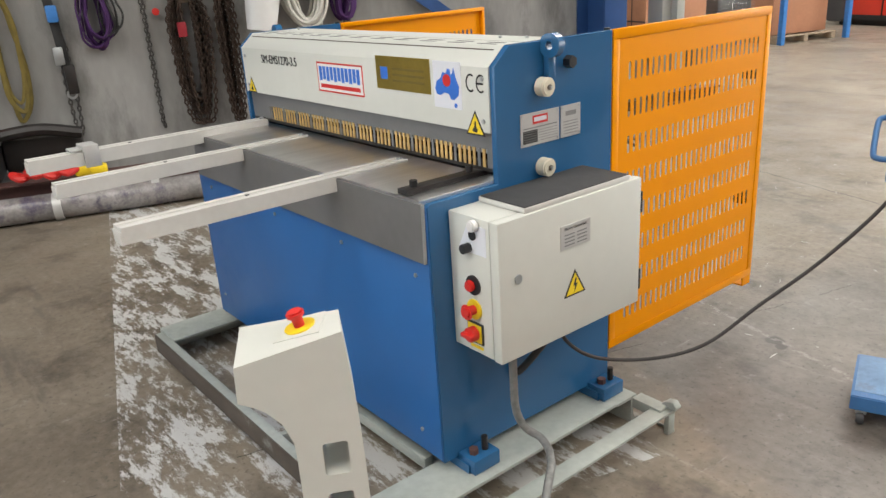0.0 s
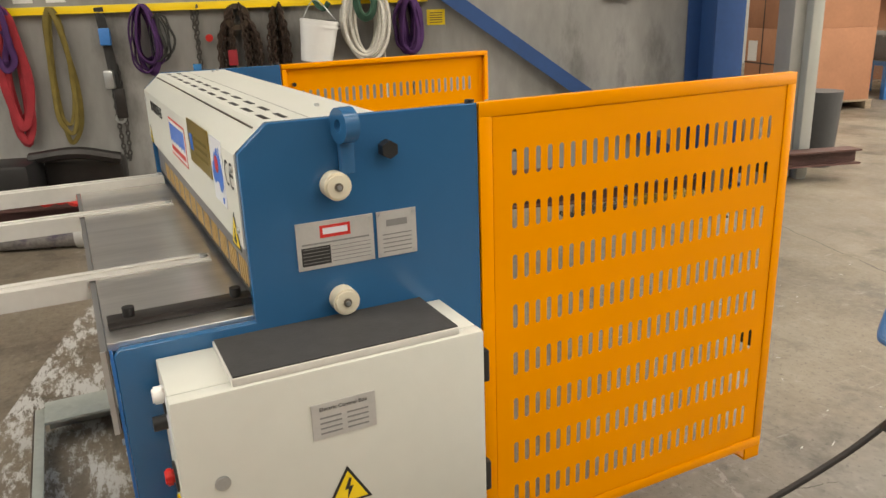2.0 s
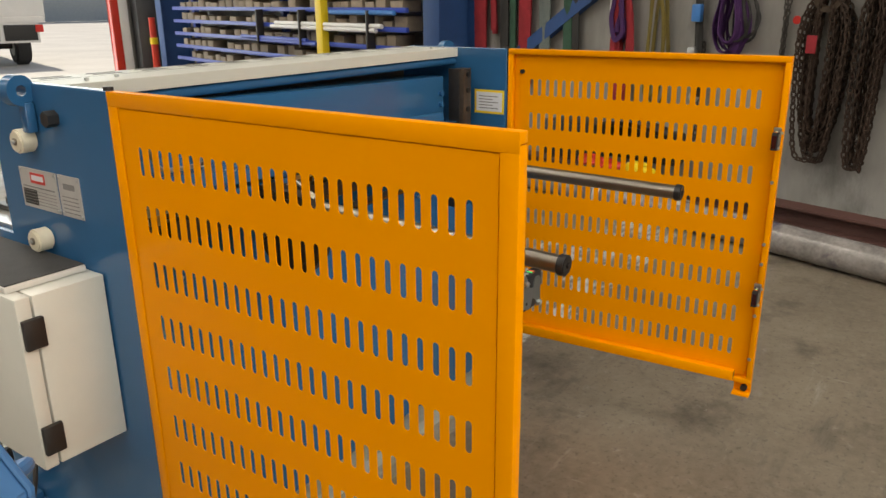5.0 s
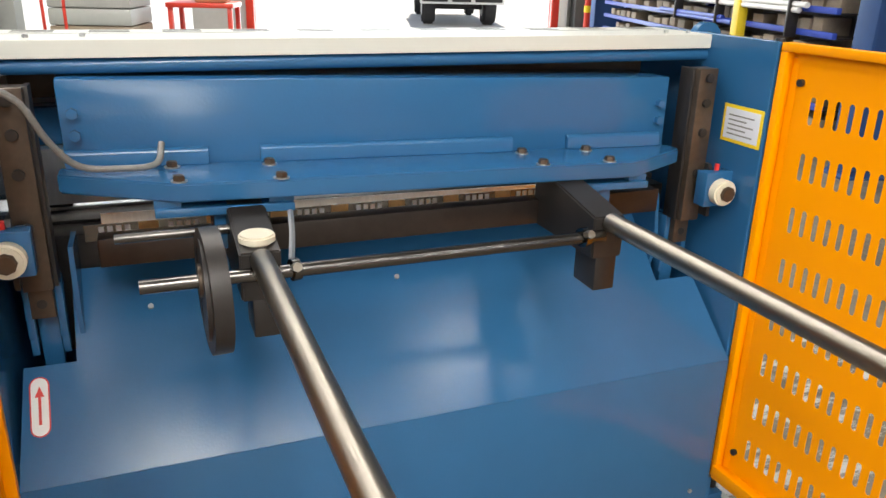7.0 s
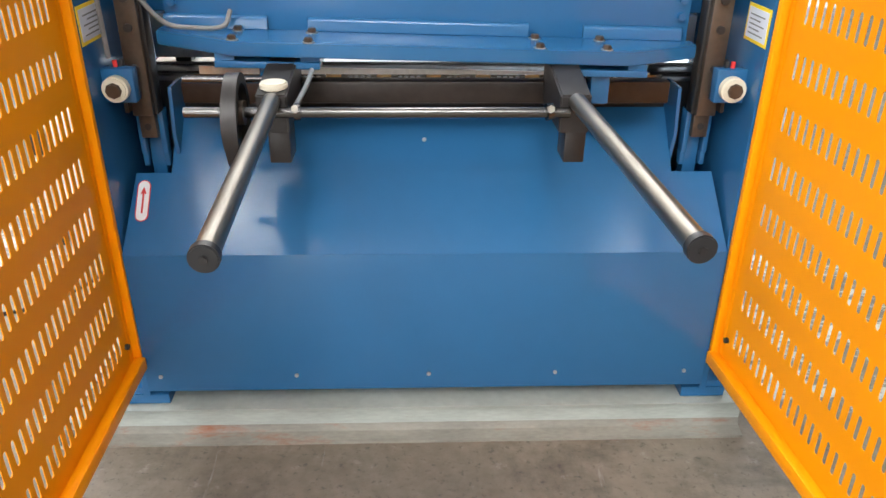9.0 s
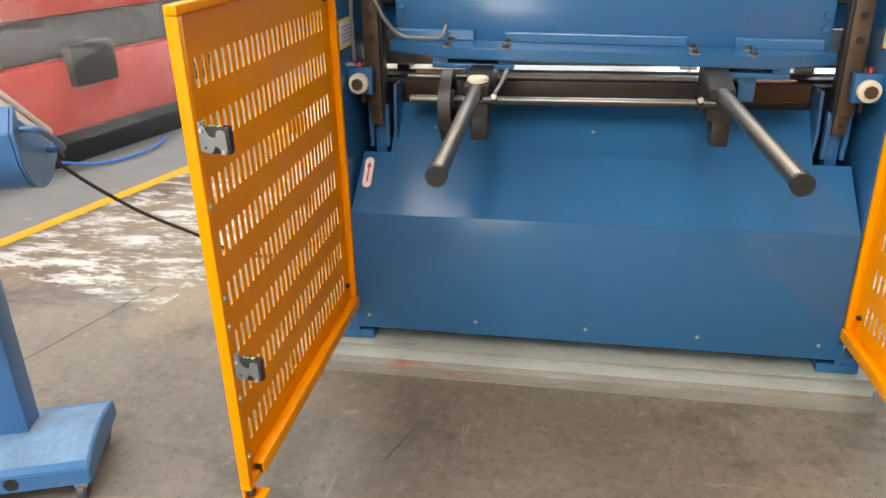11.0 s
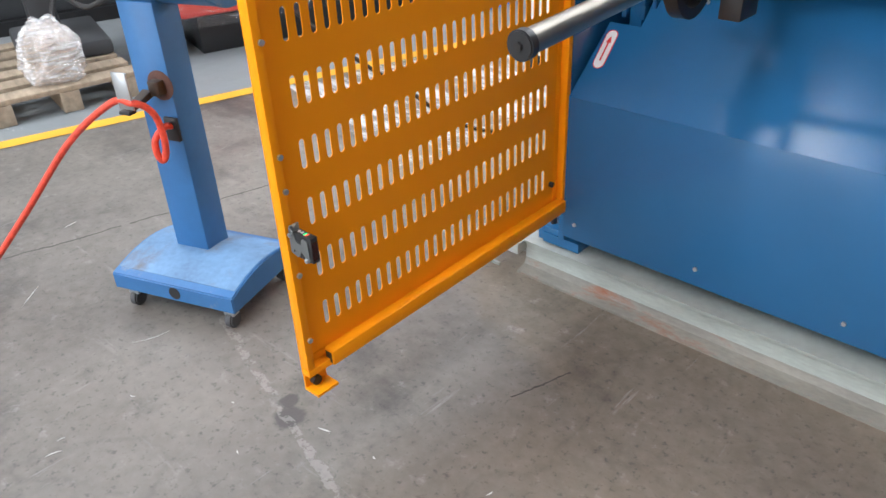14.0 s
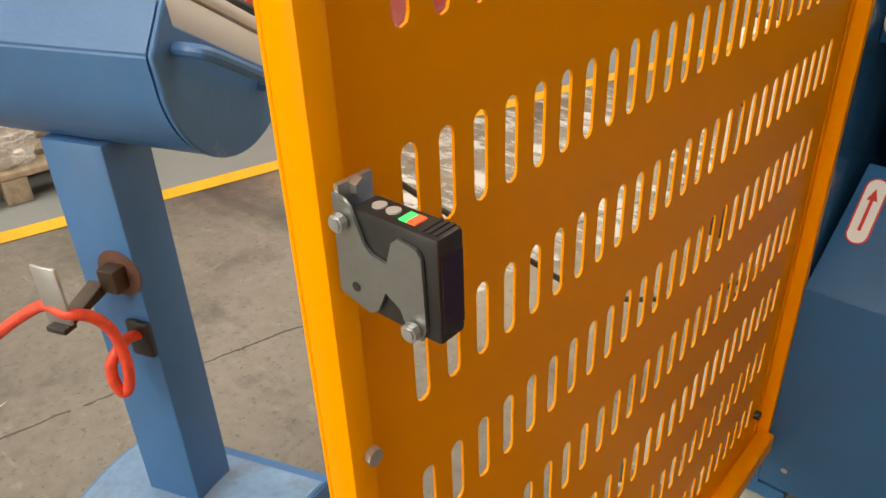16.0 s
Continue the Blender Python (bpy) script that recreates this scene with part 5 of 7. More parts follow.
strap_rail = single("strap_rail", box(HX + 0.001, HX + 0.02, -3.5, -2.3, 1.92, 1.97, 0.002), YELLOW, "yellow steel rail holding webbing straps", "rail", hall=True)
for y, b, m, w, lab in ((-3.52, 0.62, S_RED, 0.15, "wide faded red webbing strap hanging on the wall"), (-3.36, 1.05, S_RED, 0.07, "short red webbing strap hanging on the wall"), (-3.22, 0.72, S_BLACK, 0.10, "black webbing strap hanging on the wall"),
                        (-3.12, 0.70, S_GREEN, 0.07, "green webbing strap hanging on the wall"), (-2.98, 0.66, S_RED, 0.14, "dark red webbing strap hanging on the wall"), (-2.76, 0.78, S_GREY, 0.12, "grey webbing strap hanging on the wall"),
                        (-2.52, 0.80, S_GREEN, 0.09, "dark green webbing strap hanging on the wall"), (-2.44, 0.86, S_BLACK, 0.07, "black webbing strap hanging on the wall")):
    strap(y, 1.95, b, m, lab, w)
sling(-1.98, 1.42, 0.56, S_RED, "red round sling hanging on the wall", 0.16, 0.034, 0.5, 5)
sling(-2.0, 1.44, 1.02, S_PURPLE, "purple round sling hanging on the wall", 0.14, 0.026, 0.6, 6, 0.12)
sling(-1.70, 1.42, 0.55, S_YELLOW, "olive yellow webbing sling hanging on the wall", 0.15, 0.020, 0.4, 3)
sling(-1.12, 1.42, 0.98, S_PURPLE, "dark purple webbing bundle hanging on the wall", 0.19, 0.030, 0.5, 9, 0.13)
sling(-1.02, 1.36, 1.06, S_BLACK, "black webbing loop hanging on the wall", 0.12, 0.016, 0.6, 4, 0.14)
sling(0.63, 1.42, 1.04, S_PURPLE, "dark purple round sling hanging on the wall", 0.15, 0.030, 0.6, 7, 0.10)


def link_points(n=10):
    out = []
    for k in range(n):
        a = 2 * math.pi * k / n
        out.append((0.5 * math.cos(a), 0.26 * math.sin(a)))
    return out


def add_link(bm, c, d, side, length, r):
    d, side = d.normalized(), side.normalized()
    rings = []
    P = link_points(10)
    for i, (u, v) in enumerate(P):
        p = c + d * u * length * 1.25 + side * v * length * 1.25
        q = Vector(c) + d * P[(i + 1) % 10][0] * length * 1.25 + side * P[(i + 1) % 10][1] * length * 1.25
        o = Vector(c) + d * P[i - 1][0] * length * 1.25 + side * P[i - 1][1] * length * 1.25
        t = (q - o).normalized()
        n = d.cross(side).normalized()
        b = t.cross(n)
        rings.append([bm.verts.new(p + (n * math.cos(2 * math.pi * k / 5) + b * math.sin(2 * math.pi * k / 5)) * r) for k in range(5)])
    for i in range(10):
        A, B = rings[i], rings[(i + 1) % 10]
        for k in range(5):
            bm.faces.new((A[k], A[(k + 1) % 5], B[(k + 1) % 5], B[k])).smooth = True


def add_chain(bm, points, length=0.036, r=0.0055):
    pts = smooth_line(points, 14)
    acc, prev, k = 0.0, pts[0], 0
    for p in pts[1:]:
        seg = (p - prev).length
        while acc + seg >= length:
            f = (length - acc) / seg
            c = prev.lerp(p, f)
            d = (p - prev).normalized()
            s = d.cross(Vector((1, 0.3, 0.2)) if k % 2 else Vector((0.2, 1, 0.3)))
            add_link(bm, c, d, s, length, r)
            k += 1
            prev, seg, acc = c, (p - c).length, 0.0
        acc += seg
        prev = p


def chain_bundle(y, w, top, bottom, loops, mat, label, length=0.036, r=0.0062):
    bm = bmesh.new()
    for k in range(loops):
        x = HX + 0.03 + 0.10 * k / max(1, loops - 1)
        ww = w / 2 * rng.uniform(0.15, 1.0)
        b = bottom + rng.uniform(0.0, 0.22) * (k > 0)
        add_chain(bm, [(x, y - 0.02, top), (x, y - ww, top - 0.2), (x, y - ww * 1.05, (top + b) / 2), (x, y - ww * 0.7, b + 0.06), (x, y + 0.01, b), (x, y + ww * 0.7, b + 0.06), (x, y + ww * 1.05, (top + b) / 2), (x, y + ww, top - 0.2), (x, y + 0.02, top)], length, r)
    return on_wall("hanging_chain", bm, mat, label, "chain", "chains on the wall")


chain_bundle(-0.52, 0.25, 1.40, 0.40, 13, CHAIN_RUST, "thick bundle of rusty lifting chain on the wall")
chain_bundle(-0.26, 0.15, 1.40, 0.38, 8, CHAIN_RUST, "bundle of rusty chain on the wall")
chain_bundle(-0.80, 0.05, 1.40, 0.40, 1, CHAIN, "slim steel chain hanging on the wall", 0.032, 0.005)
chain_bundle(-1.36, 0.05, 1.05, 0.42, 1, CHAIN, "slim chain below a load binder on the wall", 0.034, 0.0055)
chain_bundle(0.66, 0.04, 1.06, 0.50, 1, CHAIN, "slim chain hanging below a purple sling", 0.032, 0.005)
on_wall("chain_ring", ring((HX + 0.11, -0.52, 1.33), (1, 0, 0), 0.085, 0.05, 0.03, 28), GUIDE, "rusty iron master ring on the chain bundle", "ring")
on_wall("warning_tag", box(HX + 0.145, HX + 0.15, -0.60, -0.54, 1.02, 1.12, 0.002), S_RED, "faded red tag on the chain", "tag")
on_wall("chain_tag", cyl((HX + 0.05, -0.72, 1.20), (HX + 0.055, -0.72, 1.20), 0.025, 16), RED, "small round red tag on a chain", "tag")
binder = thing("load_binder", "blue and steel ratchet load binder hanging on the wall", "ratchet", (HX + 0.05, -1.39, 0.8), hall=True)
part("strap", tube([(HX + 0.04, -1.40, 1.42), (HX + 0.05, -1.37, 1.1), (HX + 0.04, -1.36, 0.72)], 0.03, 8, 5, 0.3), S_BLACK, binder)
part("buckle", box(HX + 0.06, HX + 0.10, -1.41, -1.34, 1.18, 1.29, 0.01), S_BLUE, binder)
part("ratchet", box(HX + 0.05, HX + 0.10, -1.42, -1.36, 0.90, 1.02, 0.01), ZINC, binder)
part("handle", box(HX + 0.05, HX + 0.08, -1.38, -1.31, 0.70, 0.90, 0.01), BLACK_STEEL, binder)
part("hook", ring((HX + 0.06, -1.36, 0.70), (1, 0, 0), 0.035, 0.02, 0.015, 20), ZINC, binder)

bucket = thing("bucket", "white plastic bucket hanging by its wire handle", "bucket", (HX + 0.16, 0.0, 1.02), hall=True)
bb = cyl((HX + 0.16, -0.02, 1.02), (HX + 0.16, 0.02, 1.29), 0.105, 28, 0.13)
part("pail", bb, WHITE, bucket)
for z, r in ((1.25, 0.132), (1.275, 0.135)):
    part("rim", ring((HX + 0.16, 0.02, z), (0, 0.15, 1), r, r - 0.012, 0.012, 32), WHITE, bucket)
part("wire_handle", tube([(HX + 0.16, -0.11, 1.27), (HX + 0.12, 0.0, 1.42), (HX + 0.16, 0.14, 1.27)], 0.004, 6), ZINC, bucket)
part("filling", cyl((HX + 0.16, 0.02, 1.28), (HX + 0.16, 0.02, 1.283), 0.12, 24), BLACK, bucket)
on_wall("hoist_hook", tube([(HX + 0.06, 0.03, 1.52), (HX + 0.08, 0.0, 1.42), (HX + 0.10, 0.05, 1.36), (HX + 0.12, 0.09, 1.40)], 0.018, 8), S_GREEN, "green lifting hook on the rail", "hook")
bm = bmesh.new()
for k in range(16):
    a, b2 = rng.uniform(0.09, 0.16), rng.uniform(0.20, 0.27)
    x, oy = HX + 0.03 + 0.012 * k, rng.uniform(-0.03, 0.03)
    pts = [(x + rng.uniform(-0.01, 0.01), 0.335 + oy + a * math.sin(2 * math.pi * j / 12), 1.275 + b2 * math.cos(2 * math.pi * j / 12)) for j in range(13)]
    add_tube(bm, pts, 0.011, 6, 3)
add_tube(bm, [(HX + 0.05, 0.45, 1.2), (HX + 0.04, 0.46, 0.9), (HX + 0.04, 0.455, 0.55)], 0.011, 6, 4)
on_wall("rope_coil", bm, S_WHITE, "coil of white rope hanging on the rail", "rope")
bm = bmesh.new()
for k in range(4):
    pts = [(HX + 0.20 + 0.01 * k, 0.33 + (0.07 - 0.008 * k) * math.sin(2 * math.pi * j / 12), 1.40 + (0.12 - 0.01 * k) * math.cos(2 * math.pi * j / 12)) for j in range(13)]
    add_tube(bm, pts, 0.013, 6, 3)
on_wall("hose_coil", bm, S_GREEN, "dark green hose coil over the rope", "hose")

sign = thing("wall_sign", "small yellow notice fixed to the concrete wall", "sign", (HX, 0.84, 1.22), hall=True)
part("plate", box(HX + 0.001, HX + 0.005, 0.775, 0.905, 1.225, 1.33, 0.001), YELLOW, sign)
for k in range(5):
    part("print_bar", box(HX + 0.005, HX + 0.0056, 0.795, 0.885, 1.24 + k * 0.016, 1.246 + k * 0.016, 0), RUST_RED, sign)
outlet = thing("power_outlet", "white double power outlet on the wall", "outlet", (HX, 2.19, 1.35), hall=True)
part("box", box(HX + 0.001, HX + 0.05, 2.09, 2.29, 1.355, 1.46, 0.006), WHITE, outlet)
for y in (2.14, 2.24):
    part("socket", cyl((HX + 0.05, y, 1.40), (HX + 0.052, y, 1.40), 0.022, 16), GREY_INK, outlet)
paper = single("paper_note", box(HX + 0.001, HX + 0.003, -2.16, -2.05, 1.22, 1.45, 0), WHITE, "white paper note on the wall", "paper", hall=True)
for y0, y1 in ((-1.92, -1.80), (-1.72, -1.60)):
    single("paper_note", box(HX + 0.001, HX + 0.003, y0, y1, 1.46, 1.56, 0), WHITE, "white paper note on the wall", "paper", hall=True)

# steel and odds on the floor along the wall
for z, x, h in ((0.0, -2.98, 0.12), (0.125, -3.02, 0.11), (0.0, -3.2, 0.13)):
    bm = bmesh.new()
    add_box(bm, x - 0.07, x + 0.07, -2.6, 3.9 if z else 2.6, z, z + 0.012)
    add_box(bm, x - 0.006, x + 0.006, -2.6, 3.9 if z else 2.6, z + 0.012, z + h - 0.012)
    add_box(bm, x - 0.07, x + 0.07, -2.6, 3.9 if z else 2.6, z + h - 0.012, z + h)
    single("steel_beam", bm, RUST_RED, "red oxide steel beam lying along the wall", "beam", group="beams by the wall", hall=True)
bm = bmesh.new()
PIPE_FILM = material("cloudy_plastic_film", (0.24, 0.225, 0.22), 0.22, vary=0.45, scale=6, bump=0.9, bump_scale=18, spots=(0.10, 0.085, 0.12), spot_scale=3.5, spot_cut=0.56, spot_soft=0.1)
add_tube(bm, [(-2.92, -2.55, 0.085), (-2.87, -1.7, 0.088), (-2.84, -1.1, 0.085), (-2.82, -0.5, 0.09), (-2.80, 0.3, 0.085), (-2.80, 0.9, 0.088)], 0.085, 18, 8)
single("wrapped_pipe", bm, PIPE_FILM, "long pipe wrapped in cloudy plastic film on the floor", "pipe", hall=True)
for y in (-1.55, -0.95):
    single("tape_band", ring((-2.845, y, 0.087), (0.05, 1, 0), 0.090, 0.083, 0.05, 24), SILVER, "grey tape band round the wrapped pipes", "tape", hall=True)
# lugs and boxes over the beams
for k in range(4):
    bm = bmesh.new()
    c = (-2.88 + 0.02 * k, -1.72 + 0.09 * k, 0.285 + 0.012 * (k % 2))
    add_tube(bm, [(c[0] - 0.05, c[1], c[2]), (c[0], c[1] - 0.05, c[2] + 0.03), (c[0] + 0.06, c[1], c[2] + 0.01), (c[0], c[1] + 0.05, c[2] + 0.02)], 0.024, 8, 5)
    single("shackle", bm, RED, "red painted lifting shackle lying on the beams", "shackle", group="shackles on the beams", hall=True)
bm = bmesh.new()
add_box(bm, -2.98, -2.88, -1.42, -1.30, 0.246, 0.33, 0.02)
add_box(bm, -2.95, -2.86, -1.33, -1.22, 0.246, 0.31, 0.02)
single("yellow_clamp", bm, YELLOW, "yellow plate clamp lying on the beams", "clamp", hall=True)
bm = bmesh.new()
add_box(bm, -3.35, -3.0, -2.3, -1.85, 0.246, 0.50, 0.02)
single("black_case", bm, BLACK, "black plastic tool case on the beams", "case", hall=True)
bm = bmesh.new()
add_box(bm, -3.45, -3.30, -1.85, -1.35, 0.24, 0.47, 0.03)
single("steel_block", bm, BLACK_STEEL, "black steel block stacked by the wall", "block", hall=True)
bm = bmesh.new()
add_tube(bm, [(-3.25, -1.9, 0.5), (-3.2, -1.6, 0.53), (-3.25, -1.35, 0.47)], 0.04, 8)
single("bent_bar", bm, BLACK_STEEL, "bent black steel bar lying over the block", "bar", hall=True)

rc = random.Random(9)
bm = bmesh.new()
for k in range(26):
    c = Vector((-2.45 + rc.uniform(-0.16, 0.14), 1.45 + rc.random() * 1.1, 0.02 + rc.random() * 0.07))
    d = Vector((rc.uniform(-1, 1), rc.uniform(-1, 1), 0)).normalized() * 0.14
    add_chain(bm, [c - d, c + Vector((0.03, -0.03, 0.03)), c + d], 0.04, 0.007)
single("loose_chain", bm, CHAIN, "loose pile of steel chain on the floor", "chain", hall=True)
bm = bmesh.new()
for k in range(16):
    c = Vector((-2.42 + rc.uniform(-0.12, 0.10), 1.95 + rc.random() * 0.45, 0.05 + rc.random() * 0.09))
    d = Vector((rc.uniform(-1, 1), rc.uniform(-1, 1), 0)).normalized() * 0.12
    add_chain(bm, [c - d, c + Vector((0.02, 0.03, 0.03)), c + d], 0.045, 0.008)
single("loose_chain", bm, GOLD_CHAIN, "yellow passivated chain heaped on the steel chain", "chain", hall=True)
for k, (y, lean, h) in enumerate(((2.72, 0.10, 0.68), (2.95, 0.16, 0.62), (3.12, 0.22, 0.60))):
    bm = bmesh.new()
    add_box(bm, -0.012, 0.012, -0.065, 0.065, 0, h, 0.003)
    bm.transform(Matrix.Translation((-2.86 + 0.03 * k, y, 0.0)) @ Matrix.Rotation(-lean, 4, "Y"))
    single("timber_plank", bm, OLD_PLANK, "short timber plank leaning by the column", "plank", group="planks by the column", hall=True)

# ---- next bay, past the column ----
single("door_post", box(-3.42, -3.22, 3.42, 3.66, 0, ROOF - 0.1, 0.004), SHEET_IRON, "grey steel door post at the end of the wall", "post", hall=True)
single("roller_track", box(-3.20, -3.12, 3.50, 3.58, 0, ROOF - 0.1, 0.004), MACH_GREY, "grey roller door track", "track", hall=True)


def carton(x0, x1, y0, y1, z0, z1, label, straps=True):
    c = thing("carton", label, "carton", ((x0 + x1) / 2, (y0 + y1) / 2, z0), hall=True, group="cartons")
    part("box", box(x0, x1, y0, y1, z0, z1, 0.006), CARD, c)
    if straps:
        for k in (0.33, 0.72):
            x = x0 + (x1 - x0) * k
            part("strap", box(x - 0.008, x + 0.008, y0 - 0.003, y1, z0, z1 + 0.002, 0), BLACK, c)
        part("strap", box(x0 - 0.002, x1 + 0.002, y0 - 0.003, y0, (z0 + z1) / 2 - 0.008, (z0 + z1) / 2 + 0.008, 0), BLACK, c)
    part("paper_label", box(x0 + 0.06, x0 + 0.26, y0 - 0.004, y0, z1 - 0.4, z1 - 0.15, 0), WHITE, c)
    return c


def pallet(x, y, z, w, d, turn=0.0, label="rough timber pallet on the floor"):
    p = thing("pallet", label, "pallet", (x, y, z), turn, local=True, hall=True, group="pallets")
    for k in range(3):
        part("bearer", box(-w / 2, w / 2, -d / 2 + k * (d - 0.08) / 2, -d / 2 + 0.08 + k * (d - 0.08) / 2, 0, 0.09, 0.004), WOOD, p)
    n = 6
    for k in range(n):
        x0 = -w / 2 + k * (w - 0.11) / (n - 1)
        part("board", box(x0, x0 + 0.11, -d / 2, d / 2, 0.09, 0.112, 0.003), WOOD, p)
    return p


pallet(-6.75, 6.0, 0, 1.1, 1.1)
carton(-7.28, -6.2, 5.5, 6.5, 0.113, 0.95, "brown carton with black straps on a pallet")
carton(-7.28, -6.2, 5.5, 6.5, 0.951, 1.9, "brown carton with black straps and white labels")
pallet(-7.7, 8.6, 0, 2.6, 1.2)
carton(-8.9, -6.6, 8.1, 9.2, 0.113, 1.22, "long brown carton with a white label in a rack", False)
pallet(-7.7, 8.6, 1.30, 2.6, 1.2)
rack = thing("pallet_rack", "blue and yellow steel pallet rack", "rack", (-6.3, 8.6, 0), hall=True)
for x in (-11.0, -8.95, -6.3):
    for y in (8.0, 9.3):
        part("upright", box(x - 0.04, x + 0.04, y - 0.035, y + 0.035, 0, 4.2, 0.003), S_BLUE, rack)
for z in (1.24, 2.9):
    for y in (8.0, 9.3):
        part("rack_beam", box(-11.0, -6.3, y - 0.025, y + 0.025, z, z + 0.06, 0.003), MACH_GREY, rack)
stand2 = thing("wrapped_stand", "blue steel stand with a film-wrapped load", "stand", (-7.3, 7.5, 0), hall=True)
for x in (-7.75, -6.85):
    for y in (7.25, 7.7):
        part("leg", box(x - 0.04, x + 0.04, y - 0.04, y + 0.04, 0, 0.42, 0.003), S_BLUE, stand2)
part("deck", box(-7.85, -6.75, 7.2, 7.75, 0.42, 0.48, 0.004), S_BLUE, stand2)
part("load", box(-7.9, -6.7, 7.15, 7.8, 0.48, 0.82, 0.06), MACH_DARK, stand2, "dark load under clear film")
part("film", box(-7.95, -6.65, 7.10, 7.85, 0.20, 0.88, 0.07), WRAP, stand2, "clear stretch film")
far_red = thing("red_folding_machine", "long red and black sheet folding machine", "machine", (-6.7, 11.4, 0), hall=True)
part("bed", box(-7.7, -5.0, 10.9, 11.6, 0.14, 0.95, 0.03), MACH_RED, far_red)
part("end_frame", box(-8.05, -7.7, 10.8, 11.7, 0.06, 1.3, 0.05), MACH_DARK, far_red)
part("base", box(-7.9, -5.0, 11.0, 11.5, 0.0, 0.14, 0), BLACK, far_red)
part("edge_strip", box(-7.7, -5.0, 10.885, 10.9, 0.10, 0.18, 0), BLACK, far_red)
for x in (-7.0, -6.2):
    part("rib", box(x, x + 0.015, 10.88, 10.9, 0.18, 0.95, 0), BLACK_STEEL, far_red)
single("waste_bin", cyl((-3.55, 3.95, 0), (-3.55, 3.95, 0.6), 0.13, 20, 0.16), MACH_DARK, "dark plastic waste bin by the door post", "bin", hall=True)

# ---- blue bar rack along the wall and the roller door ----
brack = thing("bar_rack", "steel storage rack with blue rails and small bins", "rack", (-3.2, -7.0, 0), hall=True)
BIN = material("bin_card", (0.36, 0.29, 0.21), 0.8, vary=0.25, scale=5)
RAIL_BLUE = material("rail_blue_paint", (0.03, 0.07, 0.42), 0.4, vary=0.1, scale=5)
for y in (-4.1, -7.0, -9.75):
    part("upright", box(-3.50, -3.42, y - 0.04, y + 0.04, 0, 2.2, 0.003), RAIL_BLUE, brack)
part("post", box(-3.12, -3.04, -5.55, -5.43, 0, 2.2, 0.003), YELLOW, brack, "yellow rack post")
for k in range(10):
    z = 0.20 + k * 0.17
    part("rail", box(-3.16, -3.12, -9.75, -4.1, z, z + 0.045, 0.004), RAIL_BLUE, brack)
    part("tray", box(-3.42, -3.16, -9.75, -4.1, z, z + 0.008, 0), BLACK_STEEL, brack)
    rb = random.Random(k)
    y = -9.6
    while y < -4.35:
        w = rb.uniform(0.13, 0.2)
        if rb.random() < 0.86:
            part("bin", box(-3.40, -3.17 - rb.uniform(0, 0.03), y, y + w, z + 0.009, z + 0.009 + rb.uniform(0.08, 0.13), 0.004), BIN, brack)
        y += w + rb.uniform(0.03, 0.07)
for z, y0, y1, m in ((1.06, -6.6, -4.5, WHITE), (1.10, -6.5, -4.4, WHITE), (1.22, -5.3, -4.2, S_BLUE), (0.93, -7.4, -5.8, RAIL_BLUE), (0.9, -6.9, -5.6, RAIL_BLUE)):
    single("long_bar", cyl((-3.07, y0, z), (-3.07, y1, z), 0.022, 10), m, "long painted bar resting on the rack front", "bar", group="bars on the rack", hall=True)
for y in (-6.9, -5.9, -4.6):
    part("bar_hook", box(-3.12, -3.03, y - 0.012, y + 0.012, 0.86, 1.24, 0.002), BLACK_STEEL, brack)
single("green_tray", box(-3.02, -2.75, -8.2, -7.6, 0.0, 0.55, 0.02), S_GREEN, "green plastic tub on the floor", "tub", hall=True)
cone = thing("bollard", "orange plastic bollard with a yellow band", "bollard", (-3.2, -10.9, 0), hall=True)
part("post", cyl((-3.2, -10.9, 0.04), (-3.2, -10.9, 1.1), 0.06, 18, 0.05), MACH_RED, cone)
part("base", box(-3.35, -3.05, -11.05, -10.75, 0, 0.04, 0.01), BLACK, cone)
part("band", cyl((-3.2, -10.9, 0.7), (-3.2, -10.9, 0.8), 0.062, 18), YELLOW, cone)
jamb = thing("door_jamb", "red and white roller door jamb", "door frame", (-2.8, HALL_S, 0), hall=True, kind="structure")
part("red_post", box(-2.84, -2.72, HALL_S + 0.01, HALL_S + 0.2, 0, 4.2, 0.004), MACH_RED, jamb)
part("white_post", box(-2.98, -2.845, HALL_S + 0.01, HALL_S + 0.2, 0, 4.2, 0.004), WHITE, jamb)
part("red_post", box(1.93, 2.05, HALL_S + 0.01, HALL_S + 0.2, 0, 4.2, 0.004), MACH_RED, jamb)
single("gas_cabinet", box(-3.5, -3.05, -11.4, -11.1, 0, 1.7, 0.02), MACH_DARK, "dark steel cabinet beside the door", "cabinet", hall=True)

truck = thing("utility_truck", "white tray-back truck seen from behind in the yard", "truck", (-2.0, -18.5, -0.02), hall=True)
part("tray", box(-3.15, -0.85, -21.5, -17.6, 0.92, 1.05, 0.02), WHITE, truck)
part("tailboard", box(-3.15, -0.85, -17.62, -17.55, 1.05, 1.5, 0.02), WHITE, truck)
part("cab", box(-2.95, -1.05, -23.6, -21.6, 0.5, 2.3, 0.15), WHITE, truck)
part("rear_frame", box(-3.0, -1.0, -17.75, -17.6, 0.5, 0.92, 0.01), WHITE, truck)
for x0, x1 in ((-2.95, -2.3), (-2.2, -1.75), (-1.65, -1.05)):
    part("dark_panel", box(x0, x1, -17.6, -17.57, 0.55, 0.88, 0.01), BLACK, truck)
for x in (-3.0, -1.0):
    part("tail_lamp", box(x - 0.08, x + 0.08, -17.57, -17.55, 0.72, 0.88, 0.01), RED, truck)
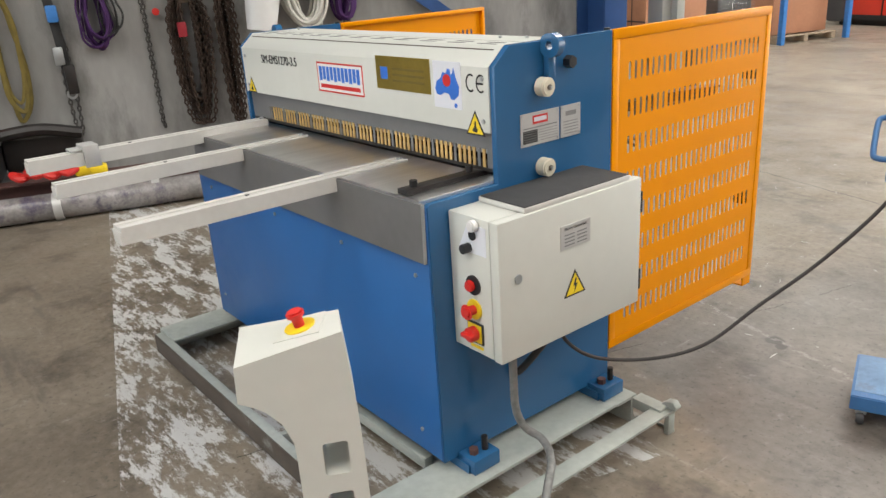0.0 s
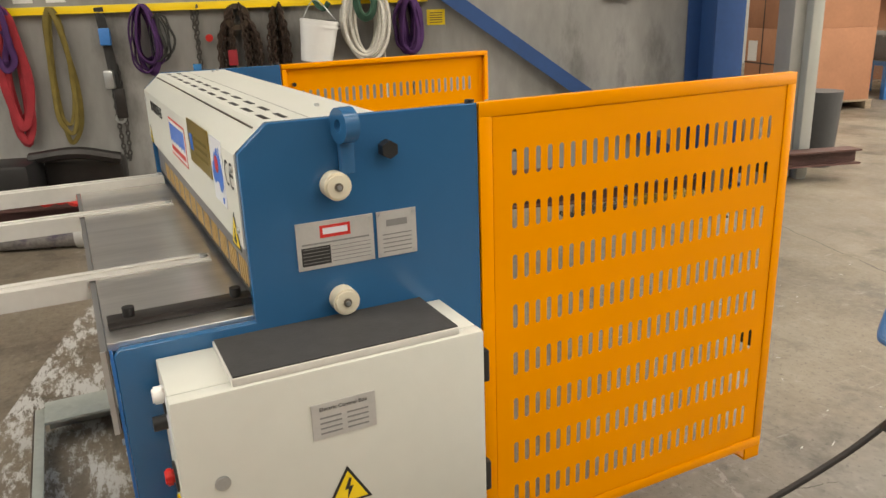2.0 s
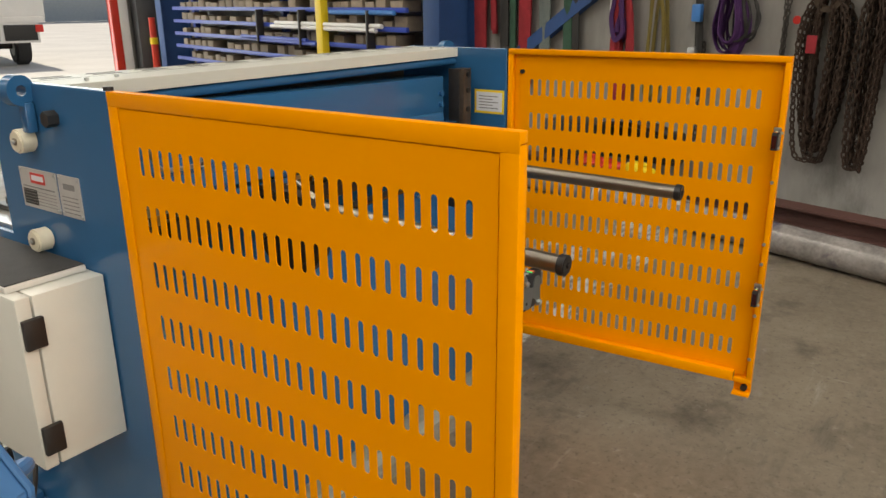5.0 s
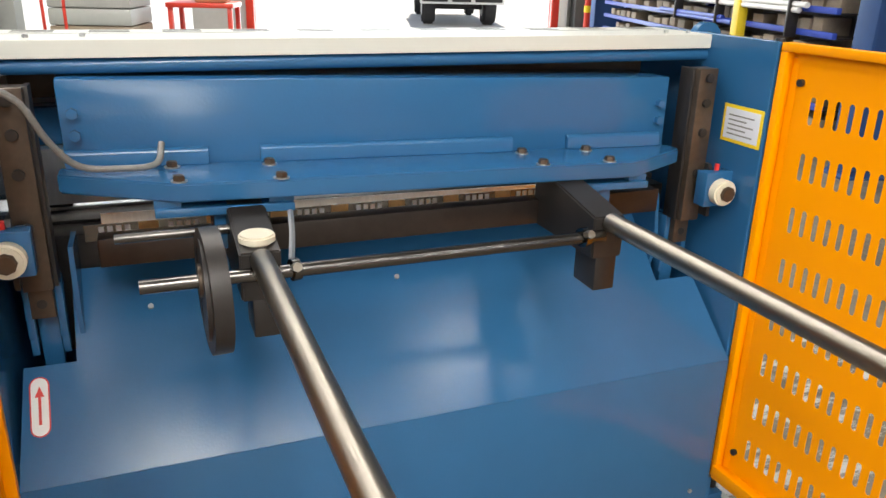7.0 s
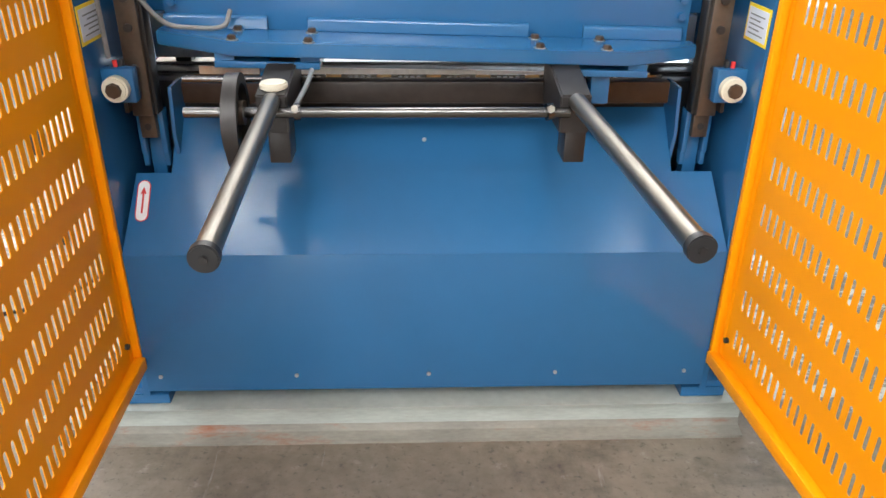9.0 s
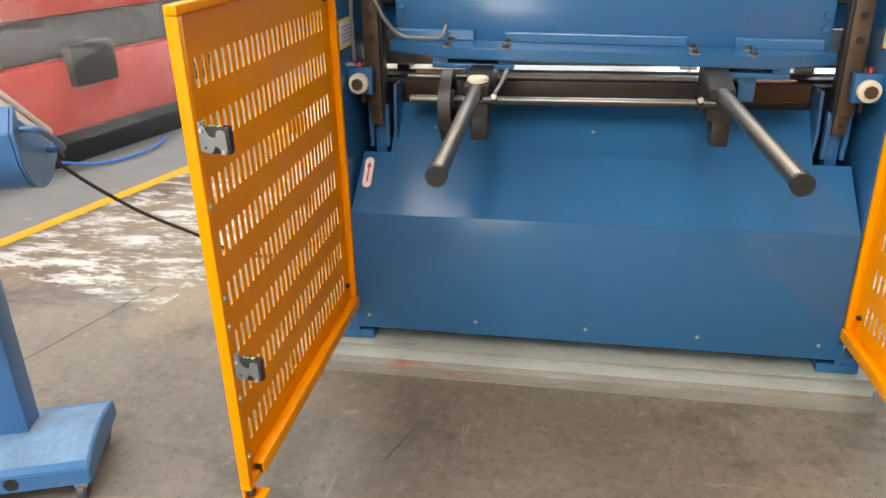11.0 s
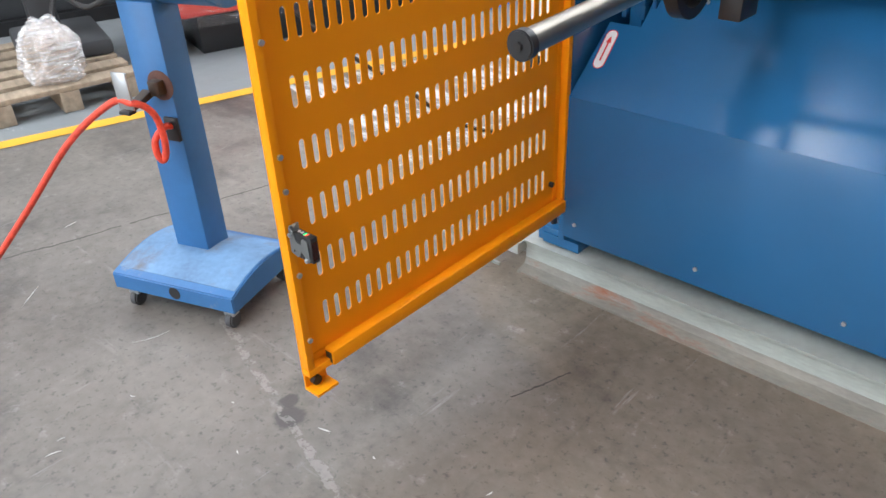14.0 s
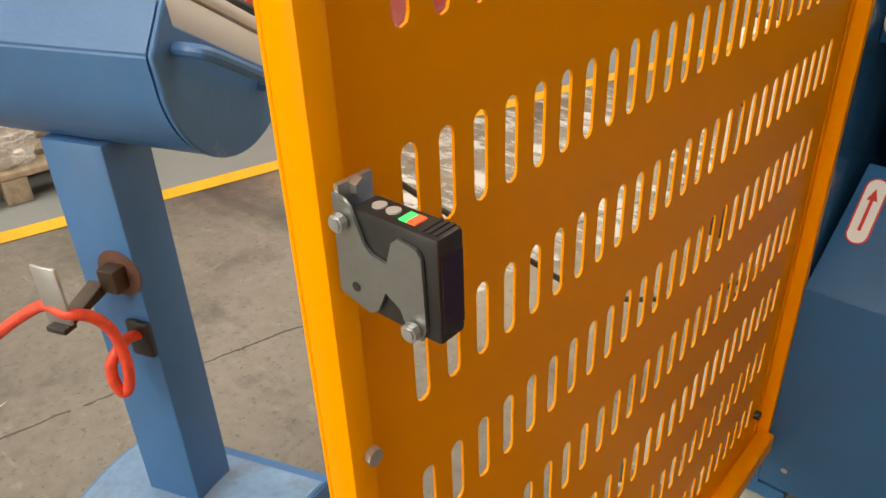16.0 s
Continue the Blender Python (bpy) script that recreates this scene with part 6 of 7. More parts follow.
for x in (-2.75, -1.25):
    w = part("tyre", cyl((x - 0.16, -18.6, 0.42), (x + 0.16, -18.6, 0.42), 0.44, 28, bevel=0.05), RUBBER, truck)
    part("rim", cyl((x - 0.165, -18.6, 0.42), (x + 0.165, -18.6, 0.42), 0.24, 20), MACH_GREY, w)
    w = part("tyre", cyl((x - 0.12, -22.6, 0.42), (x + 0.12, -22.6, 0.42), 0.44, 28, bevel=0.05), RUBBER, truck)
part("axle", cyl((-2.75, -18.6, 0.42), (-1.25, -18.6, 0.42), 0.08, 12), BLACK_STEEL, truck)
part("chassis", box(-2.4, -1.6, -23, -18, 0.6, 0.9, 0.01), BLACK_STEEL, truck)
single("yard_wall", box(-60, 60, -62.3, -62, 0, 5, 0), material("pale_render", (0.72, 0.70, 0.66), 0.9, vary=0.06), "pale rendered building across the yard", "building", hall=True)

trestle = thing("red_trestle", "red steel trestle table with boxes on it", "table", (2.5, -9.6, 0), hall=True)
part("top", box(1.9, 2.75, -10.0, -9.3, 0.74, 0.80, 0.01), MACH_RED, trestle)
for x in (1.95, 2.7):
    for y in (-9.95, -9.35):
        part("leg", box(x - 0.03, x + 0.03, y - 0.03, y + 0.03, 0, 0.74, 0.004), MACH_RED, trestle)
part("shelf", box(1.95, 2.7, -9.95, -9.35, 0.25, 0.28, 0.004), MACH_RED, trestle)
single("parts_box", box(2.0, 2.4, -9.8, -9.4, 0.801, 1.0, 0.02), CARD, "brown box on the red trestle", "box", hall=True)
for k in range(5):
    single("stacked_sheet_pack", box(2.95, 3.9, -9.4, -8.5, 0.16 + k * 0.2, 0.35 + k * 0.2, 0.02), (SHEET_IRON, WOOD, MACH_GREY)[k % 3], "grey pack of sheets in a stack", "pack", group="stacked packs", hall=True)
pallet(3.42, -8.95, 0, 1.0, 1.0)
single("timber_spacer", box(2.95, 3.9, -9.0, -8.9, 0.113, 0.159, 0.003), WOOD, "timber spacer under the stack", "timber", hall=True)

# ---- east side: press brakes, wrapped machine, drill, drinks fridges ----
def press_brake(y0, y1, panel, cabinets, zs, label):
    X = 4.4
    p = thing("press_brake", label, "machine", (X + 0.6, (y0 + y1) / 2, 0), hall=True)
    part("bed", box(X + 0.10, X + 1.0, y0, y1, 0.08, 0.76, 0.01), MACH_DARK, p, "dark lower bed")
    part("plinth", box(X + 0.05, X + 1.1, y0 + 0.1, y1, 0.0, 0.08, 0), BLACK, p)
    part("frame_body", box(X + 0.12, X + 1.0, y0, y1, 0.762, 2.4, 0.004), MACH_GREY, p)
    for a, b in zip(zs, zs[1:]):
        part("upper_panel", box(X + 0.02, X + 0.10, panel[0], panel[1], a, b - 0.018, 0.008), MACH_GREY, p)
        part("panel_gap", box(X + 0.05, X + 0.119, panel[0] + 0.01, panel[1] - 0.01, b - 0.019, b + 0.001, 0), MACH_DARK, p)
    for ya, yb in cabinets:
        part("side_cabinet", box(X - 0.06, X + 0.115, ya, yb, 0.78, 2.3, 0.008), MACH_GREY, p)
        d = part("cabinet_door", box(X - 0.075, X - 0.062, ya + 0.04, yb - 0.04, 0.84, 2.2, 0.004), MACH_GREY, p)
        part("latch", box(X - 0.082, X - 0.075, ya + 0.22, ya + 0.25, 0.95, 1.08, 0.003), BLACK, d)
        part("door_sign", box(X - 0.078, X - 0.075, ya + 0.12, ya + 0.16, 1.0, 1.04, 0), YELLOW, d)
    return p


def plate_sign(x, y, z, r, parent):
    sign = part("warning_sign", prism([(y - r, z - r * 0.8), (y + r, z - r * 0.8), (y, z + r * 0.9)], "x", x - 0.003, x), YELLOW, parent, "yellow warning triangle")
    part("sign_print", prism([(y - r * 0.15, z - r * 0.45), (y + r * 0.15, z - r * 0.45), (y, z + r * 0.35)], "x", x - 0.004, x - 0.003), INK, sign)


brake = press_brake(-3.45, 0.38, (-2.90, -0.07), ((-3.45, -2.92),), (0.78, 0.965, 1.135, 1.325, 1.9, 2.4), "long light grey press brake with a side cabinet")
end = part("end_post", box(4.33, 4.52, -0.10, -0.045, 0.70, 2.3, 0.006), MACH_GREY, brake, "pale end post")
for z, r in ((1.30, 0.05), (1.62, 0.05)):
    w = part("adjust_wheel", ring((4.33, 0.055, z), (1, 0.5, 0), r, r * 0.8, 0.012, 24), ZINC, brake, "small chromed adjusting wheel")
    part("wheel_shaft", cyl((4.32, 0.055, z), (4.50, 0.03, z), 0.010, 10), ZINC, w)
for z in (0.88, 1.04, 1.20, 1.45):
    fitting = part("pipe_fitting", box(4.33, 4.44, -0.04, 0.045, z - 0.035, z + 0.035, 0.008), WHITE, brake, "white valve fitting")
    part("fitting_cap", cyl((4.325, 0.015, z - 0.01), (4.335, 0.015, z - 0.01), 0.016, 12), BLACK, fitting)
    part("fitting_pipe", tube([(4.38, 0.02, z + 0.035), (4.37, 0.03, z + 0.08), (4.39, 0.02, z + 0.14)], 0.009, 8, 4), MACH_DARK, fitting)
bbox = part("switch_box", box(4.26, 4.50, 0.085, 0.365, 0.955, 1.335, 0.006), MACH_GREY, brake, "light grey switch box")
part("box_lid", box(4.250, 4.259, 0.09, 0.36, 0.96, 1.33, 0.004), MACH_GREY, bbox)
part("box_latch", box(4.243, 4.250, 0.295, 0.318, 1.06, 1.15, 0.003), BLACK, bbox)
for y in (0.15, 0.225, 0.30):
    part("box_gland", cyl((4.36, y, 1.335), (4.36, y, 1.365), 0.012, 10), BLACK, bbox)
plate_sign(4.250, 0.235, 1.10, 0.030, bbox)
brake = press_brake(0.39, 4.4, (0.80, 3.80), ((3.84, 4.4),), (0.86, 1.04, 1.20, 1.38, 1.9, 2.4), "second light grey press brake with a dark bed")
cab = part("control_cabinet", box(4.22, 4.50, 0.46, 0.765, 0.772, 2.0, 0.008), MACH_GREY, brake, "light grey control cabinet with a warning sign")
part("cabinet_side", box(4.36, 4.52, 0.382, 0.459, 0.78, 2.0, 0.004), MACH_GREY, brake)
part("cabinet_knob", cyl((4.22, 0.595, 0.855), (4.195, 0.595, 0.855), 0.026, 16, bevel=0.004), BLACK, cab)
part("knob_plate", box(4.217, 4.220, 0.56, 0.63, 0.825, 0.885, 0), WHITE, cab)
for y in (0.55, 0.68):
    part("cabinet_screw", cyl((4.22, y, 1.29), (4.214, y, 1.29), 0.008, 8), BLACK, cab)
part("cabinet_rim", box(4.21, 4.52, 0.455, 0.77, 1.335, 1.350, 0.003), MACH_GREY, cab)
plate_sign(4.219, 0.61, 0.98, 0.045, cab)
single("electric_box", box(4.30, 4.42, 0.40, 0.56, 0.62, 0.765, 0.005), MACH_DARK, "dark electrical box on the press brake", "box", hall=True)
bm = prism([(0.455, 0.655), (0.545, 0.655), (0.50, 0.735)], "x", 4.294, 4.299)
single("warning_sign", bm, YELLOW, "yellow warning triangle on the box", "sign", hall=True)
single("machine_conduit", tube([(4.21, 0.765, 1.9), (4.20, 0.76, 1.36), (4.20, 0.73, 1.0), (4.19, 0.70, 0.75), (4.18, 0.69, 0.62), (4.18, 0.70, 0.50), (4.2, 0.76, 0.44), (4.22, 0.84, 0.45)], 0.010, 8), GREY_CABLE, "grey hose along the press brake cabinet", "hose", hall=True)
single("machine_conduit", tube([(4.20, 0.70, 0.74), (4.19, 0.64, 0.66), (4.19, 0.54, 0.67), (4.22, 0.47, 0.73), (4.27, 0.42, 0.75)], 0.010, 8), GREY_CABLE, "grey hose sagging below the cabinet", "hose", hall=True)
single("machine_conduit", tube([(4.205, 0.52, 1.9), (4.205, 0.51, 1.33), (4.21, 0.47, 1.05), (4.23, 0.44, 0.80)], 0.009, 8), MACH_DARK, "dark cable down the cabinet edge", "cable", hall=True)
single("machine_conduit", tube([(4.20, 0.66, 1.9), (4.19, 0.66, 1.36), (4.18, 0.62, 1.29), (4.19, 0.54, 1.30), (4.20, 0.51, 1.36)], 0.008, 8), GREY_CABLE, "grey lead looped on the cabinet", "cable", hall=True)

wrapped = thing("wrapped_machine", "red and black machine wrapped in clear stretch film", "machine", (3.65, -0.75, 0), hall=True)
RY0, RY1 = -1.95, 0.47
part("top_beam", box(3.27, 3.9, RY0, RY1, 0.83, 1.00, 0.03), MACH_RED, wrapped, "red top beam")
part("dark_band", box(3.32, 3.95, RY0, RY1, 0.60, 0.83, 0.02), MACH_DARK, wrapped, "black middle band")
part("lower_front", box(3.27, 3.95, RY0, RY1, 0.20, 0.60, 0.03), MACH_RED, wrapped, "red lower front")
part("base", box(3.35, 3.95, RY0 + 0.1, RY1 - 0.1, 0.0, 0.20, 0.01), BLACK, wrapped)
for y0, y1 in ((RY0 - 0.06, RY0), (RY1, RY1 + 0.06)):
    part("end_frame", box(3.36, 4.0, y0, y1, 0.05, 0.98, 0.03), MACH_DARK, wrapped)
part("gauge_box", box(3.22, 3.30, -1.3, -1.0, 0.45, 0.68, 0.01), MACH_DARK, wrapped)
FILM_GRID = bmesh.new()
bmesh.ops.create_grid(FILM_GRID, x_segments=90, y_segments=30, size=0.5)
for v in FILM_GRID.verts:
    y = RY0 - 0.1 + (v.co.x + 0.5) * (RY1 - RY0 + 0.22)
    z = 0.16 + (v.co.y + 0.5) * 0.88
    w = noise.noise(Vector((y * 3, z * 9, 1))) * 0.022 + noise.noise(Vector((y * 9, z * 26, 5))) * 0.010
    end = max(0.0, (y - (RY1 - 0.12)) / 0.24) * 0.10
    v.co = (3.225 + w - end * noise.noise(Vector((y * 20, z * 12, 3))), y, z)
part("film", FILM_GRID, WRAP, wrapped, "creased clear stretch film")


def film_tuft(y, way):
    """Film gathered and knotted past the end of the machine: a creased sleeve round the upper front corner."""
    b = bmesh.new()
    n, m = 26, 40
    rows = []
    for i in range(n):
        u = i / (n - 1)
        row = []
        for k in range(m):
            a = radians(-75 + 265 * k / (m - 1))
            pinch = 1.0 - 0.55 * u + 0.22 * math.sin(9 * u + 2 * a)
            rad = 0.135 * pinch * (1 + 0.55 * noise.noise(Vector((4.5 * math.cos(a), 4.5 * math.sin(a), 3 * u + y))) + 0.3 * noise.noise(Vector((13 * math.cos(a), 13 * math.sin(a), 9 * u))))
            row.append(b.verts.new((3.32 - rad * math.cos(a) * 1.05, y + way * (0.17 * u - 0.05) + 0.03 * noise.noise(Vector((a * 3, u * 5, y))), 0.90 + rad * math.sin(a) - 0.05 * u)))
        rows.append(row)
    for A, B in zip(rows, rows[1:]):
        for k in range(m - 1):
            b.faces.new((A[k], A[k + 1], B[k + 1], B[k])).smooth = True
    return part("film_end", b, CRUMPLE, wrapped, "bunched and knotted film end")


film_tuft(RY1, 1)
film_tuft(RY0, -1)
single("air_hose", tube([(3.2, -1.55, 0.03), (3.1, -1.3, 0.02), (3.15, -1.0, 0.02), (3.3, -0.85, 0.05)], 0.008, 8), LABEL_BLUE, "thin blue air hose on the floor", "hose", hall=True)

pallet(3.35, 1.12, 0, 0.95, 0.62, 6, "rough timber pallet under a bench drill")
MOTOR = material("worn_grey_motor", (0.24, 0.25, 0.245), 0.5, vary=0.2, scale=12)
drill = thing("bench_drill", "white and grey drilling machine on a pallet", "machine", (3.45, 1.03, 0.113), local=False, hall=True)
ORIGIN[drill.name] = Vector((3.45, 1.25, 0.113))
part("base", box(3.25, 3.80, 1.02, 1.42, 0.113, 0.19, 0.02), MACH_DARK, drill)
bm = bmesh.new()
add_box(bm, 3.42, 3.58, 1.20, 1.33, 0.19, 0.86, 0.03)
part("column", bm, MACH_DARK, drill)
part("head", box(3.36, 3.62, 1.222, 1.360, 0.79, 1.13, 0.02), WHITE, drill, "white gearbox head")
for z in (0.83, 0.96, 1.09):
    for y in (1.240, 1.342):
        part("head_screw", cyl((3.36, y, z), (3.355, y, z), 0.008, 8), BLACK, drill)
part("motor", cyl((3.20, 1.265, 0.715), (3.42, 1.265, 0.715), 0.080, 26, bevel=0.015), MOTOR, drill, "grey electric motor")
part("motor_cap", cyl((3.175, 1.265, 0.715), (3.20, 1.265, 0.715), 0.07, 26, bevel=0.01), MOTOR, drill)
part("crank", tube([(3.42, 1.30, 1.12), (3.42, 1.30, 1.18), (3.42, 1.295, 1.18)], 0.014, 8, 4), BLACK_STEEL, drill)
part("crank", cyl((3.42, 1.22, 1.175), (3.42, 1.37, 1.175), 0.007, 8), BLACK_STEEL, drill)
part("power_lead", tube([(3.40, 1.16, 0.62), (3.30, 1.05, 0.45), (3.15, 0.98, 0.42), (3.15, 1.1, 0.36), (3.3, 1.2, 0.40), (3.2, 1.28, 0.25), (3.15, 1.36, 0.20)], 0.013, 8), CABLE, drill)
BAG = material("bagged_steel_parts", (0.34, 0.27, 0.22), 0.45, vary=0.5, scale=30, bump=0.6, bump_scale=50, spots=(0.55, 0.52, 0.50), spot_scale=14, spot_cut=0.52, spot_soft=0.1)
bag = thing("plastic_bag", "clear plastic bag of parts on the pallet", "bag", (3.0, 1.09, 0.113), hall=True)


def bag_lump(size, creases, level):
    """A slumped lump with a gathered neck and creases running up it."""
    b = bmesh.new()
    bmesh.ops.create_icosphere(b, subdivisions=level, radius=1.0)
    for v in b.verts:
        d = Vector(math.copysign(abs(c) ** 0.62, c) for c in v.co)
        n = 0.92 + 0.16 * noise.noise(d * 1.6) + 0.10 * noise.noise(d * 4.5 + Vector((3, 1, 7)))
        for scale, deep in creases:
            n -= deep * (0.5 - abs(noise.noise(Vector((d.x * scale, d.y * scale, d.z * scale * 0.35 + scale)))))
        neck = max(0.0, d.z - 0.5)
        n *= size * (1.05 - 0.45 * neck)
        v.co = Vector((3.0, 1.09, 0.223)) + Vector((d.x * 0.115 * n, d.y * 0.135 * n, max(-0.109, d.z * (0.14 + 0.06 * noise.noise(Vector((d.x * 1.5, d.y * 1.5, 2)))) * size)))
    return b


part("contents", bag_lump(0.86, ((3.2, 0.2), (9.0, 0.25)), 4), BAG, bag, "steel parts inside the bag")
part("film", bag_lump(1.0, ((3.2, 0.22), (7.0, 0.14), (16.0, 0.07)), 5), CRUMPLE, bag, "creased clear plastic")
pallet(3.6, 1.95, 0, 1.0, 0.8, 0, "timber pallet by the press brake")
single("packed_base", box(3.2, 4.0, 1.65, 2.2, 0.113, 0.5, 0.02), MACH_DARK, "dark steel machine base on a pallet", "base", hall=True)
single("coiled_lead", tube([(3.1 + 0.12 * math.cos(a * 0.7), 1.75 + 0.12 * math.sin(a * 0.7), 0.52 + 0.004 * a) for a in range(24)], 0.012, 7, 3), CABLE, "black cable coiled on a machine base", "cable", hall=True)


def fridge(x0, x1, y0, y1, front, label, swirl):
    f = thing("drinks_fridge", label, "fridge", ((x0 + x1) / 2, (y0 + y1) / 2, 0), hall=True)
    part("case", box(x0, x1, y0, y1 - 0.06, 0.04, 1.95, 0.02), BLACK, f)
    part("foot", box(x0 + 0.03, x1 - 0.03, y0 + 0.03, y1 - 0.1, 0.0, 0.04, 0), BLACK_STEEL, f)
    d = part("door", box(x0 + 0.01, x1 - 0.01, y1 - 0.055, y1, 0.1, 1.9, 0.01), front, f)
    part("door_handle", box(x0 + 0.03, x0 + 0.05, y1, y1 + 0.03, 0.8, 1.3, 0.005), BLACK, f)
    xc = (x0 + x1) / 2
    for k in range(swirl):
        z = 0.55 + 0.42 * k
        for dx, r in ((0.0, 0.048), (0.09, 0.030)):
            bm = tube([(xc + 0.17 - dx, y1 + 0.001, z - 0.12), (xc + 0.02 - dx, y1 + 0.001, z - 0.02), (xc - 0.10 + dx, y1 + 0.001, z + 0.05), (xc - 0.06 + dx, y1 + 0.001, z + 0.16), (xc + 0.10 - dx, y1 + 0.001, z + 0.12), (xc + 0.12 - dx, y1 + 0.001, z + 0.24), (xc - 0.05 + dx, y1 + 0.001, z + 0.30)], r, 6, 6, 0.3)
            part("white_swirl", bm, WHITE, d)
    return f


FRIDGE_RED = material("glossy_red_panel", (0.56, 0.010, 0.020), 0.25, vary=0.06, scale=4)
fridge(4.70, 5.38, -7.1, -6.45, FRIDGE_RED, "tall red drinks fridge with white swirls", 3)
fridge(3.88, 4.36, -7.1, -6.45, S_RED, "tall dark red drinks fridge with a glass door", 3)
single("door_frame_post", box(3.75, 3.93, -7.5, -7.3, 0, 3.2, 0.005), MACH_GREY, "grey steel post at the office corner", "post", hall=True)
bench = thing("work_bench", "steel work bench against the cream wall", "bench", (6.6, -7.0, 0), hall=True)
part("top", box(5.75, 8.4, -7.33, -6.7, 0.80, 0.86, 0.005), MACH_GREY, bench)
part("rail", box(5.78, 8.37, -6.72, -6.69, 0.70, 0.79, 0), MACH_DARK, bench)
for x in (5.8, 7.0, 8.3):
    for y in (-7.28, -6.76):
        part("leg", box(x - 0.03, x + 0.03, y - 0.03, y + 0.03, 0, 0.80, 0.004), MACH_DARK, bench)
single("bench_grinder", cyl((7.2, -7.0, 0.98), (7.3, -7.0, 0.98), 0.12, 20), MACH_DARK, "dark grinding wheel on the bench", "grinder", hall=True)
single("rag_pile", box(7.4, 7.9, -7.1, -6.8, 0.86, 1.05, 0.06), S_BLUE, "blue rags and tools heaped on the bench", "rags", hall=True)
single("timber_offcut", box(6.45, 6.6, -7.3, -7.2, 0.86, 1.6, 0.005), WOOD, "timber offcut standing on the bench", "timber", hall=True)
single("steel_tray", box(6.0, 6.4, -7.2, -6.85, 0.86, 0.95, 0.01), MACH_GREY, "small steel tray on the bench", "tray", hall=True)
win = thing("window_1", "office window with a pale frame", "window", (5.75, OFFICE_Y, 1.1), hall=True, kind="structure")
part("frame", box(5.5, 6.1, OFFICE_Y, OFFICE_Y + 0.03, 1.02, 1.9, 0.004), WHITE, win)
part("pane", box(5.55, 6.05, OFFICE_Y + 0.03, OFFICE_Y + 0.034, 1.07, 1.85, 0), MACH_DARK, win)
dolly = thing("hand_truck", "red tubular hand truck", "hand truck", (3.1, -6.6, 0), hall=True)
part("frame", tube([(3.0, -6.6, 0.15), (3.0, -6.6, 0.9), (2.98, -6.62, 1.12), (3.1, -6.62, 1.2), (3.22, -6.62, 1.12), (3.2, -6.6, 0.9), (3.2, -6.6, 0.15)], 0.016, 8), MACH_RED, dolly)
part("toe_plate", box(2.96, 3.24, -6.6, -6.4, 0.0, 0.012, 0), MACH_RED, dolly)
for x in (2.95, 3.25):
    part("wheel", cyl((x - 0.03, -6.68, 0.12), (x + 0.03, -6.68, 0.12), 0.12, 20), RUBBER, dolly)
part("axle", cyl((2.95, -6.68, 0.12), (3.25, -6.68, 0.12), 0.012, 8), ZINC, dolly)

CHIP = material("pale_paint_chip", (0.54, 0.53, 0.50), 0.6, vary=0.15, scale=40)
rng = random.Random(31)
bm = bmesh.new()
for k in range(150):
    px, py, turn = rng.uniform(-0.6, 2.5), rng.uniform(0.55, 3.4), rng.uniform(0, math.pi)
    if abs(px - 1.4) < 0.3 and abs(py - 0.65) < 0.3:
        continue
    long, wide, bend = 0.004 + 0.022 * rng.random() ** 3, rng.uniform(0.0008, 0.0022), rng.uniform(-0.5, 0.5)
    if k < 2:
        long = rng.uniform(0.04, 0.065)
    if k == 0:
        px, py, turn = 1.315, 0.848, math.atan2(0.124, 0.04)
    ring_top, ring_low = [], []
    for z, rim in ((0.0016, ring_top), (0.0002, ring_low)):
        for u, w in ((-1, 0.2), (-0.3, 1), (0.4, 0.8), (1, 0.1), (0.4, -0.8), (-0.3, -1)):
            a, b2 = u * long, w * wide + bend * u * u * long * 0.5
            rim.append(bm.verts.new((px + a * math.cos(turn) - b2 * math.sin(turn), py + a * math.sin(turn) + b2 * math.cos(turn), z)))
    bm.faces.new(ring_top)
    for j in range(6):
        bm.faces.new((ring_low[j], ring_low[(j + 1) % 6], ring_top[(j + 1) % 6], ring_top[j]))
bmesh.ops.recalc_face_normals(bm, faces=bm.faces)
single("floor_litter", bm, CHIP, "pale chips and splinters scattered on the concrete floor", "litter", kind="stuff")

# ---- foot console before the machine ----
con = thing("stop_console", "cream pedestal console with a red emergency stop button", "console", (0.87, -1.12, 0), math.degrees(math.atan2(0.878, 0.477)), local=True)
# local x along the face from its low to its high side, local -y towards the open floor
profile = [(-0.114, 0.713), (0.084, 0.757), (0.096, 0.62), (0.101, 0.50), (0.103, 0.39), (0.112, 0.02), (-0.03, 0.02), (-0.027, 0.30), (-0.026, 0.42), (-0.026, 0.50), (-0.028, 0.54), (-0.044, 0.583), (-0.071, 0.614), (-0.090, 0.627), (-0.118, 0.640)]


def rounded(x0, x1, z0, z1, r=0.007):
    out = []
    for cx, cz, a0 in ((x1 - r, z1 - r, 0), (x0 + r, z1 - r, 90), (x0 + r, z0 + r, 180), (x1 - r, z0 + r, 270)):
        out += [(cx + r * math.cos(radians(a0 + 30 * k)), cz + r * math.sin(radians(a0 + 30 * k))) for k in range(4)]
    return out


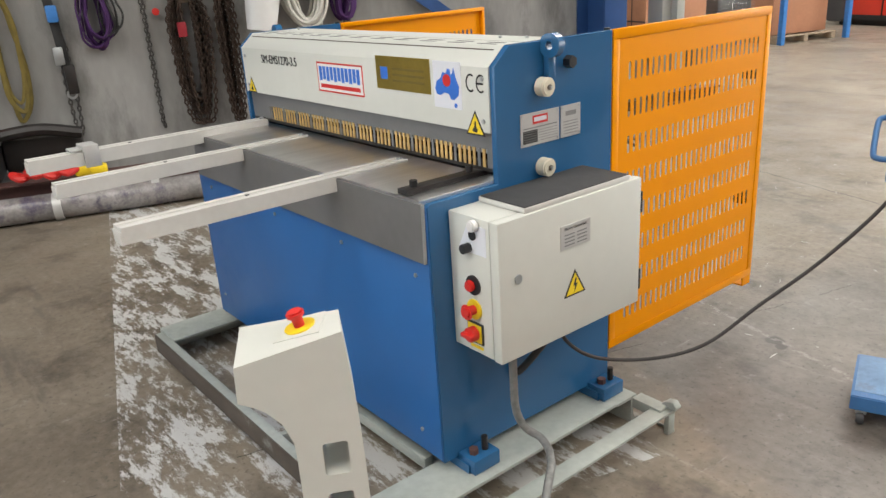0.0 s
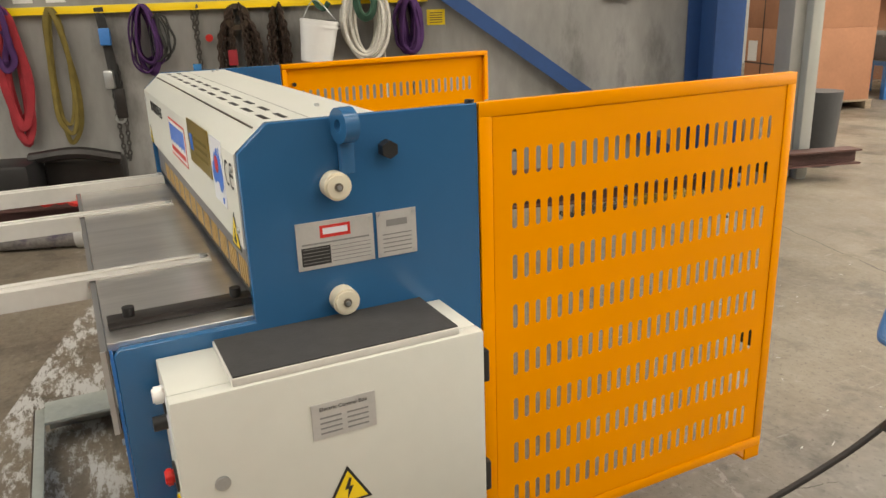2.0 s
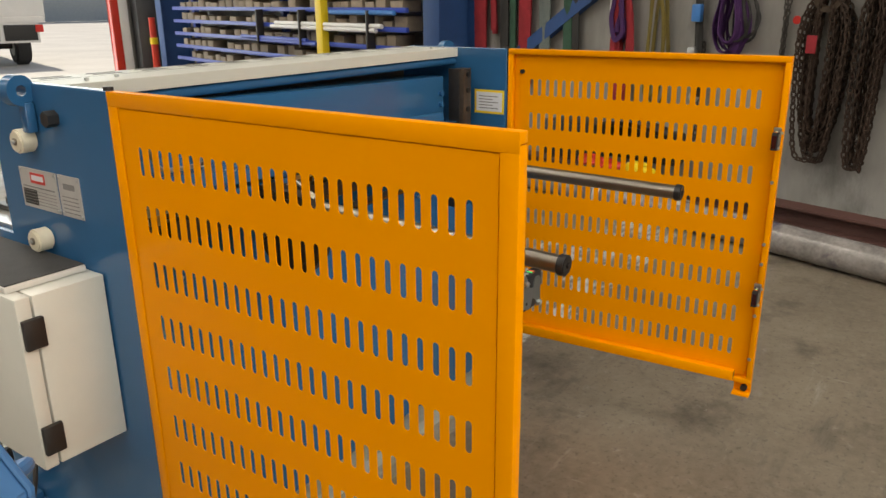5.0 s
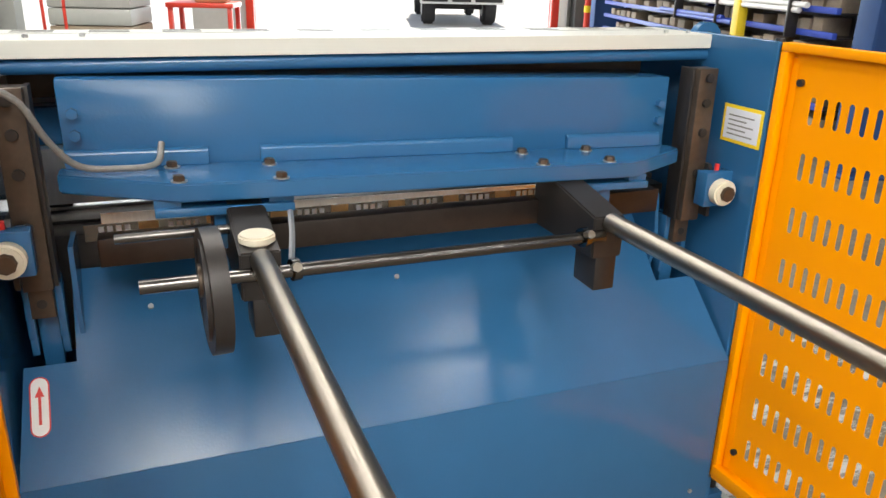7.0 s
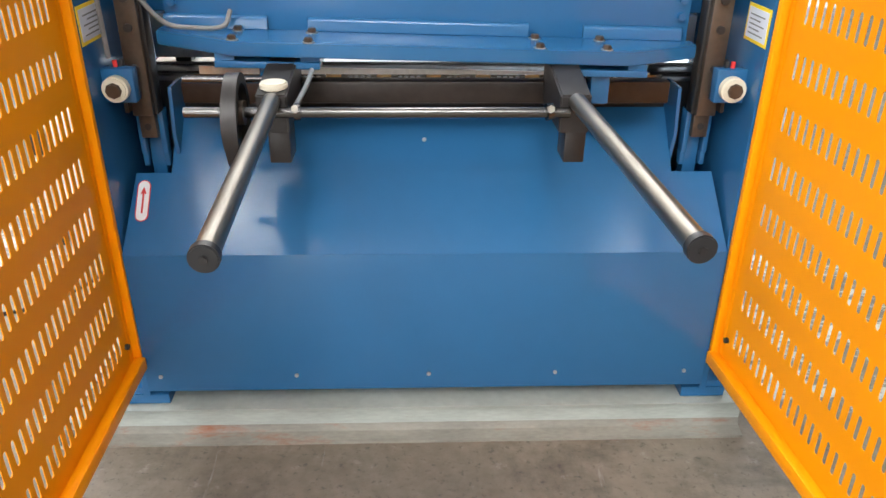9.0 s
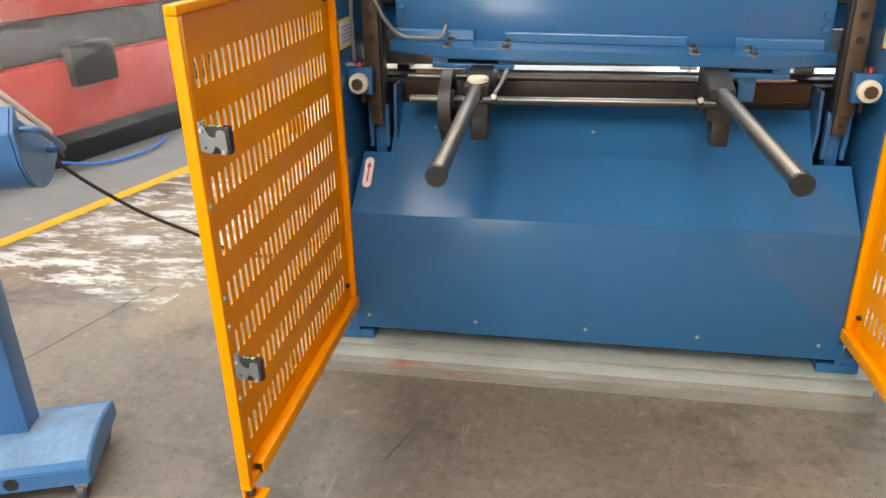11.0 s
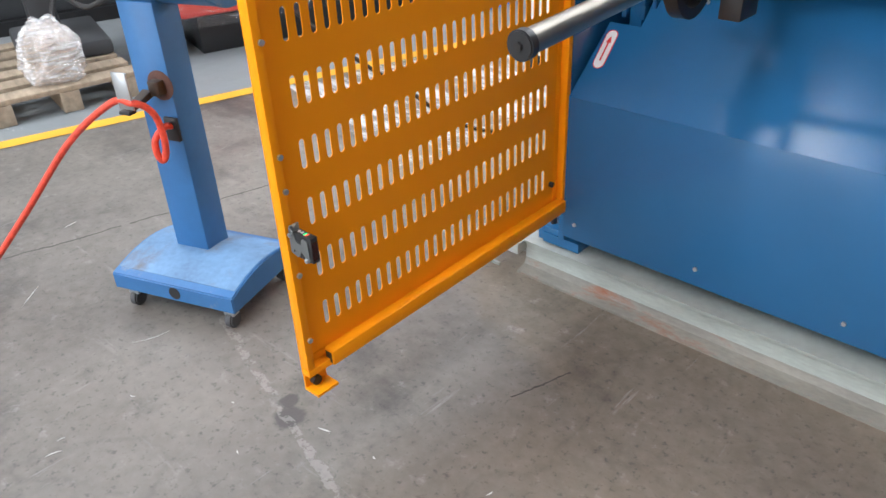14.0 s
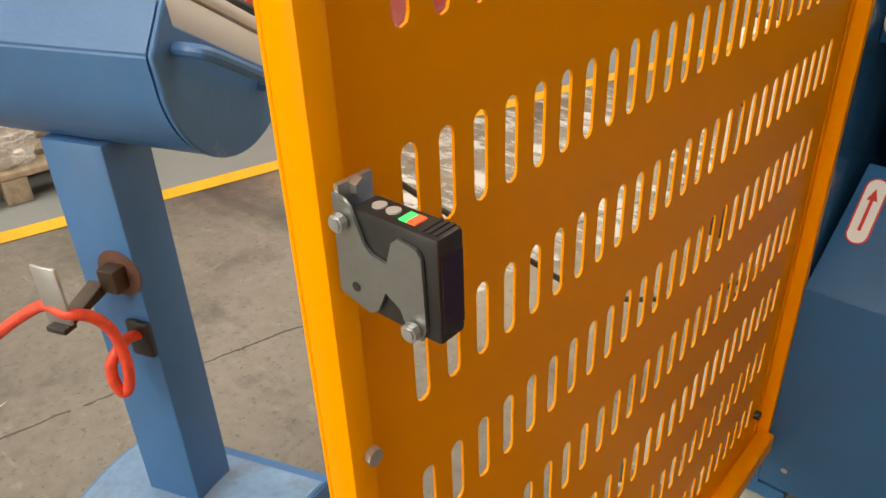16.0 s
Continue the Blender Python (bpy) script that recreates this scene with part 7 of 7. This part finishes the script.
def console_body():
    """A folded sheet pedestal, deeper on its low side, with two windows cut right through."""
    b = bmesh.new()
    edges = []
    for pts in (profile, rounded(0.023, 0.072, 0.456, 0.528), rounded(0.023, 0.072, 0.345, 0.414)):
        vs = [b.verts.new((x, 0, z)) for x, z in pts]
        edges += [b.edges.new((vs[k], vs[(k + 1) % len(vs)])) for k in range(len(vs))]
    bmesh.ops.triangle_fill(b, use_beauty=True, edges=edges)
    r = bmesh.ops.extrude_face_region(b, geom=list(b.faces))
    back = {v for v in r["geom"] if isinstance(v, bmesh.types.BMVert)}
    for v in b.verts:
        deep = 0.108 - 0.40 * max(0.0, v.co.x + 0.0985)
        v.co.y = max(0.030, deep) + 0.03 * max(0.0, 0.75 - v.co.z) if v in back else -0.065
    bmesh.ops.recalc_face_normals(b, faces=b.faces)
    return b


body = part("body", console_body(), CREAM, con)
part("floor_plate", box(-0.20, 0.22, -0.16, 0.16, 0.0, 0.02, 0.004), CREAM, con)
tilt = Matrix.Translation((0.009, 0.0128, 0.7405)) @ Matrix.Rotation(math.atan2(-0.044, 0.198), 4, "Y") @ Matrix.Rotation(radians(-11), 4, "Z")


def tilted(b):
    b.transform(tilt)
    return b


label_plate = part("label_plate", tilted(box(-0.045, 0.045, -0.042, 0.042, 0.0, 0.0016, 0)), CREAM, con)
part("yellow_ring", tilted(cyl((0, 0, 0.0016), (0, 0, 0.004), 0.030, 32)), YELLOW, con, "yellow ring under the stop button")
part("stop_stem", tilted(cyl((0, 0, 0.004), (0, 0, 0.022), 0.0105, 20)), RED, con)
part("stop_button", tilted(cyl((0, 0, 0.022), (0, 0, 0.036), 0.017, 28, 0.0185, 0.004)), RED, con, "red mushroom stop button")

# ---- mobile control stand ----
SA = math.degrees(math.atan2(0.134, 0.363))
st = thing("control_stand", "scuffed blue mobile stand with white socket boxes", "stand", (1.203, 0.608, 0), SA, local=True)
# local x along the trough, local -y away from its front edge
sec = [(-0.034, 0.923), (-0.030, 0.954), (0.007, 0.902)] + [(-0.12 + 0.124 * math.cos(radians(a)), 0.872 + 0.124 * math.sin(radians(a))) for a in range(0, -131, -10)] + [(-0.243, 0.800)]
trough = part("trough", prism(sec, "x", 0.006, 0.384, 0.003, 2), OLD_BLUE, st, "scuffed blue rounded head with a sloping top")
cap = [(y * 1.02 + 0.001, 0.85 + (z - 0.85) * 1.02) for y, z in sec]
for x in (-0.002, 0.384):
    part("end_cap", prism(cap, "x", x, x + 0.008, 0.002, 1), OLD_BLUE, st)
SLOPE = Matrix.Translation((0, 0, 0.943)) @ Matrix.Rotation(radians(30.5), 4, "X")


def sloped(b):
    b.transform(SLOPE)
    return b


part("grab_handle", sloped(tube([(-0.002, -0.045, -0.022), (-0.026, -0.047, -0.022), (-0.038, -0.062, -0.022), (-0.040, -0.125, -0.022), (-0.038, -0.195, -0.022), (-0.026, -0.210, -0.022), (-0.002, -0.212, -0.022)], 0.008, 10)), OLD_BLUE, st, "blue tubular grab handle")
part("post", box(0.156, 0.258, -0.125, -0.040, 0.105, 0.765, 0.004), OLD_BLUE, st, "blue square post")
ARCH = [(0.100 - 0.285 * k / 12, 0.106 + 0.026 * math.sin(math.pi * k / 12)) for k in range(13)]
part("base", prism([(-0.185, 0.060), (0.100, 0.060)] + ARCH, "x", -0.012, 0.362, 0.003), OLD_BLUE, st, "scuffed blue weighted base with an arched top")
RUST_STAIN = material("rust_stain", (0.12, 0.055, 0.04), 0.7, vary=0.3, scale=30, spots=(0.05, 0.12, 0.22), spot_scale=14, spot_cut=0.56, spot_soft=0.2)
DUSTY = material("dusty_grimy_top", (0.13, 0.24, 0.40), 0.6, vary=0.3, scale=8, spots=(0.13, 0.125, 0.125), spot_scale=6, spot_cut=0.53, spot_soft=0.18)
part("base_top", prism([(y, z - 0.002) for y, z in reversed(ARCH[1:-1])] + [(y, z + 0.0012) for y, z in ARCH[1:-1]], "x", -0.004, 0.354), DUSTY, st, "dusty worn base top")
part("base_hole", cyl((0.165, 0.100, 0.085), (0.165, 0.1015, 0.085), 0.017, 18), BLACK, st)
for x, y in ((0.02, 0.075), (0.32, 0.075), (0.02, -0.155), (0.32, -0.155)):
    c = part("castor", cyl((x - 0.011, y, 0.025), (x + 0.011, y, 0.025), 0.023, 18, bevel=0.004), MACH_DARK, st)
    part("castor_fork", box(x - 0.015, x + 0.015, y - 0.012, y + 0.012, 0.040, 0.062, 0.002), ZINC, st)
CLOUDY = material("cloudy_clear_plastic", (0.58, 0.57, 0.54), 0.16, vary=0.25, scale=25)
# socket boxes on the sloping top
part("socket_box", sloped(box(0.030, 0.134, -0.345, -0.036, 0.001, 0.048, 0.006)), CREAM, st, "cream plastic socket box")
part("socket_lid", sloped(box(0.028, 0.136, -0.347, -0.034, 0.0485, 0.068, 0.007)), CREAM, st)
part("socket_box", sloped(box(0.147, 0.245, -0.300, -0.046, 0.001, 0.050, 0.006)), CREAM, st)
part("socket_lid", sloped(box(0.147, 0.240, -0.24, -0.050, 0.0505, 0.066, 0.006)), CREAM, st)
part("socket_box", sloped(box(0.248, 0.322, -0.22, -0.035, 0.001, 0.040, 0.006)), CREAM, st)
part("window_frame", sloped(box(0.040, 0.128, -0.150, -0.066, 0.068, 0.075, 0.003)), WHITE, st)
part("window_pane", sloped(box(0.050, 0.118, -0.142, -0.074, 0.075, 0.0765, 0.001)), CLOUDY, st, "cloudy clear inspection window")
part("window_recess", sloped(box(0.042, 0.120, -0.195, -0.154, 0.0682, 0.0692, 0)), MACH_DARK, st)
part("rotary_switch", sloped(cyl((0.085, -0.300, 0.068), (0.085, -0.300, 0.074), 0.034, 28, bevel=0.002)), MACH_DARK, st, "dark rotary switch")
part("switch_bar", sloped(box(0.056, 0.114, -0.308, -0.292, 0.074, 0.086, 0.003)), MACH_GREY, st)
part("red_push", sloped(cyl((0.089, -0.056, 0.068), (0.089, -0.056, 0.071), 0.0075, 20)), RED, st, "small red button")
for x, y in ((0.038, -0.043), (0.126, -0.043)):
    part("lid_screw", sloped(cyl((x, y, 0.068), (x, y, 0.0695), 0.005, 10)), GREY_INK, st)
for x, yy in ((0.086, -0.0355), (0.196, -0.0455)):
    part("blank_plug", sloped(ring((x, yy, 0.028), (0, 1, 0), 0.017, 0.012, 0.006, 24)), CREAM, st)
    part("plug_screw", sloped(cyl((x, yy - 0.001, 0.028), (x, yy + 0.003, 0.028), 0.0115, 18)), CREAM, st)
part("cable_gland", sloped(cyl((0.168, -0.090, 0.060), (0.164, -0.088, 0.105), 0.021, 18)), BLACK, st, "black cable gland and plug")
part("gland_nut", sloped(cyl((0.164, -0.088, 0.105), (0.160, -0.087, 0.128), 0.0165, 6)), BLACK, st)
part("lead", sloped(tube([(0.160, -0.087, 0.124), (0.150, -0.100, 0.128), (0.133, -0.135, 0.116), (0.112, -0.195, 0.102), (0.088, -0.265, 0.094), (0.06, -0.34, 0.080), (0.02, -0.38, 0.0)], 0.0068, 8)), CABLE, st)
# cable bracket and hanging red lead on the post
part("rust_patch", cyl((0.185, -0.0405, 0.575), (0.185, -0.0388, 0.575), 0.036, 24), RUST_STAIN, st)
part("hook_block", box(0.170, 0.200, -0.0388, -0.014, 0.556, 0.592, 0.003), GUIDE, st, "rusty steel block welded to the post")
part("cable_hook", prism([(-0.02, 0.552), (0.048, 0.540), (0.052, 0.546), (-0.02, 0.570)], "x", 0.196, 0.222, 0.001, 1), GUIDE, st)
part("hook_plate", box(0.192, 0.234, 0.046, 0.051, 0.545, 0.632, 0.002), ZINC, st)
part("cable_tie", box(0.196, 0.228, 0.040, 0.062, 0.536, 0.5445, 0.002), BLACK, st)
part("socket_plate", box(0.155, 0.193, -0.0395, -0.030, 0.44, 0.50, 0.003), BLACK, st)
lead = [(0.174, -0.034, 0.478), (0.176, -0.010, 0.484), (0.184, 0.018, 0.462), (0.184, 0.022, 0.428), (0.176, 0.018, 0.411), (0.168, 0.012, 0.428), (0.164, 0.010, 0.470), (0.168, 0.015, 0.520), (0.180, 0.030, 0.550), (0.200, 0.048, 0.562), (0.26, 0.045, 0.555), (0.38, 0.09, 0.46), (0.55, 0.15, 0.26), (0.72, 0.20, 0.08), (0.86, 0.22, 0.013), (1.3, 0.30, 0.013)]
part("red_lead", tube(lead, 0.0082, 12), RED_CABLE, st, "orange-red flexible lead")
